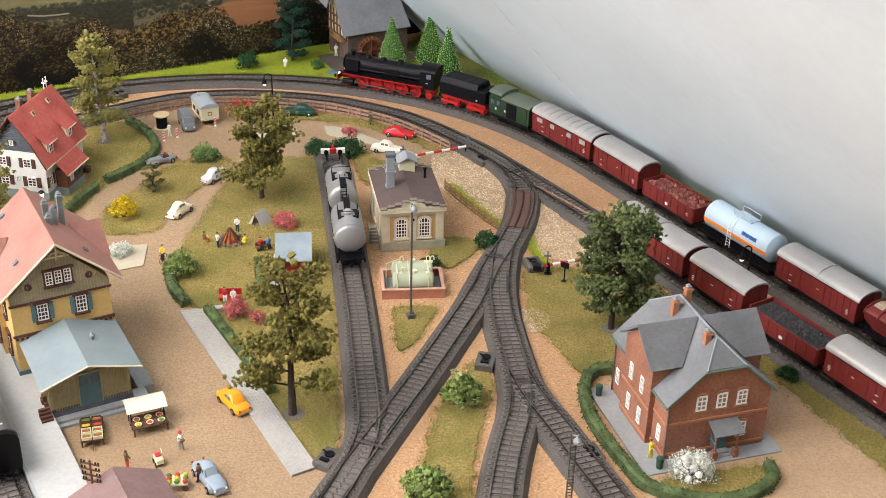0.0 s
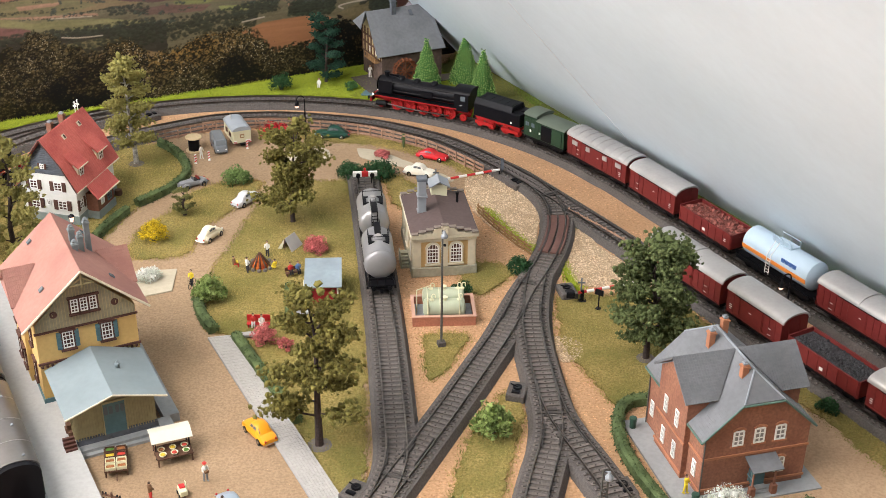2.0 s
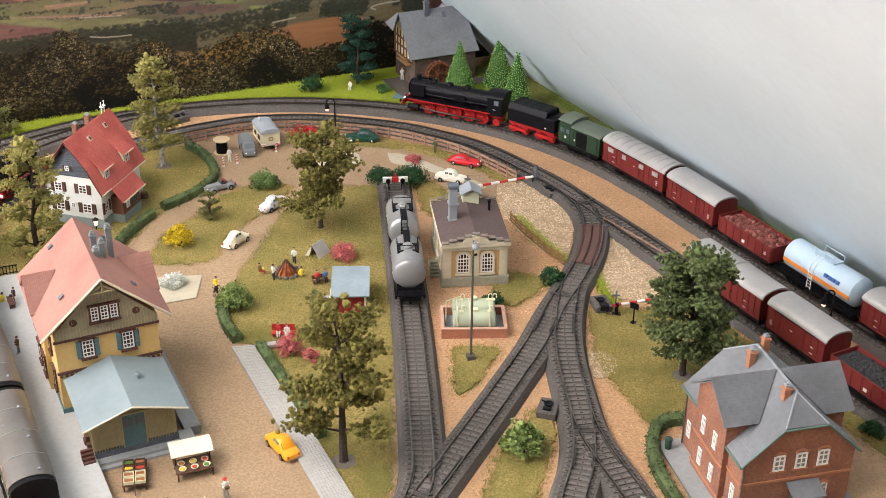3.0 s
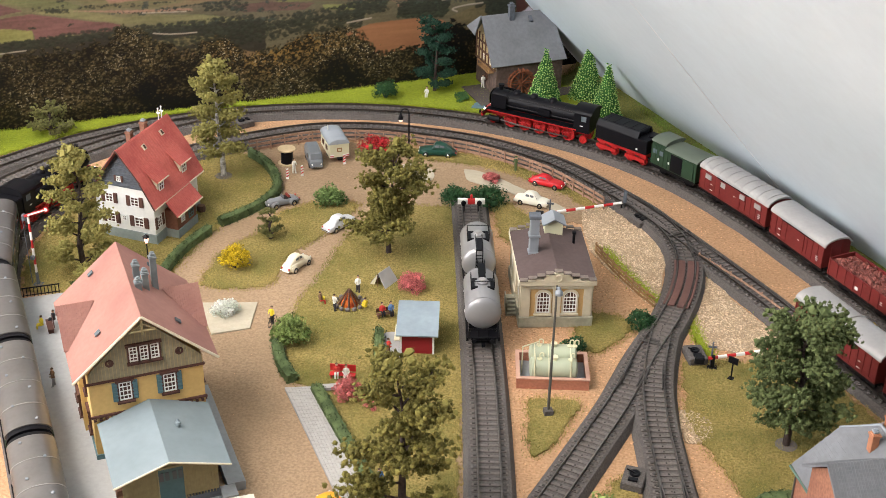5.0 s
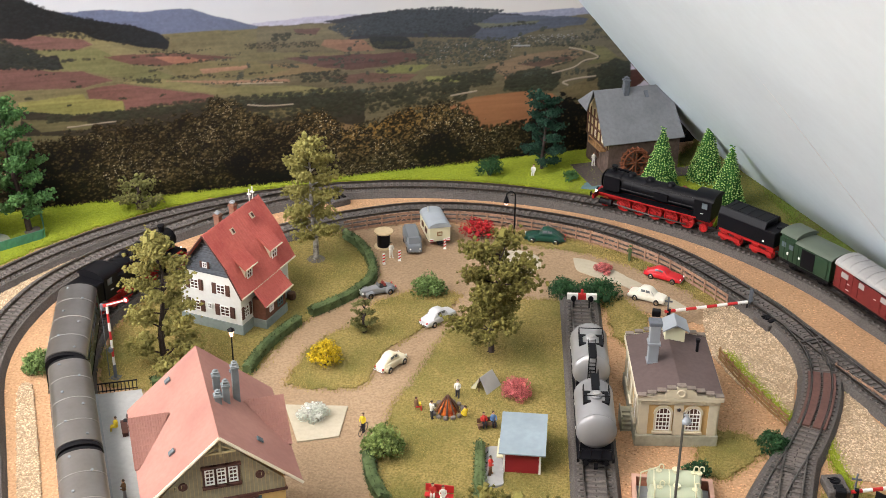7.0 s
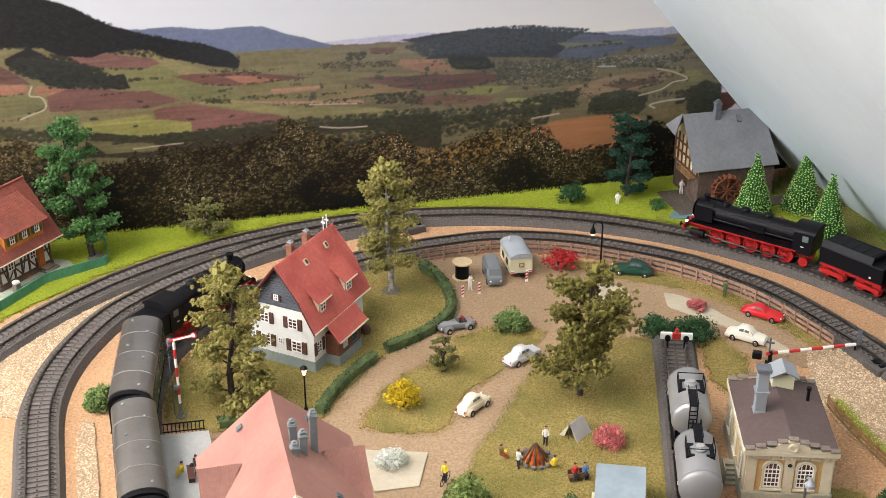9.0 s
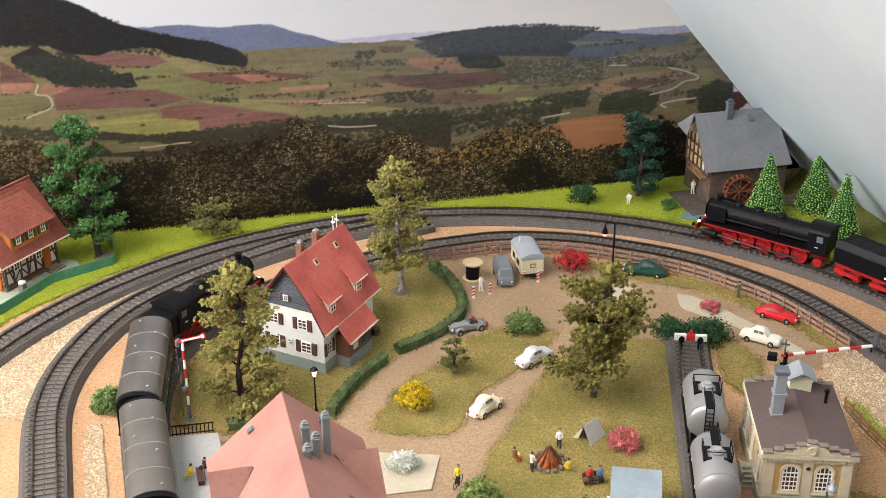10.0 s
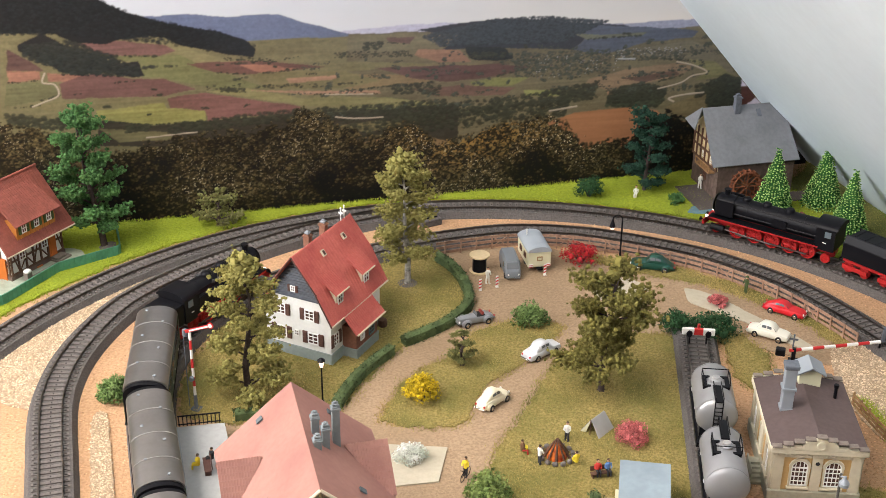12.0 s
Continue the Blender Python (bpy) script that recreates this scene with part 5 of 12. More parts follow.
fir("tall bright green fir with pale tips", -0.018, 1.668, 0.070, 0.0195, 2)
fir("bright green fir with pale tips", 0.009, 1.596, 0.074, 0.0195, 3)
hedge("clipped green hedge curving round the lawn", [(-0.367, 1.424), (-0.345, 1.405), (-0.325, 1.375), (-0.314, 1.343), (-0.321, 1.309), (-0.335, 1.283), (-0.349, 1.262)], 0.008, 0.010, 1)
hedge("clipped green hedge beside the lane", [(-0.354, 1.246), (-0.362, 1.22), (-0.367, 1.19), (-0.368, 1.152)], 0.008, 0.010, 2)
hedge("clipped green hedge at the edge of the green", [(-0.234, 1.067), (-0.222, 1.04), (-0.205, 1.016)], 0.009, 0.009, 3)
hedge("clipped green hedge along the plank path", [(-0.185, 1.010), (-0.154, 0.961), (-0.127, 0.919), (-0.108, 0.888)], 0.009, 0.009, 4)
hedge("green hedge round the brick house", [(0.182, 0.946), (0.160, 0.938), (0.151, 0.915), (0.152, 0.885), (0.160, 0.855), (0.175, 0.820), (0.190, 0.792), (0.212, 0.780), (0.24, 0.776), (0.268, 0.785), (0.287, 0.805), (0.287, 0.824)], 0.009, 0.009, 5)
hedge("leafy green strip at the foot of the white wall", [tuple((N * 0.951 + U * q)[:2]) for q in (-0.875, -0.75, -0.6, -0.45, -0.3)], 0.018, 0.008, 6, leaves("strip_foliage", (0.13, 0.30, 0.06), (0.05, 0.14, 0.03)))
hedge("short green hedge beside the red hut", [(-0.153, 1.099), (-0.1455, 1.062), (-0.138, 1.024)], 0.008, 0.010, 7)
hedge("short green hedge at the platform end", [(-0.437, 1.118), (-0.405, 1.135)], 0.009, 0.009, 8)

# ---------------------------------------------------------------- buildings
plaster = mat("white_plaster", (0.72, 0.72, 0.68), 0.85, grain=0.06, scale=300, big=0.12, bigscale=30)
slate = mat("blue_grey_slate", (0.13, 0.145, 0.17), 0.7, grain=0.2, scale=300, big=0.2, bigscale=60)
plinth_mat = mat("grey_green_plinth", (0.27, 0.32, 0.31), 0.85, grain=0.1, scale=300, big=0.15, bigscale=40)
red_tile = mat("red_roof_tile", (0.56, 0.15, 0.125), 0.6, grain=0.12, scale=260, big=0.25, bigscale=30, tint=(0.33, 0.05, 0.045))
pink_tile = mat("faded_pink_roof", (0.335, 0.172, 0.138), 0.65, grain=0.1, scale=260, big=0.3, bigscale=26, tint=(0.24, 0.108, 0.092))
rust_tile = mat("rust_roof_tile", (0.27, 0.082, 0.06), 0.7, grain=0.2, scale=260, big=0.25, bigscale=30)
grey_roof = mat("slate_grey_roof", (0.19, 0.20, 0.215), 0.6, grain=0.12, scale=260, big=0.25, bigscale=30)
blue_roof = mat("blue_grey_sheet_roof", (0.20, 0.245, 0.265), 0.55, grain=0.08, scale=200, big=0.3, bigscale=24, tint=(0.15, 0.185, 0.20))
brown_roof = mat("brown_felt_roof", (0.115, 0.082, 0.078), 0.75, grain=0.12, scale=300, big=0.2, bigscale=30)
brick_mat = mat("red_brick_wall", (0.345, 0.160, 0.10), 0.8, grain=0.32, scale=420, big=0.35, bigscale=45, tint=(0.23, 0.10, 0.066))
brick_pale = mat("pale_brick_course", (0.46, 0.20, 0.11), 0.8, grain=0.1, scale=400, big=0.15, bigscale=60)
yellow_wall = mat("yellow_plaster", (0.62, 0.42, 0.16), 0.8, grain=0.08, scale=300, big=0.15, bigscale=30)
board_mat = mat("olive_boarding", (0.33, 0.295, 0.20), 0.8, grain=0.15, scale=300, big=0.2, bigscale=50)
board_tan = mat("tan_boarding", (0.42, 0.36, 0.20), 0.8, grain=0.12, scale=300, big=0.15, bigscale=50)
teal = mat("teal_paint", (0.10, 0.19, 0.215), 0.6, grain=0.1, scale=300, big=0.15, bigscale=80)
brown_paint = mat("brown_paint", (0.10, 0.045, 0.035), 0.6, grain=0.15, scale=300, big=0.15, bigscale=80)
shutter_mat = mat("brown_shutter", (0.115, 0.055, 0.04), 0.65, grain=0.15, scale=300, big=0.15, bigscale=80)
cream_trim = mat("cream_trim", (0.62, 0.56, 0.42), 0.7, grain=0.06, scale=300, big=0.12, bigscale=60)
ochre = mat("ochre_panel", (0.56, 0.37, 0.16), 0.8, grain=0.08, scale=300, big=0.12, bigscale=40)
stone_grey = mat("grey_green_stone", (0.40, 0.39, 0.30), 0.85, grain=0.15, scale=300, big=0.2, bigscale=60)
pot_mat = mat("grey_chimney_pot", (0.20, 0.225, 0.235), 0.6, grain=0.1, scale=300, big=0.2, bigscale=80)
zinc = mat("zinc_sheet", (0.30, 0.33, 0.36), 0.5, 0.2, big=0.2, bigscale=40)
rubble = mat("brown_rubble", (0.15, 0.105, 0.085), 0.9, grain=0.35, scale=220, big=0.3, bigscale=80)


def lattice(s, xs, zs, y0, y1):
    """One frame with its bars: columns and rows of bars and openings by turns, in one connected piece."""
    nx, nz = len(xs), len(zs)
    at_ = lambda i, k, d: (d * nz + k) * nx + i
    solid = lambda i, k: 0 <= i < nx - 1 and 0 <= k < nz - 1 and (i % 2 == 0 or k % 2 == 0)
    faces = []
    for i in range(nx - 1):
        for k in range(nz - 1):
            if solid(i, k):
                faces += [(at_(i, k, 0), at_(i + 1, k, 0), at_(i + 1, k + 1, 0), at_(i, k + 1, 0)), (at_(i, k, 1), at_(i, k + 1, 1), at_(i + 1, k + 1, 1), at_(i + 1, k, 1))]
                for di, dk, a, c in ((-1, 0, (0, 0), (0, 1)), (1, 0, (1, 1), (1, 0)), (0, -1, (1, 0), (0, 0)), (0, 1, (0, 1), (1, 1))):
                    if not solid(i + di, k + dk):
                        faces.append((at_(i + a[0], k + a[1], 0), at_(i + c[0], k + c[1], 0), at_(i + c[0], k + c[1], 1), at_(i + a[0], k + a[1], 1)))
    s.add([(x, y, z) for y in (y0, y1) for z in zs for x in xs], faces)


def window(root, F, x, z, w, h, cols=2, rows=3, frame_mat=white, pane=pane_dark, shutter=None, surround=None, arch=False, b=0.0009):
    """A window on the wall frame F, whose y points into the wall: frame with bars, pane, and shutters or a surround."""
    s = Shape()
    s.at = F

    def cuts(lo, hi, n, t):
        out = [lo, lo + b]
        for k in range(1, n):
            q = lo + (hi - lo) * k / n
            out += [q - t, q + t]
        return out + [hi - b, hi]
    lattice(s, cuts(x - w / 2, x + w / 2, cols, b * 0.3), cuts(z, z + h, rows, b * 0.28), -0.0009, 0.0006)
    if arch:
        n = 10
        ring = [(x + w / 2 * math.cos(math.pi * k / n), z + h + w / 2 * math.sin(math.pi * k / n)) for k in range(n + 1)]
        ins = [(x + (w / 2 - b) * math.cos(math.pi * k / n), z + h + (w / 2 - b) * math.sin(math.pi * k / n)) for k in range(n + 1)]
        head = Shape()
        head.at = F
        head.loft([[(p[0], y, p[1]) for p, y in ((ring[k], -0.0009), (ring[k], 0.0006), (ins[k], 0.0006), (ins[k], -0.0009))] for k in range(n + 1)])
    win = part("window", s, frame_mat, root)
    if arch:
        part("window_head", head, frame_mat, win)
        for q in (-0.25, 0.0, 0.25):
            bar = Shape()
            bar.at = F
            bar.box(x + w * q - b * 0.3, x + w * q + b * 0.3, -0.0007, 0.0004, z + h, z + h + math.sqrt(max(0, (w / 2 - b) ** 2 - (w * q) ** 2)))
            part("glazing_bar", bar, frame_mat, win)
    s = Shape()
    s.at = F
    top = [(x + w / 2 * 0.97 * math.cos(math.pi * k / 8), -0.0003, z + h + w / 2 * 0.97 * math.sin(math.pi * k / 8)) for k in range(9)] if arch else [(x + w / 2 - b / 2, -0.0003, z + h - b / 2), (x - w / 2 + b / 2, -0.0003, z + h - b / 2)]
    s.plate([(x - w / 2 + b / 2, -0.0003, z + b / 2), (x + w / 2 - b / 2, -0.0003, z + b / 2)] + top, 0.0002)
    part("pane", s, pane, win, "dark window pane")
    if shutter:
        for q in (x - w / 2 - w * 0.27, x + w / 2 + w * 0.27):
            s = Shape()
            s.at = F
            s.cbox(q - w * 0.24, q + w * 0.24, -0.0011, 0.0003, z - 0.0004, z + h + 0.0004, 0.0003)
            for k in range(5):
                zz = z + h * (k + 0.5) / 5
                s.box(q - w * 0.18, q + w * 0.18, -0.0015, -0.0010, zz - h * 0.05, zz + h * 0.05)
            part("shutter", s, shutter, win, "louvred shutter")
    if surround:
        s = Shape()
        s.at = F
        s.box(x - w / 2 - 0.0012, x - w / 2, -0.0014, 0.0005, z - 0.001, z + h + 0.0008)
        s.box(x + w / 2, x + w / 2 + 0.0012, -0.0014, 0.0005, z - 0.001, z + h + 0.0008)
        s.box(x - w / 2 - 0.0020, x + w / 2 + 0.0020, -0.0024, 0.0005, z - 0.0022, z - 0.0008)
        if arch:
            n = 10
            for k in range(n):
                a0, a1 = math.pi * k / n, math.pi * (k + 1) / n
                p = [(x + r * math.cos(a), z + h + r * math.sin(a)) for a in (a0, a1) for r in (w / 2, w / 2 + 0.0018)]
                s.add([(c[0], y, c[1]) for y in (-0.0016, 0.0004) for c in p], [(0, 1, 3, 2), (4, 6, 7, 5), (1, 5, 7, 3), (0, 2, 6, 4)])
        else:
            s.box(x - w / 2 - 0.0022, x + w / 2 + 0.0022, -0.0022, 0.0005, z + h + 0.0008, z + h + 0.0024)
        part("window_surround", s, surround, win)
    return win


def ribs(root, name, a, b, c, d, n, material, r=0.00045, across=0):
    """Raised seams on a roof plane from the eave a-b to the ridge d-c, square to the eave; across: courses of tiles."""
    s = Shape()
    a, b, c, d = (Vector(p) for p in (a, b, c, d))
    nrm = (b - a).cross(d - a).normalized()
    if abs((c - b).normalized().dot((b - a).normalized())) < abs((d - a).normalized().dot((b - a).normalized())):
        a, b, c, d = b, a, d, c
    e, up = (b - a).normalized(), d - a
    low, high = (b - a).length, (c - d).length
    for k in range(n + 1):
        x = max(low, high) * k / n
        t0, t1 = 0.0, 1.0
        if x > low:
            t0 = (x - low) / max(1e-9, high - low)
        if x > high:
            t1 = (low - x) / max(1e-9, low - high)
        if t1 - t0 > 0.02:
            s.rod(a + e * x + up * t0 + nrm * r * 0.6, a + e * x + up * t1 + nrm * r * 0.6, r, r, 5)
    for k in range(1, across):
        f = k / across
        s.rod(a + up * f + nrm * r * 0.6, a + up * f + e * (low + (high - low) * f) + nrm * r * 0.6, r * 1.25, r * 1.25, 4)
    return tagged(part(name, s, material, root), kind="stuff")


def chimney(root, x, y, z0, z1, w, body, cap, capname="chimney_cap"):
    s = Shape()
    s.cbox(x - w / 2, x + w / 2, y - w / 2, y + w / 2, z0, z1, 0.0003)
    s.box(x - w * 0.62, x + w * 0.62, y - w * 0.62, y + w * 0.62, z1 - 0.0022, z1 - 0.001)
    c = part("chimney", s, body, root)
    s = Shape()
    s.cbox(x - w * 0.34, x + w * 0.34, y - w * 0.34, y + w * 0.34, z1, z1 + 0.0012, 0.0003)
    s.cbox(x - w * 0.42, x + w * 0.42, y - w * 0.42, y + w * 0.42, z1 + 0.0012, z1 + 0.0018, 0.0003)
    s.cbox(x - w * 0.22, x + w * 0.22, y - w * 0.22, y + w * 0.22, z1 + 0.0018, z1 + 0.0030, 0.0003)
    part(capname, s, cap, c)


def wall_frames(w, l):
    """Frames of the four walls of a w by l block: front, right, back, left. x runs to the right as seen from outside, y into the wall."""
    return pose(0, 0, 0), pose(w, 0, 0, 0, 0, 90), pose(w, l, 0, 0, 0, 180), pose(0, l, 0, 0, 0, -90)


# the red-roofed house
def red_house():
    w, l = 0.066, 0.086
    root = thing("house", frame_of((-0.4564, 1.2248), (0.985, -0.17)) @ Matrix.Scale(0.95, 4), "white house with a red gambrel roof and brown shutters", "house")
    front, right, back, left = wall_frames(w, l)
    gable = [(0, 0), (w, 0), (w, 0.048), (w - 0.010, 0.070), (w / 2, 0.0985), (0.010, 0.070), (0, 0.048)]
    s = Shape()
    s.add([(x, y, z) for y in (0, l) for x, z in gable], [tuple(range(7)), tuple(range(13, 6, -1))] + [(k, 7 + k, 7 + (k + 1) % 7, (k + 1) % 7) for k in range(7)])
    part("wall", s, plaster, root)
    s = Shape().box(-0.001, w + 0.001, -0.001, l + 0.001, 0, 0.0115)
    part("plinth", s, plinth_mat, root, "grey-green plinth")
    s = Shape()
    s.plate([(0.0045, -0.0004, 0.059), (w - 0.0045, -0.0004, 0.059), (w - 0.010, -0.0004, 0.070), (w / 2, -0.0004, 0.0985), (0.010, -0.0004, 0.070)], 0.0009)
    s.at = pose(0, 0, -0.0)
    part("gable_cladding", s, slate, root, "blue-grey slate gable")
    s = Shape()
    for k in range(1, 16):
        z = 0.059 + (0.0985 - 0.059) * k / 16
        e = 0.0045 + (z - 0.059) * 0.5 if z < 0.070 else 0.010 + (z - 0.070) * (w / 2 - 0.010) / 0.0285
        s.box(e, w - e, -0.0016, -0.0003, z - 0.00022, z + 0.00022)
    tagged(part("slate_relief", s, slate, root), kind="stuff")
    o, t = 0.006, 0.0016
    for sgn in (0, 1):
        X = (lambda q: q) if sgn else (lambda q: w - q)
        low = [(X(-0.005), -o, 0.043), (X(-0.005), l + o, 0.043), (X(0.0105), l + o, 0.0715), (X(0.0105), -o, 0.0715)]
        up = [(X(0.0095), -o, 0.0708), (X(0.0095), l + o, 0.0708), (X(w / 2), l + o, 0.1015), (X(w / 2), -o, 0.1015)]
        if sgn:
            low, up = low[::-1], up[::-1]
        s = Shape().plate(low, t)
        s.plate(up, t)
        r = part("roof", s, red_tile, root, "red tiled roof slope")
        for q in (low, up):
            if sgn:
                q = [q[3], q[2], q[1], q[0]]
                ribs(r, "tile_seams", q[1], q[0], q[3], q[2], 26, red_tile, 0.0003, 7 if q[0][2] < 0.05 or q[2][2] < 0.08 else 12)
            else:
                ribs(r, "tile_seams", q[0], q[1], q[2], q[3], 26, red_tile, 0.0003, 7 if q[2][2] < 0.08 else 12)
    s = Shape()
    for a, b in (((-0.005, 0.043), (0.0105, 0.0715)), ((0.0095, 0.0708), (w / 2, 0.1015)), ((w + 0.005, 0.043), (w - 0.0105, 0.0715)), ((w - 0.0095, 0.0708), (w / 2, 0.1015))):
        s.rod((a[0], -o, a[1] - 0.001), (b[0], -o, b[1] - 0.001), 0.0009, 0.0009, 6)
    part("barge_board", s, brown_paint, root)
    for x in (-0.0054, w + 0.0054):
        part("gutter", Shape().rod((x, -o, 0.0428), (x, l + o, 0.0428), 0.0008), cream_trim, root, "cream gutter")
    for x, z, ww, hh in ((0.016, 0.0175, 0.010, 0.011), (0.048, 0.0175, 0.0105, 0.011), (0.016, 0.040, 0.009, 0.0105), (0.045, 0.040, 0.0095, 0.0105)):
        window(root, front, x, z, ww, hh, 2, 3, white, pane_dark, shutter_mat)
    window(root, front, 0.0315, 0.022, 0.005, 0.006, 2, 2)
    window(root, front @ pose(0, -0.001, 0), 0.030, 0.0655, 0.005, 0.006, 2, 2, white, pane_dark, shutter_mat)
    window(root, front, 0.030, 0.004, 0.006, 0.004, 2, 2, plinth_mat)
    window(root, right, 0.008, 0.0175, 0.008, 0.012, 2, 3, white, pane_dark, shutter_mat)
    window(root, right, 0.068, 0.0175, 0.008, 0.012, 2, 3, white, pane_dark, shutter_mat)
    s = Shape().cbox(w - 0.001, w + 0.014, 0.019, 0.056, 0, 0.031, 0.0004)
    porch = part("porch", s, mat("brown_brick", (0.20, 0.085, 0.055), 0.8, grain=0.2, scale=400, big=0.2, bigscale=60), root, "brown brick porch")
    part("porch_plinth", Shape().box(w, w + 0.015, 0.018, 0.057, 0, 0.0105), plinth_mat, porch)
    s = Shape().plate([(w + 0.019, 0.013, 0.029), (w + 0.019, 0.062, 0.029), (w - 0.006, 0.060, 0.056), (w - 0.006, 0.015, 0.056)], 0.0016)
    pr_ = part("porch_roof", s, red_tile, porch, "red tiled porch roof")
    ribs(porch, "tile_seams", (w + 0.019, 0.013, 0.0298), (w + 0.019, 0.062, 0.0298), (w - 0.006, 0.060, 0.0568), (w - 0.006, 0.015, 0.0568), 18, red_tile, 0.0003, 7)
    part("gutter", Shape().rod((w + 0.0194, 0.013, 0.0288), (w + 0.0194, 0.062, 0.0288), 0.0008), cream_trim, porch, "cream gutter")
    pf = right @ pose(0.019, -0.014, 0)
    window(root, pf, 0.010, 0.016, 0.007, 0.009, 3, 3, white)
    window(root, pf, 0.026, 0.014, 0.009, 0.012, 2, 3, teal)
    for y in (0.019, 0.064):
        s = Shape().box(w - 0.018, w - 0.0015, y - 0.0065, y + 0.0065, 0.050, 0.0665)
        d = part("dormer", s, cream_trim, root, "dormer with a small window")
        s = Shape().plate([(w + 0.002, y - 0.010, 0.0655), (w + 0.002, y + 0.010, 0.0655), (w - 0.022, y + 0.010, 0.0835), (w - 0.022, y - 0.010, 0.0835)], 0.0014)
        part("dormer_roof", s, red_tile, d, "red dormer roof")
        ribs(d, "tile_seams", (w + 0.002, y - 0.010, 0.0662), (w + 0.002, y + 0.010, 0.0662), (w - 0.022, y + 0.010, 0.0842), (w - 0.022, y - 0.010, 0.0842), 8, red_tile, 0.0003, 7)
        part("gutter", Shape().rod((w + 0.0024, y - 0.010, 0.0653), (w + 0.0024, y + 0.010, 0.0653), 0.0007), cream_trim, d, "cream gutter")
        window(root, right @ pose(y, 0.0015, 0), 0, 0.0535, 0.0085, 0.010, 2, 2, white)
    for y, z in ((0.030, 0.0865), (0.064, 0.0885)):
        s = Shape()
        s.at = pose(w / 2 + 0.010, y, z + 0.0055, 0, math.degrees(math.atan2(0.031, 0.0235)), 0)
        s.box(-0.003, 0.003, -0.0022, 0.0022, -0.0014, 0.0002)
        light = part("roof_light", s, cream_trim, root, "small roof light")
        g = Shape()
        g.at = s.at
        g.box(-0.0021, 0.0021, -0.0013, 0.0013, 0.0001, 0.0004)
        part("pane", g, pane_dark, light, "dark roof-light pane")
    for y in (0.030, 0.056):
        chimney(root, w / 2 - 0.006, y, 0.088, 0.1065, 0.0058, mat("brown_chimney_brick", (0.26, 0.13, 0.085), 0.8, grain=0.2, scale=400, big=0.2, bigscale=60), zinc)
    s = Shape()
    for y in (0.076, 0.082):
        s.rod((w / 2, y, 0.100), (w / 2, y, 0.113), 0.0005)
        s.box(w / 2 - 0.002, w / 2 + 0.002, y - 0.0004, y + 0.0004, 0.108, 0.1095)
        s.ball((w / 2, y, 0.1135), 0.0009)
    part("finial", s, white, root)
    s = Shape().lathe((w + 0.006, 0.080, 0), (0, 0, 1), [(0, 0.004), (0.004, 0.0046), (0.008, 0.004), (0.0085, 0.001)], 10)
    tagged(part("rain_barrel", s, timber), "brown wooden rain barrel against the house wall", "barrel").matrix_world = root.matrix_world


red_house()


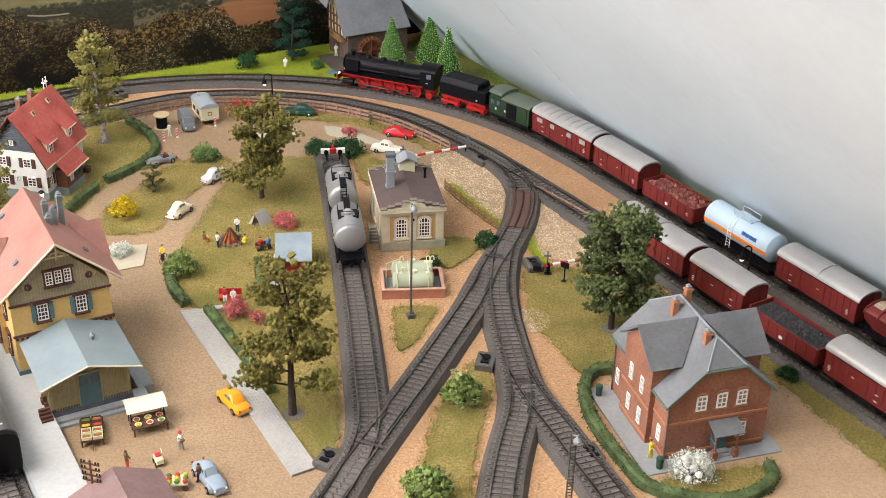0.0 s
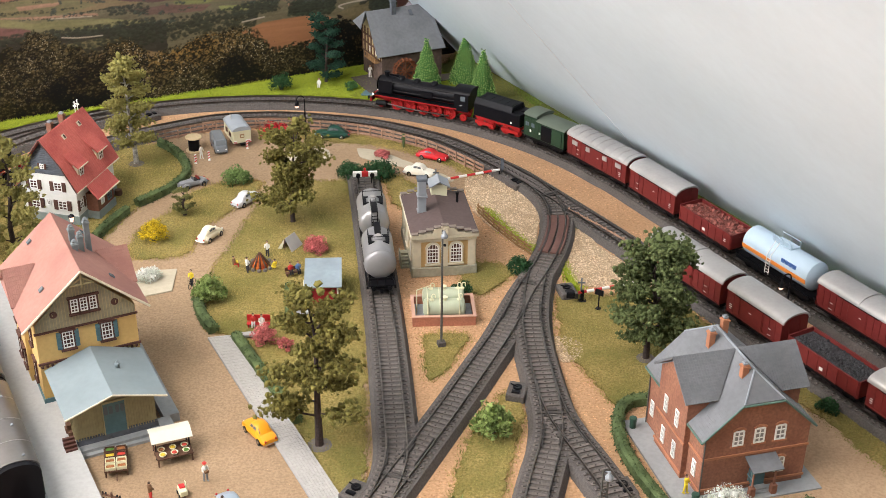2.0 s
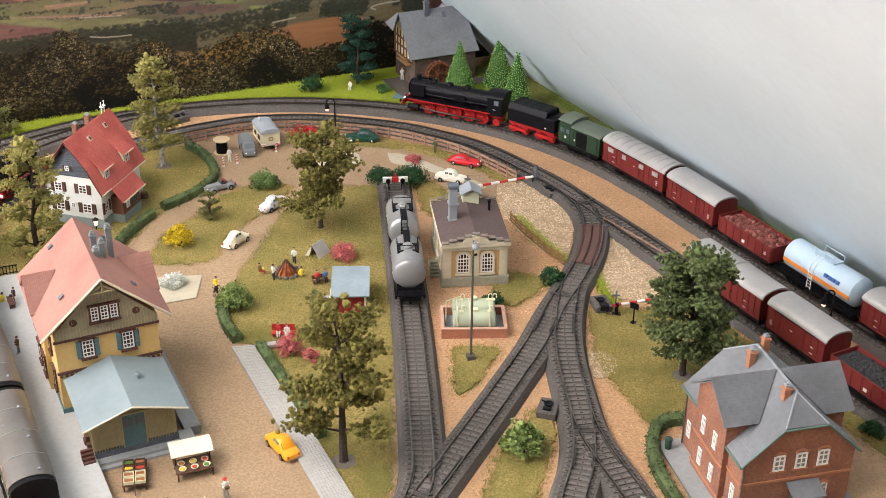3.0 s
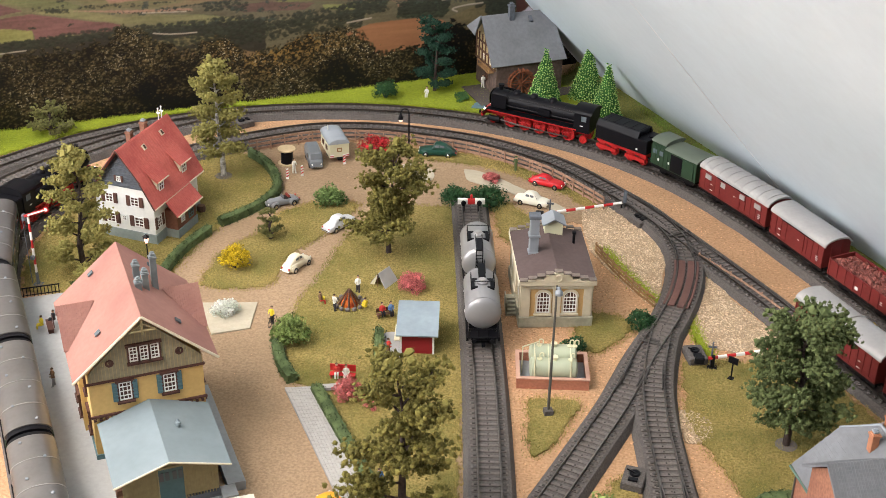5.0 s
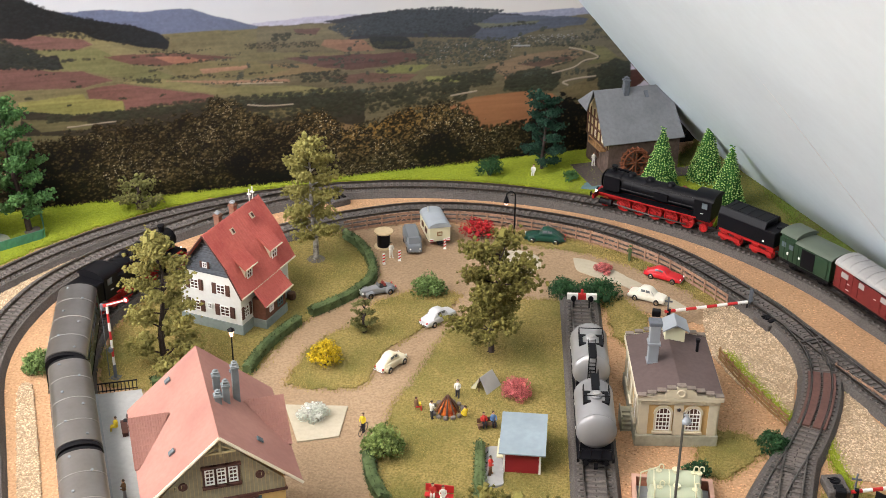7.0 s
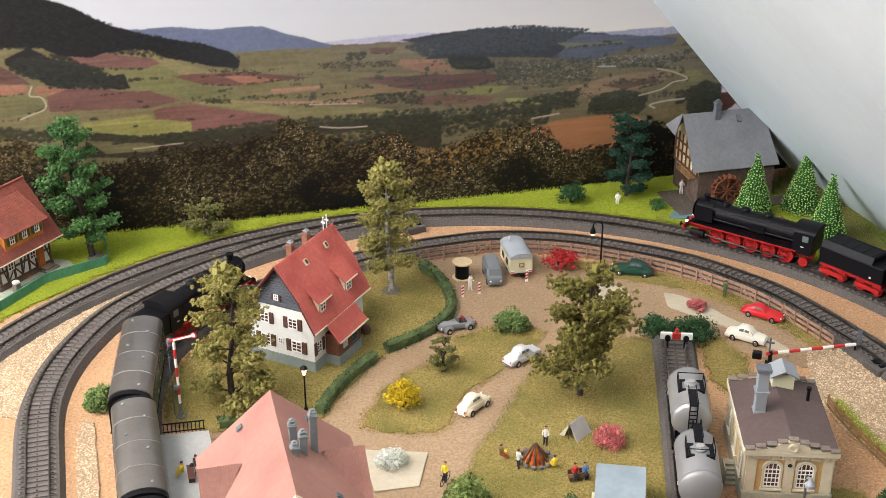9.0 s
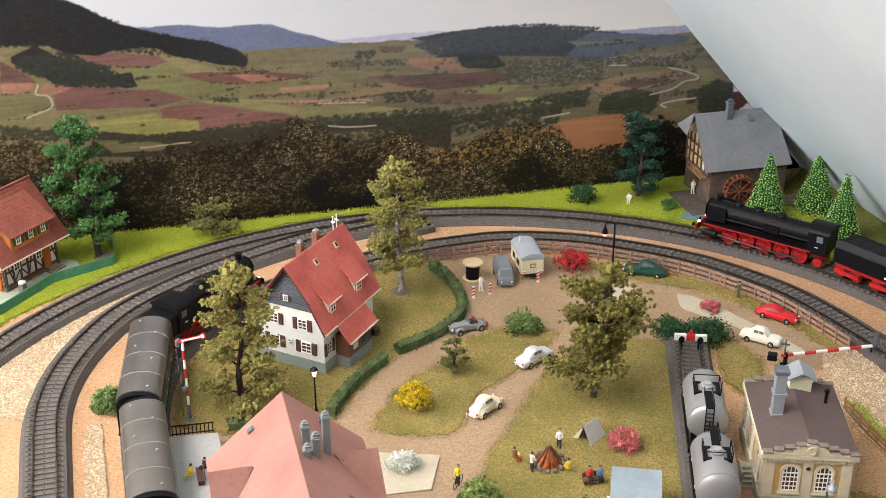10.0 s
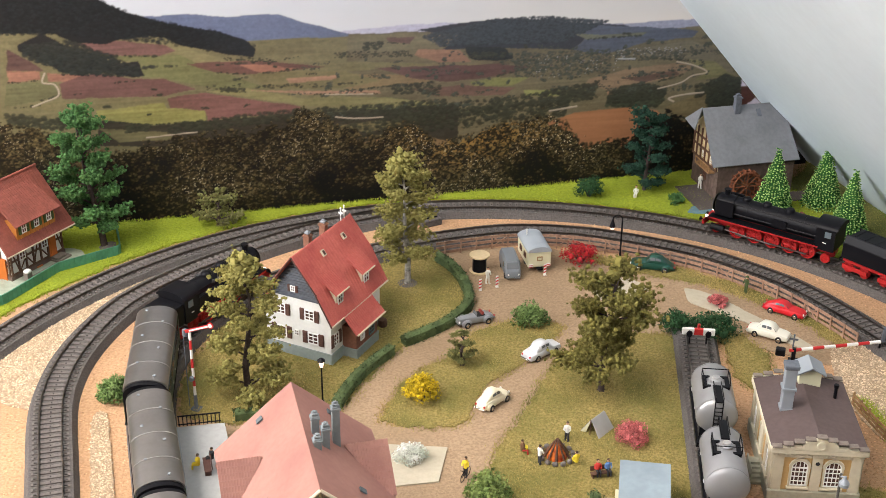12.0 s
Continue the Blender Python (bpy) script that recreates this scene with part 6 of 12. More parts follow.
def station():
    w, l, base = 0.0802, 0.098, 0.010
    root = thing("station_building", frame_of((-0.3131, 0.8842), (0.8572, 0.5150)), "yellow station building with a faded pink tiled roof", "station")
    front, right, back, left = wall_frames(w, l)
    eave, peak = 0.085, 0.123
    s = Shape()
    g2 = [(0, base), (w, base), (w, eave - 0.001), (w / 2, peak), (0, eave - 0.001)]
    s.add([(x, y, z) for y in (0, l) for x, z in g2], [tuple(range(5)), tuple(range(9, 4, -1))] + [(k, 5 + k, 5 + (k + 1) % 5, (k + 1) % 5) for k in range(5)])
    part("wall", s, yellow_wall, root)
    part("plinth", Shape().box(-0.001, w + 0.001, -0.001, l + 0.001, 0, 0.016), teal, root, "blue-grey plinth")
    s = Shape()
    s.plate([(0.0005, -0.0006, 0.0778), (w - 0.0005, -0.0006, 0.0778), (w - 0.0005, -0.0006, 0.085), (w / 2, -0.0006, 0.1228), (0.0005, -0.0006, 0.085)], 0.0009)
    gb = part("gable_boarding", s, board_mat, root, "olive-brown board-clad gable")
    s = Shape()
    for k in range(1, 32):
        x = w * k / 32
        s.box(x - 0.0002, x + 0.0002, -0.0010, -0.0004, 0.0783, 0.0857 + (peak - eave) * (1 - abs(x - w / 2) / (w / 2)))
    tagged(part("board_joints", s, board_tan, gb), kind="stuff")
    s = Shape()
    for z in (0.0763, 0.048):
        s.box(-0.0012, w + 0.0012, -0.0014, 0.0, z, z + 0.0018)
    for k in range(20):
        s.box(w * k / 20 + 0.0006, w * k / 20 + 0.0026, -0.0018, -0.0002, 0.0455, 0.047)
    part("timber_course", s, brown_paint, root, "brown timber course")
    ov, xo = 0.0073, 0.0105
    k = (0.129 - 0.085) / (w / 2 + xo)
    L = [(-xo, -ov, 0.085), (w / 2, -ov, 0.129), (w / 2, l + ov, 0.129), (-xo, l + ov, 0.085)]
    R = [(w + xo, l + ov, 0.085), (w / 2, l + ov, 0.129), (w / 2, -ov, 0.129), (w + xo, -ov, 0.085)]
    for q in (L, R):
        r = part("roof", Shape().plate(q, 0.0018), pink_tile, root, "faded pink roof slope")
    s = Shape()
    for x0 in (-xo, w + xo):
        s.rod((x0, -ov, 0.0842), (w / 2, -ov, 0.1282), 0.0010, 0.0010, 6)
    part("barge_board", s, cream_trim, root, "cream barge board")
    s = Shape()
    s.rod((w / 2 - 0.0095, -0.0055, 0.1160), (w / 2 + 0.0095, -0.0055, 0.1160), 0.0008)
    s.rod((w / 2, -0.0055, 0.1135), (w / 2, -0.0055, 0.1265), 0.0009)
    for sg in (-1, 1):
        s.rod((w / 2 + sg * 0.0090, -0.0055, 0.1165), (w / 2, -0.0055, 0.1215), 0.0006)
        part("bracket", Shape().rod((w / 2 + sg * 0.0290, 0.0, 0.0900), (w / 2 + sg * 0.0290, -0.0060, 0.0965), 0.0006), board_tan, root, "small timber bracket")
    part("gable_truss", s, board_tan, root, "carved timber truss under the gable")
    # cross gables on both sides
    yc, hz, half = 0.059, 0.1077, 0.027
    for sgn in (-1, 1):
        X = (lambda q: q) if sgn < 0 else (lambda q: w - q)
        s = Shape()
        s.add([(X(-0.004), yc - 0.022, base), (X(-0.004), yc + 0.022, base), (X(-0.004), yc + 0.022, 0.086), (X(-0.004), yc, 0.1065), (X(-0.004), yc - 0.022, 0.086),
               (X(0.03), yc - 0.022, base), (X(0.03), yc + 0.022, base), (X(0.03), yc + 0.022, 0.086), (X(0.03), yc, 0.1065), (X(0.03), yc - 0.022, 0.086)],
              [(0, 1, 2, 3, 4), (9, 8, 7, 6, 5), (0, 5, 6, 1), (1, 6, 7, 2), (2, 7, 8, 3), (3, 8, 9, 4), (4, 9, 5, 0)])
        bay = part("bay", s, yellow_wall, root)
        inx = (hz - 0.085) / k - xo
        for side in (-1, 1):
            e0, e1 = (X(-0.011), yc + side * half, 0.0857), (X(-0.011), yc, hz)
            r1, r0 = (X(inx), yc, hz), (X((0.0857 - 0.085) / k - xo + 0.004), yc + side * half, 0.0857)
            q = [e0, e1, r1, r0]
            if (Vector(e1) - Vector(e0)).cross(Vector(r0) - Vector(e0)).z < 0:
                q = q[::-1]
            p = part("bay_roof", Shape().plate([Vector(c) + Vector((0, 0, 0.0012)) for c in q], 0.0016), pink_tile, bay, "pink tiled cross gable")
            e = [Vector(c) + Vector((0, 0, 0.0013)) for c in (e0, r0, r1, e1)]
            if (e[1] - e[0]).cross(e[3] - e[0]).z < 0:
                e = [e[1], e[0], e[3], e[2]]
            ribs(bay, "tile_ribs", *e, 16, pink_tile, 0.0003, 9)
        fr = (left if sgn < 0 else right) @ pose(l - yc if sgn < 0 else yc, -0.004, 0)
        for x in (-0.010, 0.010):
            window(root, fr, x, 0.056, 0.008, 0.013, 2, 3, white, pane_dark, None, brown_paint)
            window(root, fr, x, 0.022, 0.009, 0.017, 2, 3, white, pane_dark, None, brown_paint)
        for x in (-0.045, -0.033, 0.034):
            window(root, fr @ pose(0, 0.004, 0), x, 0.056, 0.007, 0.013, 2, 3, white, pane_dark, None, brown_paint)
            window(root, fr @ pose(0, 0.004, 0), x, 0.022, 0.008, 0.017, 2, 3, white, pane_dark, None, brown_paint)
    for x, y in ((0.010, 0.016), (0.016, 0.092), (w - 0.010, 0.014), (w - 0.016, 0.090)):
        x1 = x + (0.0035 if x < w / 2 else -0.0035)
        zz = [0.085 + k * (min(c, w - c) + xo) + 0.0022 for c in (x, x1)]
        q = [(x, y, zz[0]), (x1, y, zz[1]), (x1, y + 0.004, zz[1]), (x, y + 0.004, zz[0])]
        part("roof_light", Shape().plate(q if (Vector(q[1]) - Vector(q[0])).cross(Vector(q[2]) - Vector(q[0])).z > 0 else q[::-1], 0.0010), glass, root, "small roof light")
    for x, y, z1 in ((0.046, 0.040, 0.1300), (0.052, 0.047, 0.1325), (0.047, 0.054, 0.1365), (0.060, 0.058, 0.1385)):
        chimney(root, x, y, 0.096, z1, 0.0046, pot_mat, pot_mat)
    for x in (0.0327, 0.0401, 0.0475):
        window(root, front @ pose(0, -0.0008, 0), x, 0.0900, 0.0060, 0.0120, 2, 4, white, pane_dark, None, brown_paint)
    for x in (0.0245, 0.0557):
        window(root, front, x, 0.0590, 0.0088, 0.0150, 3, 4, white, pane_dark, teal, brown_paint)
    for x in (0.0159, 0.0643):
        s = Shape().lathe((x, 0.0002, 0.0917), (0, -1, 0), [(0, 0.0030), (0.0016, 0.0030), (0.0017, 0.0022), (0.0010, 0.0012)], 14)
        part("round_vent", s, brown_paint, root)
    # goods annex
    a0, a1, yd = 0.0100, 0.0742, -0.0605
    s = Shape()
    s.add([(x, y, z) for y in (yd, -0.0005) for x, z in ((a0, 0.012), (a1, 0.012), (a1, 0.0425), ((a0 + a1) / 2, 0.0530), (a0, 0.0425))],
          [tuple(range(5)), tuple(range(9, 4, -1))] + [(q, 5 + q, 5 + (q + 1) % 5, (q + 1) % 5) for q in range(5)])
    an = part("annex", s, board_tan, root, "tan board-clad goods annex")
    part("annex_plinth", Shape().box(a0 - 0.001, a1 + 0.001, yd - 0.001, 0, 0, 0.0105), slate, an, "dark blue-grey plinth")
    s = Shape()
    for q in range(1, 30):
        x = a0 + (a1 - a0) * q / 30
        if not 0.032 < x < 0.052:
            s.box(x - 0.0003, x + 0.0003, yd - 0.0007, yd + 0.0002, 0.0105, 0.0418 + 0.0100 * (1 - abs(x - (a0 + a1) / 2) / ((a1 - a0) / 2)))
    for q in range(1, 24):
        y = yd - yd * q / 24
        for x in (a0, a1):
            s.box(x - 0.0006, x + 0.0006, y - 0.0003, y + 0.0003, 0.0105, 0.0420)
    tagged(part("board_covering", s, board_tan, an), kind="stuff")
    mx, fy = 0.0400, yd - 0.0155
    for q in ([(a0 - 0.0078, fy, 0.0432), (mx, fy, 0.0556), (mx, -0.001, 0.0562), (a0 - 0.0078, -0.001, 0.0432)], [(a1 + 0.0072, -0.001, 0.0432), (mx, -0.001, 0.0562), (mx, fy, 0.0556), (a1 + 0.0072, fy, 0.0432)]):
        if (Vector(q[1]) - Vector(q[0])).cross(Vector(q[3]) - Vector(q[0])).z < 0:
            q = q[::-1]
        part("annex_roof", Shape().plate(q, 0.0015), blue_roof, an, "blue-grey sheet roof")
    s = Shape()
    s.rod((a0 - 0.0078, fy, 0.0424), (mx, fy, 0.0548), 0.0008)
    s.rod((a1 + 0.0072, fy, 0.0424), (mx, fy, 0.0548), 0.0008)
    part("barge_board", s, cream_trim, an)
    s = Shape().lathe((mx + 0.014, -0.034, 0.046), (0, 0, 1), [(0, 0.0016), (0.008, 0.0016), (0.0082, 0.0024), (0.0095, 0.0022), (0.0100, 0.0012), (0.0120, 0.0006)], 10)
    part("vent_pipe", s, blue_roof, an)
    s = Shape()
    s.box(0.0335, 0.0505, yd - 0.0012, yd + 0.0004, 0.0105, 0.0390)
    dr = part("door", s, teal, an, "teal double door")
    s = Shape()
    for x in (0.0355, 0.0395, 0.0445, 0.0485):
        s.box(x - 0.0014, x + 0.0014, yd - 0.0016, yd - 0.0009, 0.029, 0.036)
    part("door_pane", s, glass, dr)
    s = Shape()
    for x0, x1, z0, z1 in ((0.0325, 0.0335, 0.0105, 0.0405), (0.0505, 0.0515, 0.0105, 0.0405), (0.0335, 0.0505, 0.0390, 0.0405)):
        s.box(x0, x1, yd - 0.0018, yd + 0.0002, z0, z1)
    part("door_frame", s, board_tan, dr)
    fr = root.matrix_world
    # platform, apron and steps
    s = Shape()
    s.at = fr
    s.box(0.001 + w, w + 0.014, -0.055, 0.07, 0, 0.0085)
    s.box(a1 + 0.001, a1 + 0.012, -0.068, -0.055, 0, 0.0083)
    s.box(a0 - 0.001, a1 + 0.001, yd - 0.008, yd - 0.001, 0, 0.0055)
    s.box(a0 - 0.001, a1 + 0.001, yd - 0.012, yd - 0.008, 0, 0.003)
    tagged(part("pavement", s, apron), "grey paved loading apron with low steps", "pavement", kind="structure")


station()
s = Shape()
e = Vector((0.848, 0.53, 0))
p0, p1 = Vector((-0.4665, 1.080, 0)), Vector((-0.435, 1.0965, 0))
q0, q1 = p0 + D * 0.47, p1 + D * 0.47
s.plate([(v.x, v.y, 0.012) for v in (p0, q0, q1, p1)], 0.0125)
tagged(part("platform", s, concrete), "long pale concrete station platform", "platform", kind="structure")
s = Shape()
swept(s, [p0 + D * (0.47 * k / 8) for k in range(9)], [(-0.0008, 0.0), (-0.0008, 0.0128), (0.0012, 0.0128), (0.0012, 0.0)])
tagged(part("platform_edge", s, apron), "grey edge stone of the platform", "platform edge", kind="structure")
rail = thing("platform_railing", frame_of((p0.x, p0.y, 0.012), (p1 - p0)), "dark iron railing across the platform end", "railing")
s = Shape()
for k in range(11):
    s.rod((0.002 + 0.003 * k, 0.001, 0), (0.002 + 0.003 * k, 0.001, 0.0085), 0.0004)
part("balusters", s, black, rail)
s = Shape()
s.rod((0.001, 0.001, 0.0088), (0.033, 0.001, 0.0088), 0.0006)
s.rod((0.001, 0.001, 0.0015), (0.033, 0.001, 0.0015), 0.0005)
part("handrail", s, black, rail)


pane_grey = mat("grey_pane", (0.30, 0.29, 0.27), 0.2, big=0.2, bigscale=200)


def brick_house():
    w, l, ze = 0.0862, 0.0986, 0.0542
    root = thing("brick_house", frame_of((0.2060, 0.8235), (0.9445, 0.3284)), "red brick house with grey slate roofs and white windows", "house")
    front, right, back, left = wall_frames(w, l)
    zr, xo = 0.0975, 0.003
    k = (zr - ze) / (w / 2 + xo)
    zh = 0.0824
    xh = -xo + (zh - ze) / k
    s = Shape()
    g2 = [(0, 0), (w, 0), (w, 0.0555), (w - xh, zh - 0.0015), (xh, zh - 0.0015), (0, 0.0555)]
    s.add([(x, y, z) for y in (0, l) for x, z in g2], [tuple(range(6)), tuple(range(11, 5, -1))] + [(q, 6 + q, 6 + (q + 1) % 6, (q + 1) % 6) for q in range(6)])
    part("wall", s, brick_mat, root)
    hy = 0.0177
    L = [(-xo, -xo, ze), (xh, -xo, zh), (w / 2, hy, zr), (w / 2, l - hy, zr), (xh, l + xo, zh), (-xo, l + xo, ze)]
    R = [(w - x, y, z) for x, y, z in L][::-1]
    for q in (L[::-1], R[::-1]):
        if (Vector(q[1]) - Vector(q[0])).cross(Vector(q[2]) - Vector(q[0])).z < 0:
            q = q[::-1]
        part("roof", Shape().plate(q, 0.0016), grey_roof, root, "slate-grey roof slope")
    for q in ([(xh, -xo, zh), (w - xh, -xo, zh), (w / 2, hy, zr)], [(w - xh, l + xo, zh), (xh, l + xo, zh), (w / 2, l - hy, zr)]):
        h = part("roof_hip", Shape().plate(q, 0.0016), grey_roof, root)
    s = Shape()
    for x0, x1 in ((-xo, xh), (w + xo, w - xh)):
        s.rod((x0, -xo, ze - 0.0008), (x1, -xo, zh - 0.0008), 0.0008)
    s.rod((xh, -xo - 0.0006, zh - 0.0012), (w - xh, -xo - 0.0006, zh - 0.0012), 0.0009)
    s.rod((-xo - 0.0004, -xo, ze - 0.0012), (-xo - 0.0004, l + xo, ze - 0.0012), 0.0009)
    s.rod((w + xo + 0.0004, -xo, ze - 0.0012), (w + xo + 0.0004, l + xo, ze - 0.0012), 0.0009)
    gutters = s
    for X in ((lambda q: q), (lambda q: w - q)):
        s = Shape()
        for q in range(1, 26):
            z = ze + (zr - ze) * q / 26
            x = X(-xo + (z - ze) / k)
            y = -xo + max(0.0, (z - zh) / (zr - zh)) * (hy + xo)
            s.rod((x, y, z + 0.0001), (x, l - y, z + 0.0001), 0.00026, 0.00026, 4)
        tagged(part("slate_relief", s, grey_roof, root), kind="stuff")
    s = Shape().rod((w / 2, hy, zr), (w / 2, l - hy, zr), 0.0009)
    for y0, y1 in ((-xo, hy), (l + xo, l - hy)):
        for x in (xh, w - xh):
            s.rod((x, y0, zh), (w / 2, y1, zr), 0.0007)
    part("ridge_tiles", s, zinc, root, "pale grey ridge and hip tiles")
    s = gutters
    part("gutter", s, mat("green_gutter", (0.10, 0.17, 0.14), 0.55, big=0.2, bigscale=60), root, "green gutter")
    for x, y in ((0.0005, -0.001), (-0.0008, l - 0.002)):
        part("downpipe", Shape().rod((x, y, 0.0), (x, y, 0.052), 0.0006), mat("dark_pipe", (0.10, 0.09, 0.08), 0.5), root)
    yc, half, zc, zw = 0.0472, 0.0297, 0.0966, 0.0731
    for sgn, out in ((-1, 0.0045), (1, 0.0014)):
        X = (lambda q: q) if sgn < 0 else (lambda q: w - q)
        s = Shape()
        ww = 0.0245
        prof = [(yc - ww, 0), (yc + ww, 0), (yc + ww, zw + 0.0022), (yc, zc - 0.0025), (yc - ww, zw + 0.0022)]
        s.add([(X(-out), y, z) for y, z in prof] + [(X(0.025), y, z) for y, z in prof], [tuple(range(5)), tuple(range(9, 4, -1))] + [(q, 5 + q, 5 + (q + 1) % 5, (q + 1) % 5) for q in range(5)])
        wing = part("wing", s, brick_mat, root, "brick wing with its own gable")
        inx, ine = -xo + (zc - ze) / k, -xo + (zw - ze) / k
        for side in (-1, 1):
            a, b = Vector((X(-out - 0.0045), yc + side * half, zw)), Vector((X(ine), yc + side * half, zw))
            c, d = Vector((X(inx), yc, zc)), Vector((X(-out - 0.0045), yc, zc))
            q = [a, b, c, d]
            if (b - a).cross(d - a).z < 0:
                q = [b, a, d, c]
            q = [v + Vector((0, 0, 0.0012)) for v in q]
            p = part("wing_roof", Shape().plate(q, 0.0015), grey_roof, wing, "ribbed slate-grey wing roof")
            ribs(wing, "tile_ribs", q[0], q[1], q[2], q[3], 24, grey_roof, 0.00026, 15)
        fr = (left if sgn < 0 else right) @ pose(l - yc if sgn < 0 else yc, -out, 0)
        for x in (-0.010, 0.010):
            window(root, fr, x, 0.041, 0.0058, 0.0145, 2, 3, white, pane_grey, None, None, False, 0.0009)
            window(root, fr, x, 0.012, 0.0058, 0.0145, 2, 3, white, pane_grey, None, None, False, 0.0009)
        for z in (0.0335, 0.006):
            s = Shape()
            s.at = fr
            s.box(-0.025, 0.025, -0.0008, 0.0, z, z + 0.0018)
            part("brick_course", s, brick_pale, wing)
    for x in (0.010, 0.088):
        window(root, left, x, 0.014, 0.0058, 0.0140, 2, 3, white, pane_grey, None, None, False, 0.0009)

    def brick_arch(x, z, r=0.0064):
        s = Shape()
        for q in range(9):
            a0, a1 = math.pi * (0.26 + 0.48 * (q + 0.08) / 9), math.pi * (0.26 + 0.48 * (q + 0.92) / 9)
            s.add([(x + rr * math.cos(a), y, z + rr * math.sin(a)) for y in (-0.0010, 0.0004) for rr, a in ((r, a0), (r + 0.0017, a0), (r + 0.0017, a1), (r, a1))],
                  [(0, 3, 2, 1), (4, 5, 6, 7), (0, 1, 5, 4), (1, 2, 6, 5), (2, 3, 7, 6), (3, 0, 4, 7)])
        part("window_arch", s, brick_pale, root, "paler brick arch")

    for x in (0.0273, 0.0444, 0.0615):
        window(root, front, x, 0.0440, 0.0088, 0.0135, 2, 3, white, pane_grey, None, None, False, 0.0012)
        brick_arch(x, 0.0525)
    window(root, front, 0.0645, 0.0135, 0.0085, 0.0140, 2, 3, white, pane_grey, None, None, False, 0.0010)
    brick_arch(0.0645, 0.0215)
    for z in (0.0345, 0.0062):
        part("brick_course", Shape().box(-0.0008, w + 0.0008, -0.0009, 0.0, z, z + 0.0018), brick_pale, root, "paler brick string course")
        part("brick_course", Shape().box(-0.0009, 0.0, 0.0, 0.0225, z, z + 0.0018), brick_pale, root)
    for x in (0.0273, 0.0444, 0.0615):
        part("window_sill", Shape().box(x - 0.006, x + 0.006, -0.001, 0.0, 0.0425, 0.0440), brick_pale, root)
    # porch
    s = Shape()
    for x in (0.039, 0.057):
        s.cbox(x - 0.0022, x + 0.0022, -0.012, -0.0075, 0, 0.010, 0.0003)
        s.rod((x, -0.0098, 0.010), (x, -0.0098, 0.028), 0.0008)
    porch = part("porch", s, brick_mat, root, "porch on brick piers")
    part("porch_roof", Shape().plate([(0.0355, -0.015, 0.0275), (0.0605, -0.015, 0.0275), (0.0605, 0.0, 0.0325), (0.0355, 0.0, 0.0325)], 0.0012), grey_roof, porch)
    part("door", Shape().box(0.0425, 0.0535, -0.0012, 0.0005, 0.004, 0.022), teal, porch, "dark teal front door")
    s = Shape()
    for q in range(3):
        s.box(0.042, 0.054, -0.012 + 0.003 * q, -0.0009, 0.0015 * q, 0.0015 * (q + 1))
    part("steps", s, apron, porch)
    s = Shape()
    for y in (-0.0098,):
        for q in range(4):
            s.box(0.0386, 0.0394, -0.0095 + 0.0022 * q, -0.0090 + 0.0022 * q, 0.011, 0.023)
        s.box(0.0386, 0.0394, -0.0098, -0.001, 0.016, 0.0168)
    part("trellis", s, teal, porch)
    chimney(root, 0.0335, 0.070, 0.085, 0.1005, 0.0052, brick_pale, zinc)
    chimney(root, 0.052, 0.085, 0.083, 0.1005, 0.0052, brick_pale, zinc)
    chimney(root, 0.037, 0.0215, 0.083, 0.1005, 0.0052, brick_pale, zinc)
    # pavement
    s = Shape()
    s.at = root.matrix_world
    s.box(-0.020, w + 0.010, -0.014, l + 0.004, 0, 0.0022)
    tagged(part("pavement", s, apron), "grey pavement round the brick house", "pavement", kind="structure")
    for x, y in ((-0.006, -0.008), (-0.014, l - 0.006)):
        s = Shape().lathe((0, 0, 0), (0, 0, 1), [(0, 0.0026), (0.008, 0.0030), (0.0082, 0.0033), (0.0095, 0.0030), (0.010, 0.0008)], 10)
        o = tagged(part("dustbin", s, mat("dustbin_green", (0.03, 0.07, 0.05), 0.5)), "dark green dustbin on the pavement", "dustbin", "dustbins")
        o.matrix_world = root.matrix_world @ pose(x, y, 0.0022)


brick_house()


coping_grey = mat("coping_stone", (0.24, 0.20, 0.17), 0.85, grain=0.2, scale=300, big=0.2, bigscale=60)


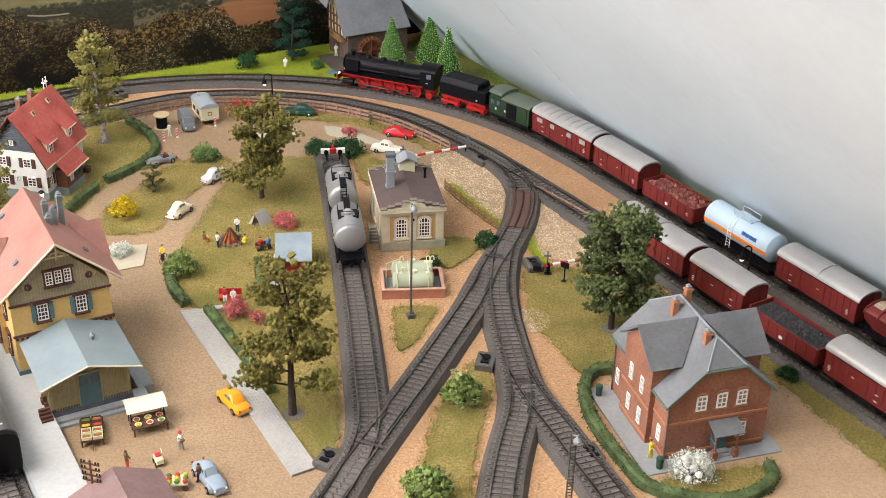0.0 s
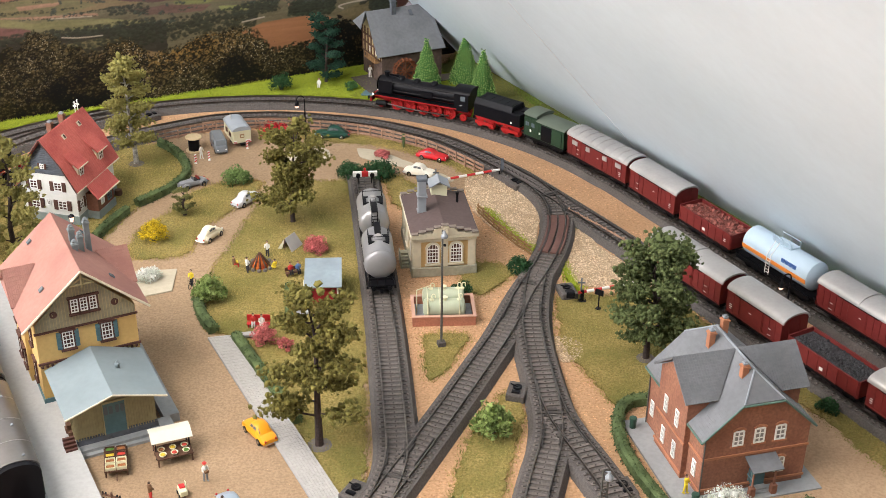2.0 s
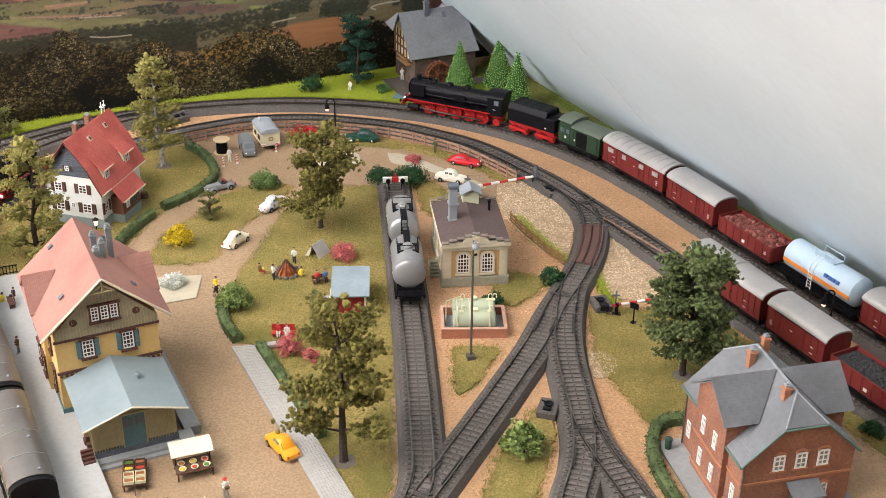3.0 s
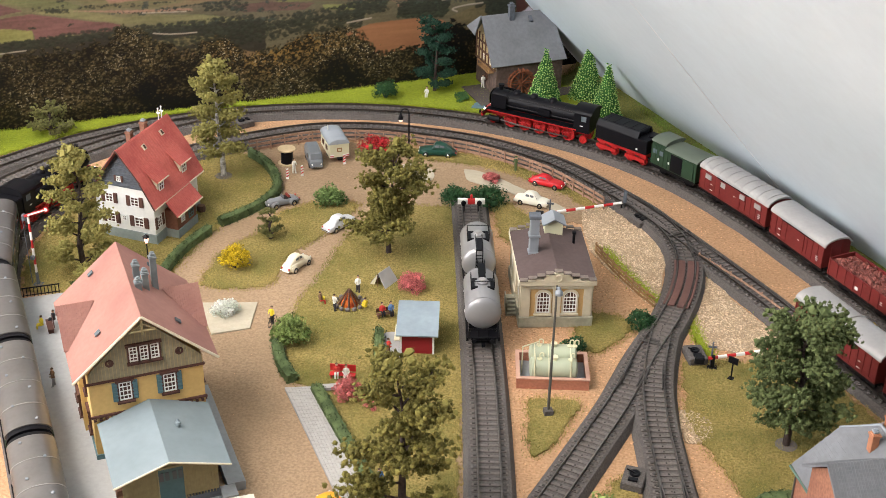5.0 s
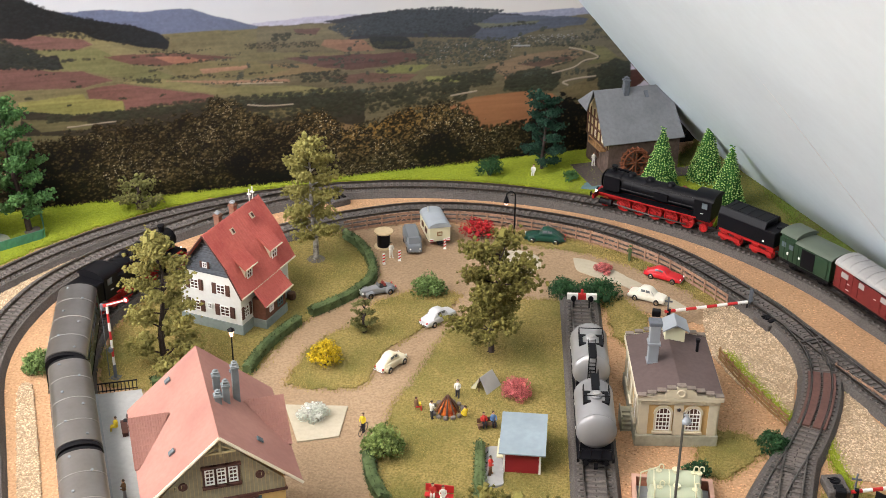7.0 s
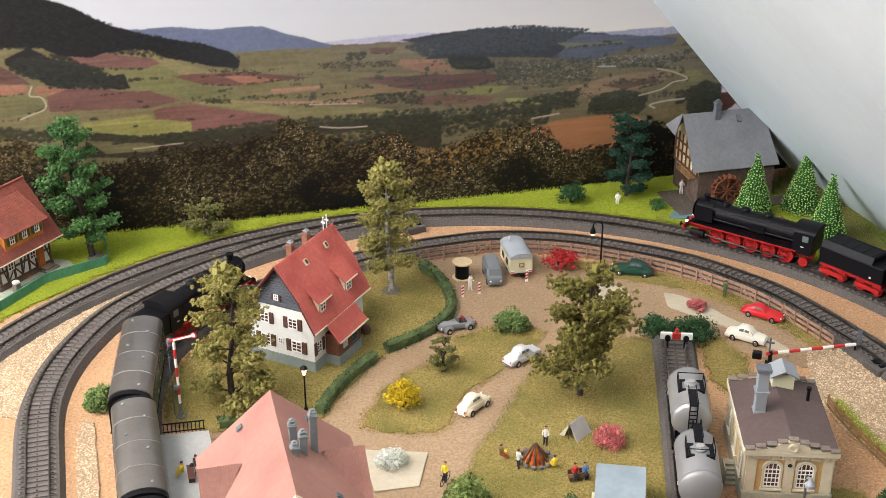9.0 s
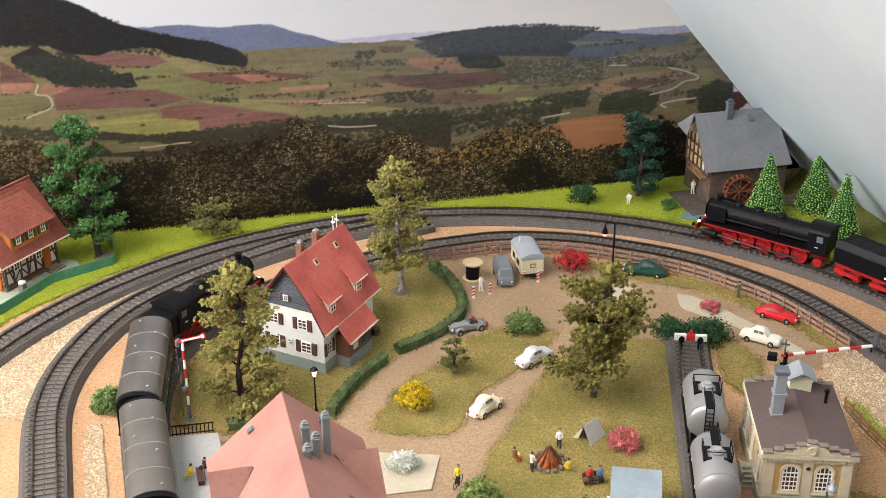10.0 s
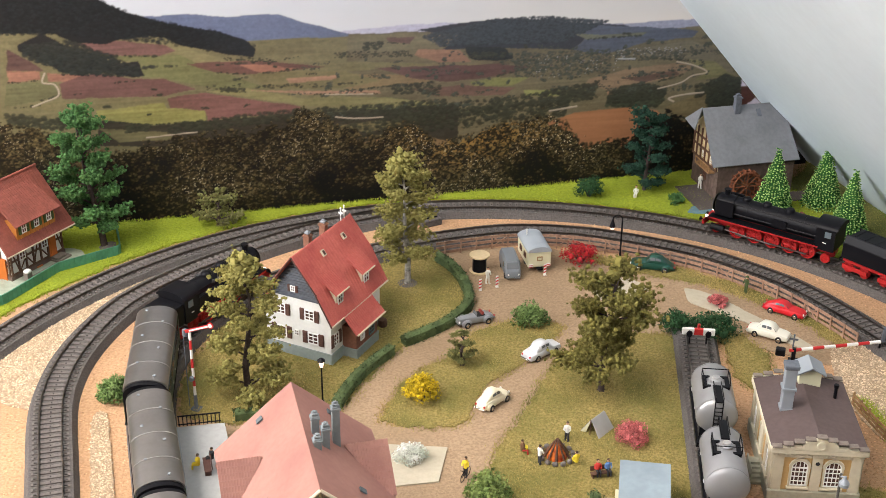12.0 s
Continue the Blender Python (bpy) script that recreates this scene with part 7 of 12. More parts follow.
def pump_house():
    w, l = 0.060, 0.087
    root = thing("pump_house", frame_of((-0.0370, 1.1385), (0.976, 0.216)), "ornate cream and ochre railway building with a felt roof", "railway building")
    front, right, back, left = wall_frames(w, l)
    s = Shape().box(0, w, 0, l, 0, 0.046)
    part("wall", s, ochre, root)
    part("plinth", Shape().cbox(-0.0022, w + 0.0022, -0.0022, l + 0.0022, 0, 0.0105, 0.0006), stone_grey, root, "grey-green stone plinth")
    for F, n, ln in ((front, 3, w), (right, 5, l), (left, 5, l)):
        for q in range(n):
            x = 0.0035 + (ln - 0.007) * q / (n - 1)
            s = Shape()
            s.at = F
            s.box(x - 0.0035, x + 0.0035, -0.0012, 0.0, 0.0105, 0.0385)
            part("pilaster", s, cream_trim, root, "cream pilaster")
        s = Shape()
        s.at = F
        s.box(0, ln, -0.0016, 0.0, 0.0385, 0.042)
        part("frieze", s, cream_trim, root, "cream frieze")
    s = Shape().cbox(-0.0035, w + 0.0035, -0.0035, l + 0.0035, 0.042, 0.0465, 0.0008)
    for q in range(26):
        s.box(w * q / 26, w * q / 26 + 0.0012, -0.0030, -0.001, 0.0402, 0.0420)
    part("cornice", s, cream_trim, root, "cream dentilled cornice")
    for y in (-0.0036, l + 0.0006):
        s = Shape()
        n = [(-0.003, 0.0462), (-0.003, 0.0474), (0.010, 0.0474), (0.010, 0.0485), (0.018, 0.0485), (0.018, 0.0505), (w / 2 - 0.008, 0.0535), (w / 2, 0.0555), (w / 2 + 0.008, 0.0535), (w - 0.018, 0.0505), (w - 0.018, 0.0485), (w - 0.010, 0.0485), (w - 0.010, 0.0474), (w + 0.003, 0.0474), (w + 0.003, 0.0462)]
        s.add([(x, yy, z) for yy in (y, y + 0.003) for x, z in n], [tuple(range(15)), tuple(range(29, 14, -1))] + [(q, 15 + q, 15 + (q + 1) % 15, (q + 1) % 15) for q in range(15)])
        part("pediment", s, cream_trim, root, "stepped cream pediment")
    for y in (-0.0040, l + 0.0002):
        for q in range(9):
            x0 = -0.003 + (w + 0.006) * q / 9
            zt = 0.0476 + 0.0088 * (1 - abs(q - 4) / 4)
            part("coping_stone", Shape().cbox(x0 + 0.0002, x0 + (w + 0.006) / 9 - 0.0002, y - 0.0006, y + 0.0042, zt, zt + 0.0013, 0.0003), coping_grey, root, "grey-brown coping stone")
    part("medallion", Shape().lathe((w / 2, -0.0037, 0.0505), (0, -1, 0), [(0, 0.0034), (0.0012, 0.0034), (0.0013, 0.0024), (0.0006, 0.0020)], 14), cream_trim, root)
    for q in ([(-0.003, 0.0, 0.0468), (w / 2, 0.0, 0.0535), (w / 2, l, 0.0535), (-0.003, l, 0.0468)], [(w / 2, 0.0, 0.0535), (w + 0.003, 0.0, 0.0468), (w + 0.003, l, 0.0468), (w / 2, l, 0.0535)]):
        if (Vector(q[1]) - Vector(q[0])).cross(Vector(q[2]) - Vector(q[0])).z < 0:
            q = q[::-1]
        part("roof", Shape().plate(q, 0.001), brown_roof, root, "dark brown felt roof")
    for x in (0.0185, 0.0415):
        window(root, front, x, 0.0145, 0.0115, 0.0155, 4, 4, white, pane_dark, None, cream_trim, True)
    for x in (0.017, 0.0435, 0.070):
        window(root, right, x, 0.0145, 0.010, 0.0155, 4, 4, white, pane_dark, None, cream_trim, True)
        window(root, left, x, 0.0145, 0.010, 0.0155, 4, 4, white, pane_dark, None, cream_trim, True)
    s = Shape().lathe((w / 2, -0.0016, 0.034), (0, -1, 0), [(0, 0.0018), (0.0012, 0.0006)], 5)
    part("emblem", s, black, root)
    s = Shape().cbox(0.0095, 0.0175, 0.0400, 0.0478, 0.047, 0.0835, 0.0004)
    s.box(0.0085, 0.0185, 0.0390, 0.0488, 0.066, 0.0680)
    s.box(0.0088, 0.0182, 0.0393, 0.0485, 0.047, 0.0510)
    st = part("chimney", s, zinc, root, "grey chimney stack")
    part("chimney_cap", Shape().cbox(0.0084, 0.0186, 0.0389, 0.0489, 0.0835, 0.0868, 0.0005), slate, st)
    s = Shape().box(0.0268, 0.0428, 0.0715, 0.0840, 0.048, 0.064)
    hut = part("cupola", s, cream, root, "cream roof cupola with a grey cap")
    for q in ([(0.0240, 0.0675, 0.0630), (0.0348, 0.0675, 0.0690), (0.0348, 0.0875, 0.0690), (0.0240, 0.0875, 0.0630)], [(0.0348, 0.0675, 0.0690), (0.0456, 0.0675, 0.0630), (0.0456, 0.0875, 0.0630), (0.0348, 0.0875, 0.0690)]):
        if (Vector(q[1]) - Vector(q[0])).cross(Vector(q[2]) - Vector(q[0])).z < 0:
            q = q[::-1]
        part("cupola_roof", Shape().plate(q, 0.001), zinc, hut)
    s = Shape().lathe((0.0515, 0.0605, 0.048), (0, 0, 1), [(0, 0.0013), (0.010, 0.0013), (0.0102, 0.0019), (0.0125, 0.0019)], 9)
    part("vent_pipe", s, black, root)
    s = Shape()
    for q in range(5):
        s.box(-0.010, -0.0022, 0.018 + 0.003 * q, 0.0365, 0.0022 * q, 0.0022 * (q + 1))
    s.box(-0.0108, -0.0098, 0.017, 0.0365, 0.0, 0.014)
    part("steps", s, stone_grey, root, "stone side steps")


pump_house()


def fuel_tanks():
    root = thing("fuel_tank_bund", frame_of((-0.0295, 1.0465), (0.99, 0.135)), "brick bund holding two pale green fuel tanks", "fuel tank")
    w, l = 0.058, 0.040
    s = Shape()
    for x0, x1, y0, y1 in ((0, w, 0, 0.002), (0, w, l - 0.002, l), (0, 0.002, 0.002, l - 0.002), (w - 0.002, w, 0.002, l - 0.002)):
        s.box(x0, x1, y0, y1, 0, 0.0095)
    part("bund_wall", s, mat("pink_brick", (0.46, 0.19, 0.12), 0.85, grain=0.2, scale=500, big=0.2, bigscale=60), root, "pinkish brick bund wall")
    part("bund_floor", Shape().box(0.002, w - 0.002, 0.002, l - 0.002, 0, 0.0015), apron, root)
    s = Shape()
    for x0, x1, y0, y1 in ((-0.0006, w + 0.0006, -0.0006, 0.0026), (-0.0006, w + 0.0006, l - 0.0026, l + 0.0006), (-0.0006, 0.0026, 0.0026, l - 0.0026), (w - 0.0026, w + 0.0006, 0.0026, l - 0.0026)):
        s.box(x0, x1, y0, y1, 0.0095, 0.0104)
    part("coping", s, mat("pale_pink_coping", (0.56, 0.34, 0.26), 0.85, big=0.2, bigscale=60), root)
    tank_green = mat("pale_green_tank", (0.40, 0.44, 0.32), 0.45, big=0.15, bigscale=40)
    for y, z in ((0.0112, 0.0135), (0.0285, 0.0152)):
        s = Shape().lathe((0.010, y, z), (1, 0, 0), [(0, 0.003), (0.0008, 0.0072), (0.0020, 0.0083), (0.037, 0.0083), (0.0382, 0.0072), (0.039, 0.003)], 24)
        t = part("tank", s, tank_green, root, "pale green steel tank", True)
        s = Shape()
        for x in (0.017, 0.040):
            s.box(x - 0.0012, x + 0.0012, y - 0.007, y + 0.007, 0.0015, 0.008)
        part("cradle", s, black, t)
        s = Shape()
        for x in (0.014, 0.025, 0.043):
            s.lathe((x, y, z), (1, 0, 0), [(0, 0.0085), (0.0007, 0.0085)], 24)
        s.lathe((0.030, y, z + 0.0078), (0, 0, 1), [(0, 0.0022), (0.0022, 0.0022), (0.0024, 0.0028), (0.0032, 0.0028)], 10)
        part("tank_band", s, cream, t)
    s = Shape()
    for x in (0.014, 0.043):
        for a, b in (((x, 0.003, 0.002), (x, 0.003, 0.026)), ((x, 0.003, 0.026), (x, 0.0125, 0.026)), ((x, 0.0125, 0.026), (x, 0.0125, 0.022))):
            s.rod(a, b, 0.0006, 0.0006, 6)
    for x, y, z in ((0.018, 0.0285, 0.0236), (0.043, 0.0285, 0.0236), (0.047, 0.0285, 0.0236), (0.018, 0.0112, 0.0218), (0.043, 0.0112, 0.0218)):
        bend = [(x + 0.0016 * (1 - math.cos(k * 0.6283)), y, z + 0.0042 + 0.0016 * math.sin(k * 0.6283)) for k in range(6)]
        for a, b in zip([(x, y, z - 0.001)] + bend, bend + [(x + 0.0032, y, z + 0.0018)]):
            s.rod(a, b, 0.0005, 0.0005, 6)
        s.lathe((x, y, z - 0.0008), (0, 0, 1), [(0, 0.0022), (0.0012, 0.0022), (0.0014, 0.0012)], 10)
    s.rod((0.0045, 0.020, 0.002), (0.0045, 0.020, 0.0270), 0.0005)
    s.rod((0.0045, 0.020, 0.0270), (0.018, 0.0285, 0.0270), 0.0005)
    tagged(part("pipework", s, cream, root, "thin cream pipes"), "thin cream pipes", kind="stuff")


fuel_tanks()


def mill():
    w, l = 0.088, 0.062
    root = thing("watermill", frame_of((-0.1265, 1.6475), (0.857, 0.514)), "old stone and half-timbered mill with a grey roof", "mill")
    front, right, back, left = wall_frames(w, l)
    ry, zr = 0.043, 0.087
    s = Shape()
    prof = [(0, 0), (l, 0), (l, 0.066), (ry, zr), (0, 0.0445)]
    s.add([(x, y, z) for x in (0, w) for y, z in prof], [tuple(range(5)), tuple(range(9, 4, -1))] + [(q, 5 + q, 5 + (q + 1) % 5, (q + 1) % 5) for q in range(5)])
    part("wall", s, rubble, root, "dark rubble stone wall")
    s = Shape()
    s.plate([(-0.0008, l - 0.001, 0.034), (-0.0008, 0.001, 0.034), (-0.0008, 0.001, 0.0415), (-0.0008, ry, zr - 0.002), (-0.0008, l - 0.001, 0.066)], 0.0007)
    tf = part("plaster_gable", s, mat("old_plaster", (0.52, 0.42, 0.24), 0.85, grain=0.1, scale=300, big=0.2, bigscale=60), root, "yellowed plaster gable")
    s = Shape()
    for y in (0.002, 0.012, 0.022, 0.032, 0.042, 0.052, 0.060):
        s.box(-0.0022, -0.0006, y - 0.0008, y + 0.0008, 0.034, min(0.041 + (zr - 0.041) * y / ry, 0.068))
    for z in (0.034, 0.047, 0.058):
        s.box(-0.0023, -0.0006, 0.001 if z < 0.045 else 0.006 + (z - 0.047), l - 0.001, z - 0.0008, z + 0.0008)
    part("timber_frame", s, timber, tf, "dark timber framing")
    for y in (0.017, 0.037):
        window(root, left, l - y, 0.037, 0.006, 0.007, 2, 2, white)
    window(root, left, l - 0.03, 0.014, 0.007, 0.009, 2, 2, timber)
    for x in (0.02, 0.06):
        window(root, front, x, 0.020, 0.007, 0.009, 2, 2, timber)
    for q in ([(-0.008, -0.004, 0.0415), (w + 0.004, -0.004, 0.0415), (w + 0.001, ry, 0.0905), (-0.004, ry, 0.0905)], [(w + 0.001, ry, 0.0905), (w + 0.001, l + 0.003, 0.066), (-0.004, l + 0.003, 0.066), (-0.004, ry, 0.0905)]):
        if (Vector(q[1]) - Vector(q[0])).cross(Vector(q[2]) - Vector(q[0])).z < 0:
            q = q[::-1]
        part("roof", Shape().plate(q, 0.0016), grey_roof, root, "plain slate-grey roof")
    part("roof_hip", Shape().plate([(-0.018, ry - 0.016, 0.0725), (-0.0035, ry, 0.0908), (-0.018, ry + 0.010, 0.0760)][::-1], 0.0012), grey_roof, root, "half hip over the gable")
    s = Shape()
    s.at = pose(0.058, ry - 0.008, 0.0832, 47, 0, 0)
    s.box(-0.0022, 0.0022, -0.004, 0.004, 0, 0.0012)
    part("roof_light", s, slate, root, "small roof light")
    chimney(root, 0.034, ry - 0.004, 0.082, 0.1025, 0.0065, slate, slate)
    s = Shape().box(-0.0085, -0.001, 0.006, 0.040, 0.030, 0.0315)
    for q in range(6):
        s.rod((-0.008, 0.006 + 0.0068 * q, 0.0315), (-0.008, 0.006 + 0.0068 * q, 0.0375), 0.0005)
    s.rod((-0.008, 0.006, 0.0378), (-0.008, 0.040, 0.0378), 0.0006)
    part("balcony", s, fence_tan, root, "wooden balcony")
    # wheel
    wheel = part("water_wheel", Shape().rod((0.030, -0.012, 0.019), (0.030, 0.0, 0.019), 0.0012), timber, root, "red-brown wooden water wheel")
    rust = mat("rusty_wheel", (0.22, 0.075, 0.035), 0.8, grain=0.2, scale=300, big=0.2, bigscale=60)
    for y in (-0.0105, -0.0035):
        s = Shape()
        n = 18
        for q in range(n):
            a0, a1 = 6.2832 * q / n, 6.2832 * (q + 1) / n
            s.rod((0.030 + 0.0155 * math.cos(a0), y, 0.019 + 0.0155 * math.sin(a0)), (0.030 + 0.0155 * math.cos(a1), y, 0.019 + 0.0155 * math.sin(a1)), 0.0009, 0.0009, 5)
        for q in range(8):
            a = 6.2832 * q / 8
            s.rod((0.030, y, 0.019), (0.030 + 0.0155 * math.cos(a), y, 0.019 + 0.0155 * math.sin(a)), 0.0007, 0.0007, 5)
        part("wheel_rim", s, rust, wheel)
    s = Shape()
    for q in range(18):
        a = 6.2832 * q / 18
        s.at = pose(0.030, -0.007, 0.019) @ pose(0, 0, 0, 0, math.degrees(a), 0)
        s.box(0.0125, 0.0178, -0.0035, 0.0035, -0.0004, 0.0004)
    part("paddles", s, rust, wheel)
    # yard slab; the shadow round the mill's foot is put into its dark colour
    s = Shape()
    s.at = root.matrix_world
    s.box(-0.028, w + 0.02, -0.022, 0.0, 0, 0.0026)
    s.box(-0.028, -0.001, 0.0, l - 0.02, 0, 0.0026)
    tagged(part("pavement", s, mat("shade_dark_yard", (0.115, 0.095, 0.085), 0.9, grain=0.2, scale=300, big=0.2, bigscale=40)), "paved yard of the mill, coloured dark for the shade at its foot", "pavement", kind="structure")


mill()


def cottage():
    # half-timbered cottage with a steep roof, a long dormer and a paved yard
    w, l, ez, rz = 0.060, 0.066, 0.036, 0.088
    root = thing("cottage", frame_of((-0.7845, 1.270), (0.978, -0.209)), "half-timbered cottage with a rust-red roof and an orange dormer", "cottage")
    front, right, back, left = wall_frames(w, l)
    s = Shape()
    prof = [(0, 0), (w, 0), (w, 0.046), (w / 2, rz - 0.004), (0, 0.046)]
    s.add([(x, y, z) for y in (0, l) for x, z in prof], [tuple(range(5)), tuple(range(9, 4, -1))] + [(q, 5 + q, 5 + (q + 1) % 5, (q + 1) % 5) for q in range(5)])
    part("wall", s, plaster, root)
    part("plinth", Shape().box(-0.0012, w + 0.0012, -0.0012, l + 0.0012, 0, 0.0095), rubble, root, "brown stone plinth")
    posts = [0.001 + (l - 0.002) * q / 7 for q in range(8)]
    for face, n in ((right, posts), (front, [0.001 + (w - 0.002) * q / 6 for q in range(7)])):
        s = Shape()
        s.at = face
        for x in n:
            s.box(x - 0.0009, x + 0.0009, -0.0012, 0, 0.0095, 0.043)
        for z in (0.0095, 0.0225, 0.0400):
            s.box(0, n[-1], -0.0013, 0, z, z + 0.0016)
        for q in range(0, len(n) - 1):
            a, b = (n[q], n[q + 1]) if q % 2 else (n[q + 1], n[q])
            s.rod((a, -0.0006, 0.0105), (b, -0.0006, 0.0225 if q % 3 else 0.0400), 0.0008, 0.0008, 4)
        part("timber_frame", s, timber, root, "dark timber framing")
    orange = mat("orange_door", (0.45, 0.12, 0.02), 0.6, big=0.1, bigscale=60)
    for x in (0.0145, 0.0425):
        window(root, right @ pose(0, -0.0010, 0), x, 0.0215, 0.0075, 0.0115, 2, 3, white)
    door = part("door", Shape().box(w - 0.0005, w + 0.0018, l - 0.0185, l - 0.0095, 0.0095, 0.0325), orange, root, "orange panelled door")
    for z in (0.012, 0.022):
        part("door_panel", Shape().cbox(w + 0.0016, w + 0.0022, l - 0.0170, l - 0.0110, z, z + 0.0075, 0.0002), orange, door)
    part("cellar_hatch", Shape().box(w - 0.0005, w + 0.0018, 0.0300, 0.0370, 0.0012, 0.0068), orange, root, "small orange cellar hatch")
    part("side_door", Shape().box(w - 0.016, w - 0.004, -0.0020, 0.0005, 0.0040, 0.0260), orange, root, "orange side door")
    yl, yr, xo = -0.010, l + 0.009, 0.0105
    for sg in (1, -1):
        e, r = w / 2 + sg * (w / 2 + xo), w / 2
        q = [(e, yl, ez), (e, yr, ez), (r, yr - 0.002, rz), (r, yl + 0.002, rz)]
        if sg < 0:
            q = [q[1], q[0], q[3], q[2]]
        slope = part("roof", Shape().plate(q, 0.0016), rust_tile, root, "rust-red tiled roof slope")
        ribs(slope, "tile_seams", *[(x, y, z + 0.0002) for x, y, z in q], 26, rust_tile, 0.0002, 16)
        part("gutter", Shape().rod((e, yl, ez - 0.0008), (e, yr, ez - 0.0008), 0.0008), cream_trim, slope, "cream gutter")
    for q in range(15):
        y = yl + 0.002 + (yr - yl - 0.004) * q / 15
        part("ridge_tile", Shape().rod((w / 2, y, rz), (w / 2, y + 0.0062, rz + 0.0004), 0.0012, 0.0014, 7), rust_tile, root)
    d0, d1 = 0.009, l - 0.009
    boards = mat("orange_boarding", (0.52, 0.20, 0.04), 0.75, grain=0.1, scale=300, big=0.15, bigscale=60)
    d = part("dormer", Shape().box(w / 2 + 0.012, w + 0.0045, d0, d1, 0.0425, 0.0605), boards, root, "long orange boarded dormer")
    s = Shape()
    for q in range(16):
        y = d0 + 0.0015 + (d1 - d0 - 0.003) * q / 15
        s.box(w + 0.0044, w + 0.0049, y - 0.0003, y + 0.0003, 0.0430, 0.0600)
    tagged(part("board_seams", s, boards, d), kind="stuff")
    q = [(w + 0.0095, d0 - 0.004, 0.0590), (w + 0.0095, d1 + 0.004, 0.0590), (w / 2 + 0.007, d1 + 0.001, 0.0815), (w / 2 + 0.007, d0 - 0.001, 0.0815)]
    part("dormer_roof", Shape().plate(q, 0.0014), rust_tile, d, "rust-red dormer roof")
    ribs(d, "tile_seams", *[(x, y, z + 0.0002) for x, y, z in q], 20, rust_tile, 0.0002, 9)
    for y in (0.0175, 0.033, 0.0485):
        window(root, right @ pose(y, -0.0050, 0), 0, 0.0485, 0.0062, 0.0090, 2, 2, white, pane_dark, mat("green_shutter", (0.06, 0.10, 0.03), 0.6))
    chimney(root, w / 2 - 0.006, 0.013, 0.074, 0.107, 0.0075, mat("orange_brick", (0.48, 0.20, 0.08), 0.8, grain=0.2, scale=400), cream_trim)
    stone = mat("grey_brown_steps", (0.20, 0.165, 0.135), 0.85, grain=0.2, scale=300, big=0.25, bigscale=70)
    for q in range(4):
        part("step", Shape().cbox(w + 0.0013, w + 0.0150 - 0.0020 * q, l - 0.0200 + 0.0008 * q, l + 0.0075 - 0.0040 * q, 0.0023 * q, 0.0023 * (q + 1), 0.0003), stone, root, "grey-brown stone step")
    part("yard_wall", Shape().cbox(w + 0.0105, w + 0.0130, 0.010, l - 0.0205, 0.0, 0.0072, 0.0004), stone, root, "low grey yard wall")
    for y in (0.0085,):
        p = part("gate_pillar", Shape().cbox(w + 0.0088, w + 0.0145, y - 0.0030, y + 0.0030, 0, 0.0135, 0.0004), stone, root, "grey gate pillar")
        part("pillar_cap", Shape().lathe((w + 0.0116, y, 0.0135), (0, 0, 1), [(0, 0.0036), (0.0012, 0.0038), (0.0022, 0.0028), (0.0026, 0.0005)], 10), plaster, p, "white pillar cap")
    patch("yard", [(-0.735, 1.205), (-0.716, 1.226), (-0.7035, 1.293), (-0.688, 1.318), (-0.700, 1.333), (-0.722, 1.325), (-0.745, 1.22)], 0.0052, mat("pale_paving", (0.33, 0.36, 0.28), 0.85, grain=0.12, scale=260, big=0.2, bigscale=50), "pale grey-green paved yard before the cottage", 0.001, 77)
    fence = thing("garden_fence", Matrix(), "green plank garden fence round the cottage", "fence")
    line = even([Vector((x, y, 0)) for x, y in ((-0.748, 1.160), (-0.711, 1.2231), (-0.6995, 1.2928), (-0.6629, 1.3433), (-0.6790, 1.368), (-0.6965, 1.3925))], 0.0055)
    fgreen = mat("fence_green", (0.085, 0.27, 0.165), 0.6, grain=0.15, scale=300, big=0.2, bigscale=60)
    hz = Vector((0, 0, 0.0112))
    for p, q in zip(line, line[1:]):
        dd = (q - p).normalized()
        sd = Vector((dd.y, -dd.x, 0)) * 0.0006
        a, b = p + dd * 0.0002, q
        part("fence_panel", Shape().loft([[a - sd, a + sd, a + sd + hz, a - sd + hz], [b - sd, b + sd, b + sd + hz, b - sd + hz]]), fgreen, fence)


cottage()


def small_hut(name, x, y, xd, w, l, h0, h1, wall, roof, label, category):
    root = thing(name, frame_of((x, y), xd), label, category)
    s = Shape()
    s.add([(a, b, c) for a, b, c in ((0, 0, 0), (w, 0, 0), (w, l, 0), (0, l, 0), (0, 0, h0), (w, 0, h0), (w, l, h1), (0, l, h1))], [(0, 3, 2, 1), (4, 5, 6, 7), (0, 1, 5, 4), (1, 2, 6, 5), (2, 3, 7, 6), (3, 0, 4, 7)])
    part("wall", s, wall, root)
    part("roof", Shape().plate([(-0.004, -0.006, h0 + 0.0005), (w + 0.004, -0.006, h0 + 0.0005), (w + 0.004, l + 0.004, h1 + 0.0012), (-0.004, l + 0.004, h1 + 0.0012)], 0.0012), roof, root)
    return root, wall_frames(w, l)


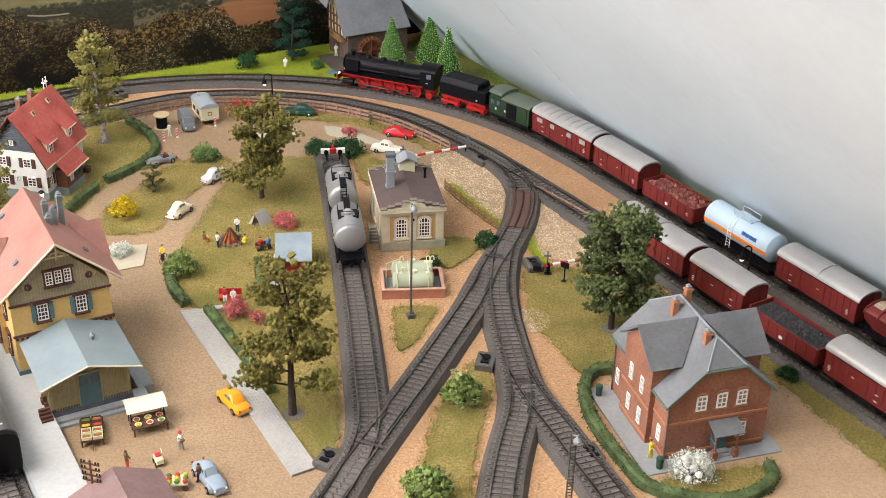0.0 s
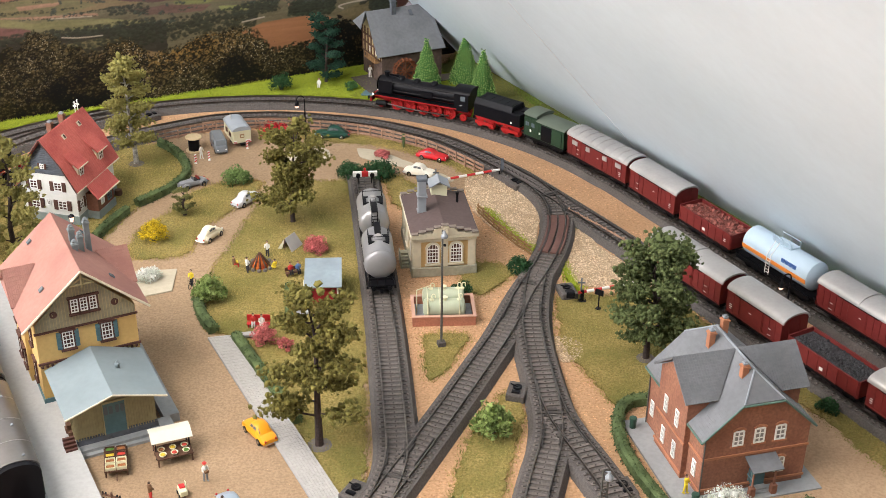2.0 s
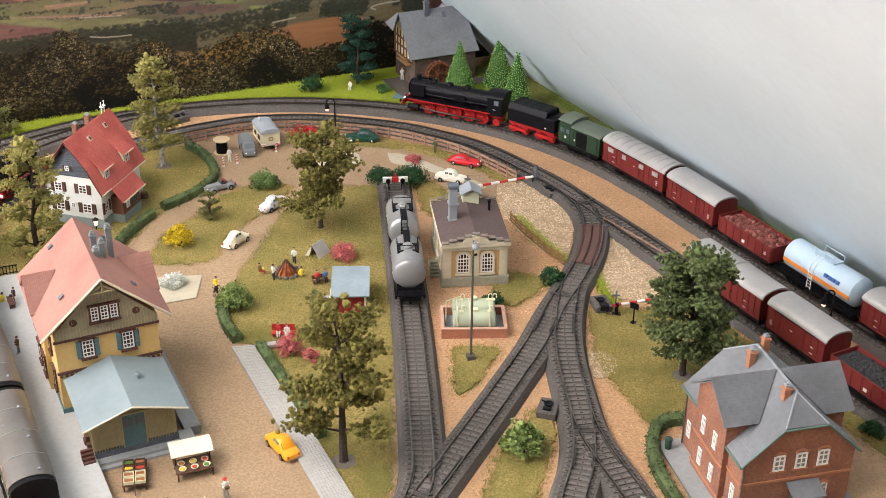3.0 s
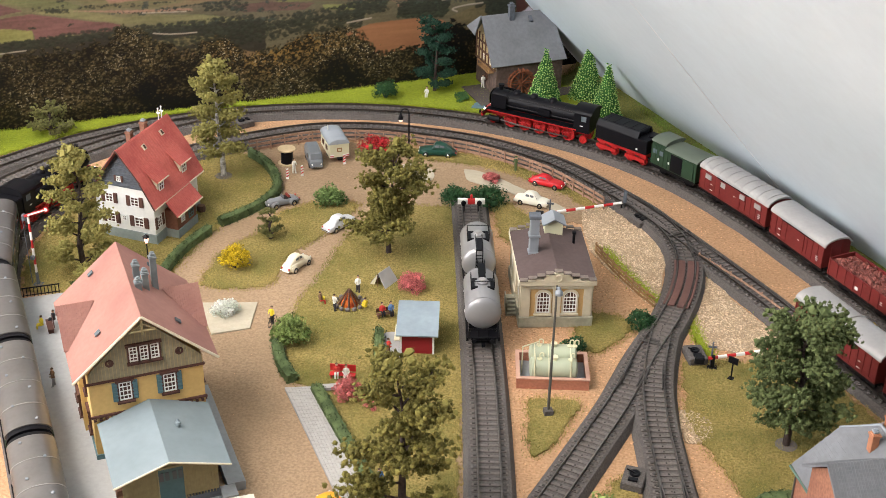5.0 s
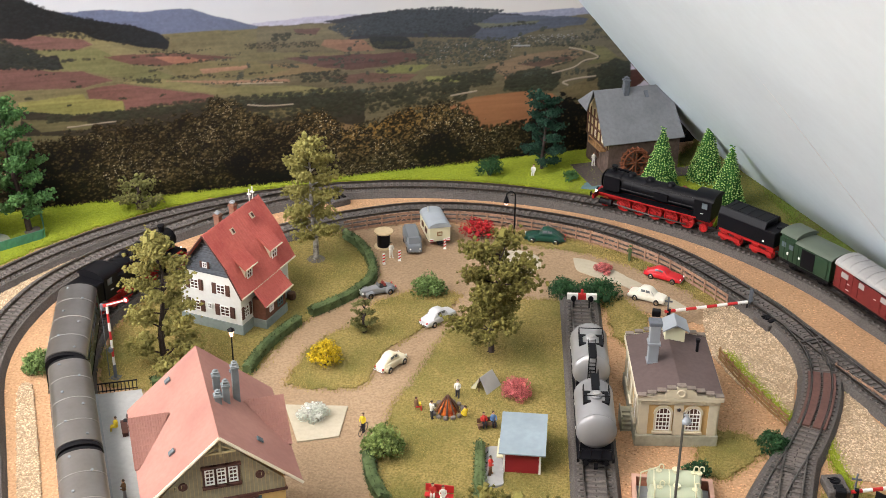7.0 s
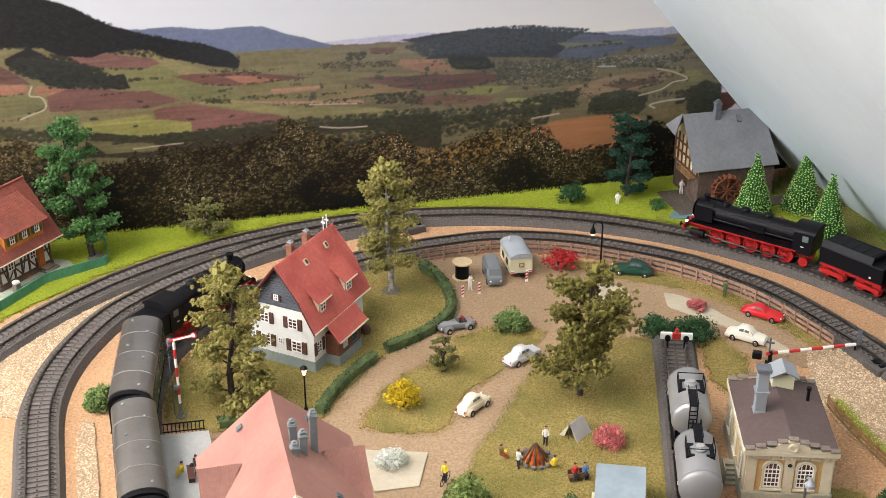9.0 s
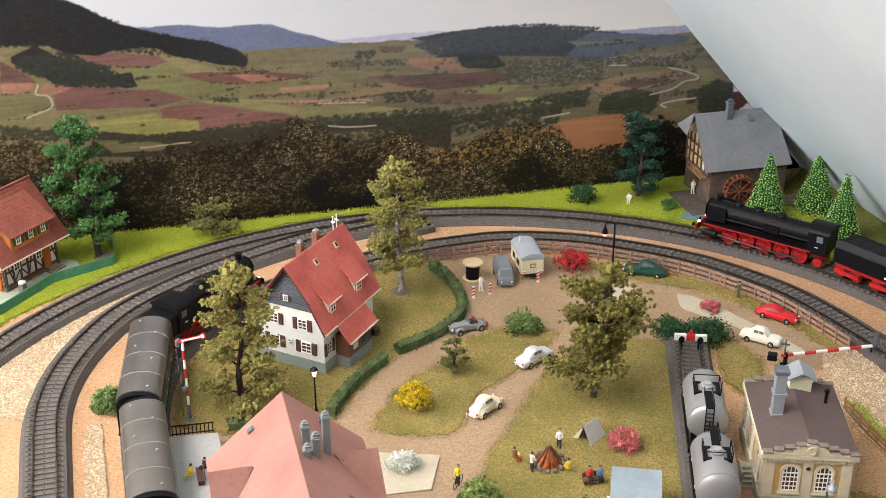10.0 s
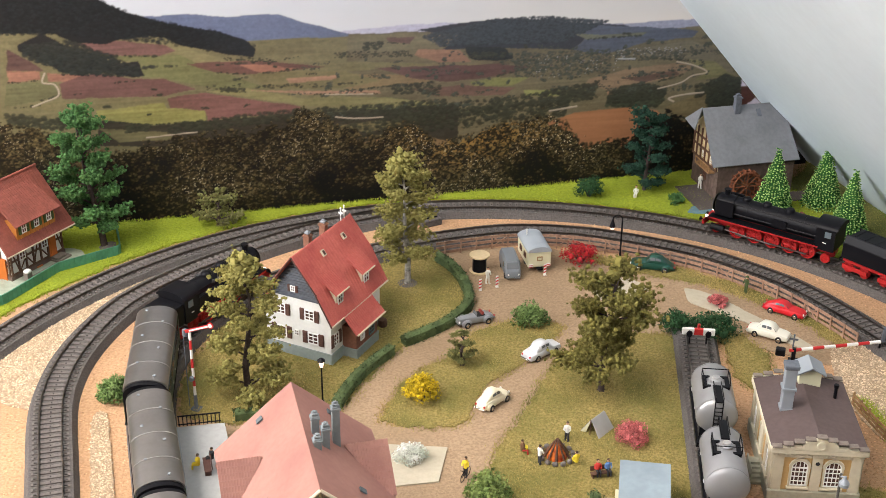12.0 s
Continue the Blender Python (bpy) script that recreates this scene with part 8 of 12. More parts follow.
root, fr = small_hut("kiosk", -0.1300, 1.0765, (0.98, 0.14), 0.027, 0.038, 0.022, 0.026, mat("kiosk_red", (0.30, 0.022, 0.028), 0.5, big=0.15, bigscale=60), mat("pale_blue_sheet", (0.28, 0.345, 0.39), 0.5, grain=0.08, scale=200, big=0.2, bigscale=40), "red wooden kiosk with a pale blue sheet roof", "kiosk")
part("counter", Shape().cbox(-0.006, 0.0, 0.006, 0.030, 0.009, 0.0105, 0.0003), cream, root)
window(root, fr[3], 0.02, 0.011, 0.014, 0.008, 2, 1, white)
for x in (0.0, 0.027):
    part("corner_post", Shape().box(x - 0.0008, x + 0.0008, -0.0008, 0.0008, 0, 0.022), white, root)
hut_green = mat("green_hut_paint", (0.25, 0.30, 0.13), 0.8, grain=0.15, scale=300, big=0.2, bigscale=60)
hut = thing("wayside_hut", frame_of((-0.038, 1.590), (0.93, 0.36)), "small green wayside hut with a red-brown roof", "hut")
s = Shape()
s.add([(x, y, z) for y in (0, 0.012) for x, z in ((0, 0), (0.013, 0), (0.013, 0.014), (0.0065, 0.0185), (0, 0.014))], [tuple(range(5)), tuple(range(9, 4, -1))] + [(q, 5 + q, 5 + (q + 1) % 5, (q + 1) % 5) for q in range(5)])
part("wall", s, hut_green, hut)
for q in ([(-0.0025, -0.002, 0.0128), (0.0065, -0.002, 0.0195), (0.0065, 0.014, 0.0195), (-0.0025, 0.014, 0.0128)], [(0.0065, -0.002, 0.0195), (0.0155, -0.002, 0.0128), (0.0155, 0.014, 0.0128), (0.0065, 0.014, 0.0195)]):
    part("roof", Shape().plate(q[::-1] if (Vector(q[1]) - Vector(q[0])).cross(Vector(q[2]) - Vector(q[0])).z < 0 else q, 0.0009), rust_tile, hut, "red-brown pitched roof")
part("door", Shape().box(0.004, 0.009, -0.0006, 0.0003, 0, 0.010), brown_paint, hut)
# roof of the building at the front edge, by the market
root = thing("goods_shed", frame_of((-0.190, 0.681), (0.85, 0.53)), "small shed with a faded brown roof", "shed")
s = Shape()
s.add([(x, y, z) for y in (0, 0.05) for x, z in ((0, 0), (0.055, 0), (0.055, 0.022), (0.0275, 0.034), (0, 0.022))], [tuple(range(5)), tuple(range(9, 4, -1))] + [(q, 5 + q, 5 + (q + 1) % 5, (q + 1) % 5) for q in range(5)])
part("wall", s, board_tan, root)
faded = mat("faded_brown_roof", (0.21, 0.135, 0.13), 0.7, grain=0.1, scale=260, big=0.2, bigscale=40)
part("roof", Shape().plate([(-0.006, -0.006, 0.0205), (0.0275, -0.006, 0.0355), (0.0275, 0.056, 0.0355), (-0.006, 0.056, 0.0205)][::-1], 0.0014), faded, root)
part("roof", Shape().plate([(0.0275, -0.006, 0.0355), (0.061, -0.006, 0.0205), (0.061, 0.056, 0.0205), (0.0275, 0.056, 0.0355)][::-1], 0.0014), faded, root)

# ---------------------------------------------------------------- rolling stock
RT = 0.0095          # rail top


def lengths(line):
    out = [0.0]
    for a, b in zip(line, line[1:]):
        out.append(out[-1] + (b - a).length)
    return out


def near_s(line, x, y):
    L = lengths(line)
    return L[min(range(len(line)), key=lambda i: (line[i].x - x) ** 2 + (line[i].y - y) ** 2)]


def place_on(line, s, half, z=RT, back=False):
    """The pose of a vehicle whose middle lies s along a line, riding on two points half its wheelbase away."""
    L = lengths(line)

    def p(q):
        q = min(max(q, 0.0), L[-1] - 1e-6)
        i = int(np.searchsorted(L, q, side="right")) - 1
        return line[i].lerp(line[i + 1], (q - L[i]) / (L[i + 1] - L[i]))
    a, b = p(s - half), p(s + half)
    d = (a - b) if back else (b - a)
    m = (a + b) / 2
    return frame_of((m.x, m.y, z), d)


def wheelset(root, x, r=0.0055, material=black, n=14, gauge=0.0075):
    s = Shape()
    for y in (-gauge, gauge):
        sg = 1 if y > 0 else -1
        s.lathe((x, y, r), (0, sg, 0), [(-0.0004, r * 1.06), (0.0, r * 1.06), (0.0004, r), (0.0016, r * 0.97), (0.0017, r * 0.72), (0.0011, r * 0.66), (0.0011, r * 0.2), (0.0020, r * 0.16)], n)
    s.rod((x, -gauge, r), (x, gauge, r), 0.0008, 0.0008, 6)
    return part("wheelset", s, material, root)


def running_gear(root, L, axles, w=0.026, z=0.0075):
    s = Shape().box(-L / 2, L / 2, -w / 2 + 0.003, w / 2 - 0.003, z, z + 0.003)
    for sy in (-1, 1):
        s.box(-L / 2, L / 2, sy * (w / 2) - 0.001, sy * (w / 2) + 0.001, z - 0.0005, z + 0.003)
        for x in axles:
            s.box(x - 0.0025, x + 0.0025, sy * 0.0105 - 0.0006, sy * 0.0105 + 0.0006, 0.0035, z)
    part("underframe", s, black, root, "black underframe")
    for x in axles:
        wheelset(root, x)
    for e in (-1, 1):
        for y in (-0.0075, 0.0075):
            s = Shape().rod((e * L / 2, y, z + 0.0015), (e * (L / 2 + 0.0035), y, z + 0.0015), 0.0009)
            s.lathe((e * (L / 2 + 0.0035), y, z + 0.0015), (e, 0, 0), [(0, 0.0022), (0.0006, 0.0020)], 10)
            part("buffer", s, black, root)
        part("coupling", Shape().box(min(e * L / 2, e * (L / 2 + 0.005)), max(e * L / 2, e * (L / 2 + 0.005)), -0.0015, 0.0015, z - 0.003, z - 0.001), black, root)


def arch(w, z0, rise, n=10, th=None):
    return [(w / 2 * math.cos(math.pi * k / n), z0 + rise * math.sin(math.pi * k / n)) for k in range(n + 1)]


def bars(root, spots, side_y, material=white, name="lettering_bar"):
    """Unreadable lettering as plain bars on a side wall."""
    s = Shape()
    for x, z, w, h in spots:
        w, h = w * 0.55, h * 0.6
        for sy in (-1, 1):
            s.box(x - w / 2, x + w / 2, min(sy * side_y, sy * (side_y + 0.0003)), max(sy * side_y, sy * (side_y + 0.0003)), z, z + h)
    tagged(part(name, s, material, root), kind="stuff")


def covered_wagon(m, L, label, body, roof, hatches=0, sliding=False):
    root = thing("goods_wagon", m, label, "goods wagon", "wagons of the goods trains")
    w, z0, z1 = 0.0295, 0.0105, 0.0325
    running_gear(root, L - 0.002, (-L * 0.30, L * 0.30))
    s = Shape().extrude([(-w / 2, z0), (w / 2, z0), (w / 2, z1)] + arch(w, z1, 0.006)[1:-1] + [(-w / 2, z1)], -L / 2 + 0.001, L / 2 - 0.001)
    part("body", s, body, root)
    s = Shape().extrude([(w / 2 + 0.0008, z1 - 0.0004)] + [(y * 1.05, z + 0.0008) for y, z in arch(w, z1, 0.0066)] + [(-w / 2 - 0.0008, z1 - 0.0004)] + [(y * 0.99, z - 0.0003) for y, z in arch(w, z1, 0.006)][::-1], -L / 2 - 0.0006, L / 2 + 0.0006)
    rf = part("roof", s, roof, root, "silver-grey arched roof", True)
    if sliding:
        s = Shape()
        for k in range(9):
            x = -L / 2 + L * (k + 0.5) / 9
            s.extrude([(w / 2 + 0.001, z1 - 0.0004)] + [(y * 1.06, z + 0.0012) for y, z in arch(w, z1, 0.0068)] + [(-w / 2 - 0.001, z1 - 0.0004)], x - 0.0003, x + 0.0003)
        part("roof_ribs", s, roof, rf)
    if hatches:
        s = Shape().extrude([(w / 2 + 0.001, z1)] + [(y * 1.07, z + 0.0016) for y, z in arch(w, z1, 0.0070)] + [(-w / 2 - 0.001, z1)], -0.0006, 0.0008)
        part("roof_joint", s, roof, rf)
    s = Shape()
    n = int(L / 0.0075)
    for k in range(n + 1):
        x = -L / 2 + 0.0015 + (L - 0.003) * k / n
        for sy in (-1, 1):
            s.box(x - 0.0004, x + 0.0004, sy * w / 2 - 0.0006, sy * w / 2 + 0.0006, z0, z1)
    for sy in (-1, 1):
        s.box(-L / 2 + 0.001, L / 2 - 0.001, sy * w / 2 - 0.0007, sy * w / 2 + 0.0007, z0, z0 + 0.001)
        for e in (-1, 1):
            s.box(e * (L / 2 - 0.001) - 0.0005, e * (L / 2 - 0.001) + 0.0005, sy * 0.006 - 0.0005, sy * 0.006 + 0.0005, z0, z1 + 0.004)
    tagged(part("body_ribs", s, body, root), kind="stuff")
    for sy in (-1, 1):
        d = part("sliding_door", Shape().cbox(-0.011, 0.011, sy * w / 2 - 0.0010, sy * w / 2 + 0.0010, z0 + 0.001, z1 - 0.001, 0.0003), body, root)
        part("door_rail", Shape().box(-0.024, 0.024, sy * w / 2 - 0.0012, sy * w / 2 + 0.0012, z1 - 0.0012, z1 - 0.0004), black, d)
    if sliding:
        for x in (-L * 0.36, -L * 0.13, L * 0.13, L * 0.36):
            for sy in (-1, 1):
                s = Shape().box(x - 0.0045, x + 0.0045, sy * w / 2 - 0.0009, sy * w / 2 + 0.0009, z1 - 0.0085, z1 - 0.0035)
                part("vent_flap", s, silver, root, "pale grey vent flap")
    bars(root, [(-L * 0.40, z0 + 0.009, 0.005, 0.0009), (-L * 0.40, z0 + 0.007, 0.006, 0.0009), (-L * 0.40, z0 + 0.005, 0.004, 0.0009), (L * 0.30, z0 + 0.010, 0.006, 0.0007), (L * 0.30, z0 + 0.004, 0.007, 0.0007), (-0.004, z0 + 0.012, 0.005, 0.0007)], w / 2 + 0.001)
    return root


coal = mat("coal", (0.055, 0.055, 0.06), 0.7, grain=0.3, scale=500, big=0.2, bigscale=80, isle=0.4)
scrap = mat("rusty_scrap", (0.30, 0.10, 0.08), 0.75, grain=0.3, scale=300, big=0.4, bigscale=90, isle=0.5)


def lumps(L, w, z, r, count, seed):
    rng = random.Random(seed)
    s = Shape()
    for _ in range(count):
        x, y = (rng.random() - 0.5) * L, (rng.random() - 0.5) * w
        s.at = pose(x, y, z + rng.random() * r * 0.7, rng.random() * 360, rng.random() * 360, rng.random() * 360)
        q = r * (0.5 + rng.random())
        s.add([(q, 0, 0), (-q, 0, 0), (0, q * 0.8, 0), (0, -q, 0), (0, 0, q * 0.7), (0, 0, -q)], [(0, 2, 4), (2, 1, 4), (1, 3, 4), (3, 0, 4), (2, 0, 5), (1, 2, 5), (3, 1, 5), (0, 3, 5)])
    return s


def open_wagon(m, L, label, load, seed, size, load_label):
    root = thing("open_wagon", m, label, "open wagon", "wagons of the goods trains")
    w, z0, z1 = 0.029, 0.0105, 0.026
    running_gear(root, L - 0.002, (-L * 0.30, L * 0.30))
    s = Shape().box(-L / 2, L / 2, -w / 2, w / 2, z0, z0 + 0.0012)
    for sy in (-1, 1):
        s.box(-L / 2, L / 2, sy * w / 2 - 0.0006, sy * w / 2 + 0.0006, z0, z1)
    for e in (-1, 1):
        s.box(e * L / 2 - 0.0006, e * L / 2 + 0.0006, -w / 2, w / 2, z0, z1 + 0.0005)
    part("body", s, wagon_red, root)
    n = int(L / 0.0105)
    for k in range(n + 1):
        x = -L / 2 + 0.0015 + (L - 0.003) * k / n
        for sy in (-1, 1):
            part("side_rib", Shape().box(x - 0.0007, x + 0.0007, sy * (w / 2 + 0.0009) - 0.0004, sy * (w / 2 + 0.0009) + 0.0004, z0, z1), wagon_red, root)
    part("load_base", Shape().box(-L / 2 + 0.001, L / 2 - 0.001, -w / 2 + 0.001, w / 2 - 0.001, z0 + 0.001, z1 - 0.0035), load, root)
    tagged(part("load", lumps(L - 0.005, w - 0.004, z1 - 0.0035, size, 260 if size > 0.002 else 900, seed), load, root, load_label), kind="stuff")
    bars(root, [(-L * 0.40, z0 + 0.008, 0.005, 0.0009), (-L * 0.40, z0 + 0.006, 0.006, 0.0009), (0, z0 + 0.004, 0.007, 0.005)], w / 2 + 0.0013)
    return root


def gas_tank_wagon(m, L):
    root = thing("tank_wagon", m, "pale blue gas tank wagon with an orange band", "tank wagon", "wagons of the goods trains")
    running_gear(root, L - 0.002, (-L * 0.36, -L * 0.24, L * 0.24, L * 0.36))
    tk = mat("pale_blue_tank", (0.44, 0.56, 0.66), 0.35, big=0.1, bigscale=40)
    r, z = 0.0145, 0.0265
    s = Shape().lathe((-L / 2 + 0.003, 0, z), (1, 0, 0), [(0, 0.003), (0.0015, r * 0.72), (0.005, r), (L - 0.011, r), (L - 0.0075, r * 0.72), (L - 0.006, 0.003)], 26)
    t = part("tank", s, tk, root, "", True)
    s = Shape()
    for sy in (-1, 1):
        prof = [((r + 0.0004) * math.cos(a) * sy, z + (r + 0.0004) * math.sin(a)) for a in np.linspace(-0.32, -0.02, 5)] + [((r - 0.0005) * math.cos(a) * sy, z + (r - 0.0005) * math.sin(a)) for a in np.linspace(-0.02, -0.32, 5)]
        s.extrude(prof, -L / 2 + 0.008, L / 2 - 0.008)
    part("orange_band", s, mat("orange_band", (0.75, 0.24, 0.04), 0.45), t, "orange band")
    s = Shape()
    for k in range(4):
        for sy in (-1, 1):
            x = -L * 0.28 + 0.005 * k
            s.box(x, x + 0.0038, sy * r * 0.955 - 0.0008, sy * r * 0.955 + 0.0008, z + 0.0038, z + 0.0072)
    part("logo_bars", s, mat("logo_blue", (0.06, 0.14, 0.40), 0.5), t, "plain blue logo shapes")
    s = Shape().box(-0.012, 0.012, -0.006, 0.006, z + r - 0.0004, z + r + 0.0006)
    for x in (-0.012, 0, 0.012):
        for y in (-0.006, 0.006):
            s.rod((x, y, z + r), (x, y, z + r + 0.006), 0.0004, 0.0004, 5)
    for y in (-0.006, 0.006):
        s.rod((-0.012, y, z + r + 0.006), (0.012, y, z + r + 0.006), 0.0004, 0.0004, 5)
    part("walkway", s, tk, root)
    for sy in (-1, 1):
        s = Shape()
        for x in (0.003, 0.008):
            s.rod((x, sy * (r + 0.001), 0.010), (x, sy * (r + 0.001), z + 0.004), 0.0004, 0.0004, 5)
            s.rod((x, sy * (r + 0.001), z + 0.004), (x, sy * 0.006, z + r + 0.001), 0.0004, 0.0004, 5)
        for q in range(6):
            s.rod((0.003, sy * (r + 0.001), 0.012 + 0.003 * q), (0.008, sy * (r + 0.001), 0.012 + 0.003 * q), 0.0003, 0.0003, 5)
        part("ladder", s, white, root)
    return root


def oil_tank_wagon(m, L, shell, label):
    """A short tank between two end decks; the walkway runs from the dome to the ladder at the +x end."""
    root = thing("tank_wagon", m, label, "tank wagon", "tank wagons on the siding")
    running_gear(root, L - 0.004, (-L * 0.28, L * 0.28))
    r, z, half = 0.0150, 0.0262, 0.0262
    s = Shape().lathe((-half, 0, z), (1, 0, 0), [(-0.0042, 0.0006), (-0.0040, r * 0.30), (-0.0032, r * 0.58), (-0.0018, r * 0.82), (0, r * 0.96), (0.0012, r), (2 * half - 0.0012, r), (2 * half, r * 0.96), (2 * half + 0.0018, r * 0.82), (2 * half + 0.0032, r * 0.58), (2 * half + 0.0040, r * 0.30), (2 * half + 0.0042, 0.0006)], 32)
    t = part("tank", s, shell, root, "", True)
    for x in (-half + 0.0015, half - 0.0023):
        part("tank_strap", Shape().lathe((x, 0, z), (1, 0, 0), [(0, r + 0.0003), (0.0008, r + 0.0003)], 32), shell, t)
        part("tank_saddle", Shape().box(x - 0.002, x + 0.003, -0.0115, 0.0115, 0.0100, 0.0170), black, root)
    for e in (-1, 1):
        s = Shape().cbox(min(e * (half + 0.003), e * (L / 2 - 0.001)), max(e * (half + 0.003), e * (L / 2 - 0.001)), -0.0130, 0.0130, 0.0098, 0.0112, 0.0003)
        deck = part("end_deck", s, black, root, "black end deck")
        s = Shape()
        for y in (-0.0115, -0.004, 0.004, 0.0115):
            s.rod((e * (L / 2 - 0.0015), y, 0.0112), (e * (L / 2 - 0.0015), y, 0.0190), 0.0004, 0.0004, 5)
        s.rod((e * (L / 2 - 0.0015), -0.0115, 0.0190), (e * (L / 2 - 0.0015), 0.0115, 0.0190), 0.0005, 0.0005, 5)
        part("deck_rail", s, black, deck)
    dome = part("dome", Shape().lathe((0, 0, z + r - 0.0012), (0, 0, 1), [(0, 0.0048), (0.0026, 0.0048), (0.0034, 0.0040), (0.0038, 0.001)], 18), shell, t, "", True)
    part("dome_hatch", Shape().lathe((0, 0, z + r + 0.0024), (0, 0, 1), [(0, 0.0028), (0.0010, 0.0028), (0.0012, 0.0020)], 12), silver, dome, "pale metal hatch")
    s = Shape()
    for x0, x1, y0, y1 in ((-0.0078, 0.0078, -0.0098, -0.0066), (-0.0078, 0.0078, 0.0066, 0.0098), (-0.0078, -0.0050, -0.0066, 0.0066), (0.0050, 0.0078, -0.0066, 0.0066)):
        s.box(x0, x1, y0, y1, z + r - 0.0030, z + r - 0.0006)
    part("dome_deck", s, black, root, "black deck round the dome")
    part("walkway", Shape().box(0.0078, half + 0.0045, -0.0030, 0.0030, z + r + 0.0001, z + r + 0.0009), black, root, "black walkway")
    s = Shape()
    for x in (-0.0078, 0.0078):
        for y in (-0.0096, 0.0096):
            s.rod((x, y, z + r - 0.0008), (x, y, z + r + 0.0052), 0.0004, 0.0004, 5)
    for y in (-0.0096, 0.0096):
        s.rod((-0.0078, y, z + r + 0.0052), (0.0078, y, z + r + 0.0052), 0.0004, 0.0004, 5)
    s.rod((-0.0078, -0.0096, z + r + 0.0052), (-0.0078, 0.0096, z + r + 0.0052), 0.0004, 0.0004, 5)
    part("guard_rail", s, black, root)
    s = Shape()
    for y in (-0.0028, 0.0028):
        s.rod((half + 0.0045, y, z + r + 0.0008), (half + 0.0052, y, 0.0112), 0.0005, 0.0005, 5)
        s.rod((0.0078, y, z + r + 0.0042), (half + 0.0045, y, z + r + 0.0042), 0.0004, 0.0004, 5)
        s.rod((half + 0.0045, y, z + r + 0.0042), (half + 0.0045, y, z + r), 0.0004, 0.0004, 5)
    for q in range(8):
        s.rod((half + 0.0049, -0.0028, 0.0135 + 0.0034 * q), (half + 0.0049, 0.0028, 0.0135 + 0.0034 * q), 0.0004, 0.0004, 5)
    part("ladder", s, black, root, "black ladder with hand rails")
    bars(root, [(-half * 0.6, z - 0.004, 0.006, 0.0016), (half * 0.5, z - 0.002, 0.005, 0.0012)], r * 0.985)
    return root


def hopper_wagon(m, L):
    root = thing("hopper_wagon", m, "dark red hopper wagon filled with pale gravel", "hopper wagon", "wagons of the goods trains")
    w, z0, z1 = 0.029, 0.0105, 0.028
    running_gear(root, L - 0.002, (-L * 0.30, L * 0.30))
    s = Shape().loft([[(-L / 2 * f, y * w / 2, z) for y, z in ((-0.55 if b else -1, z0 if b else z1 - 0.006), (0.55 if b else 1, z0 if b else z1 - 0.006), (1, z1), (-1, z1))] for f, b in ((1, 0), (0.8, 1))] + [[(L / 2 * f, y * w / 2, z) for y, z in ((-0.55 if b else -1, z0 if b else z1 - 0.006), (0.55 if b else 1, z0 if b else z1 - 0.006), (1, z1), (-1, z1))] for f, b in ((0.8, 1), (1, 0))])
    part("body", s, wagon_red, root)
    fill = mat("gravel_fill", (0.52, 0.42, 0.31), 0.9, grain=0.4, scale=700, big=0.2, bigscale=90, bump=0.0012)
    n = 5
    for k in range(n):
        x0, x1 = -L / 2 + L * k / n + 0.0008, -L / 2 + L * (k + 1) / n - 0.0008
        s = Shape().extrude([(w / 2 + 0.0006, z1)] + [(y * 1.02, z) for y, z in arch(w, z1, 0.0055)] + [(-w / 2 - 0.0006, z1)], x0, x1)
        part("compartment", s, wagon_red, root, "", True)
        s = Shape().extrude([(w * 0.33, z1 + 0.003)] + [(y * 0.64, z + 0.0012) for y, z in arch(w, z1, 0.0058)] + [(-w * 0.33, z1 + 0.003)], x0 + 0.0018, x1 - 0.0018)
        part("gravel_load", s, fill, root, "pale gravel load")
    s = Shape()
    for k in range(n + 1):
        x = -L / 2 + L * k / n
        s.extrude([(w / 2 + 0.0012, z1 - 0.001)] + [(y * 1.06, z + 0.0006) for y, z in arch(w, z1, 0.006)] + [(-w / 2 - 0.0012, z1 - 0.001)], x - 0.0006, x + 0.0006)
    part("divider", s, wagon_red, root)
    bars(root, [(0, z1 - 0.006, 0.006, 0.003)], w / 2 + 0.0002)
    return root


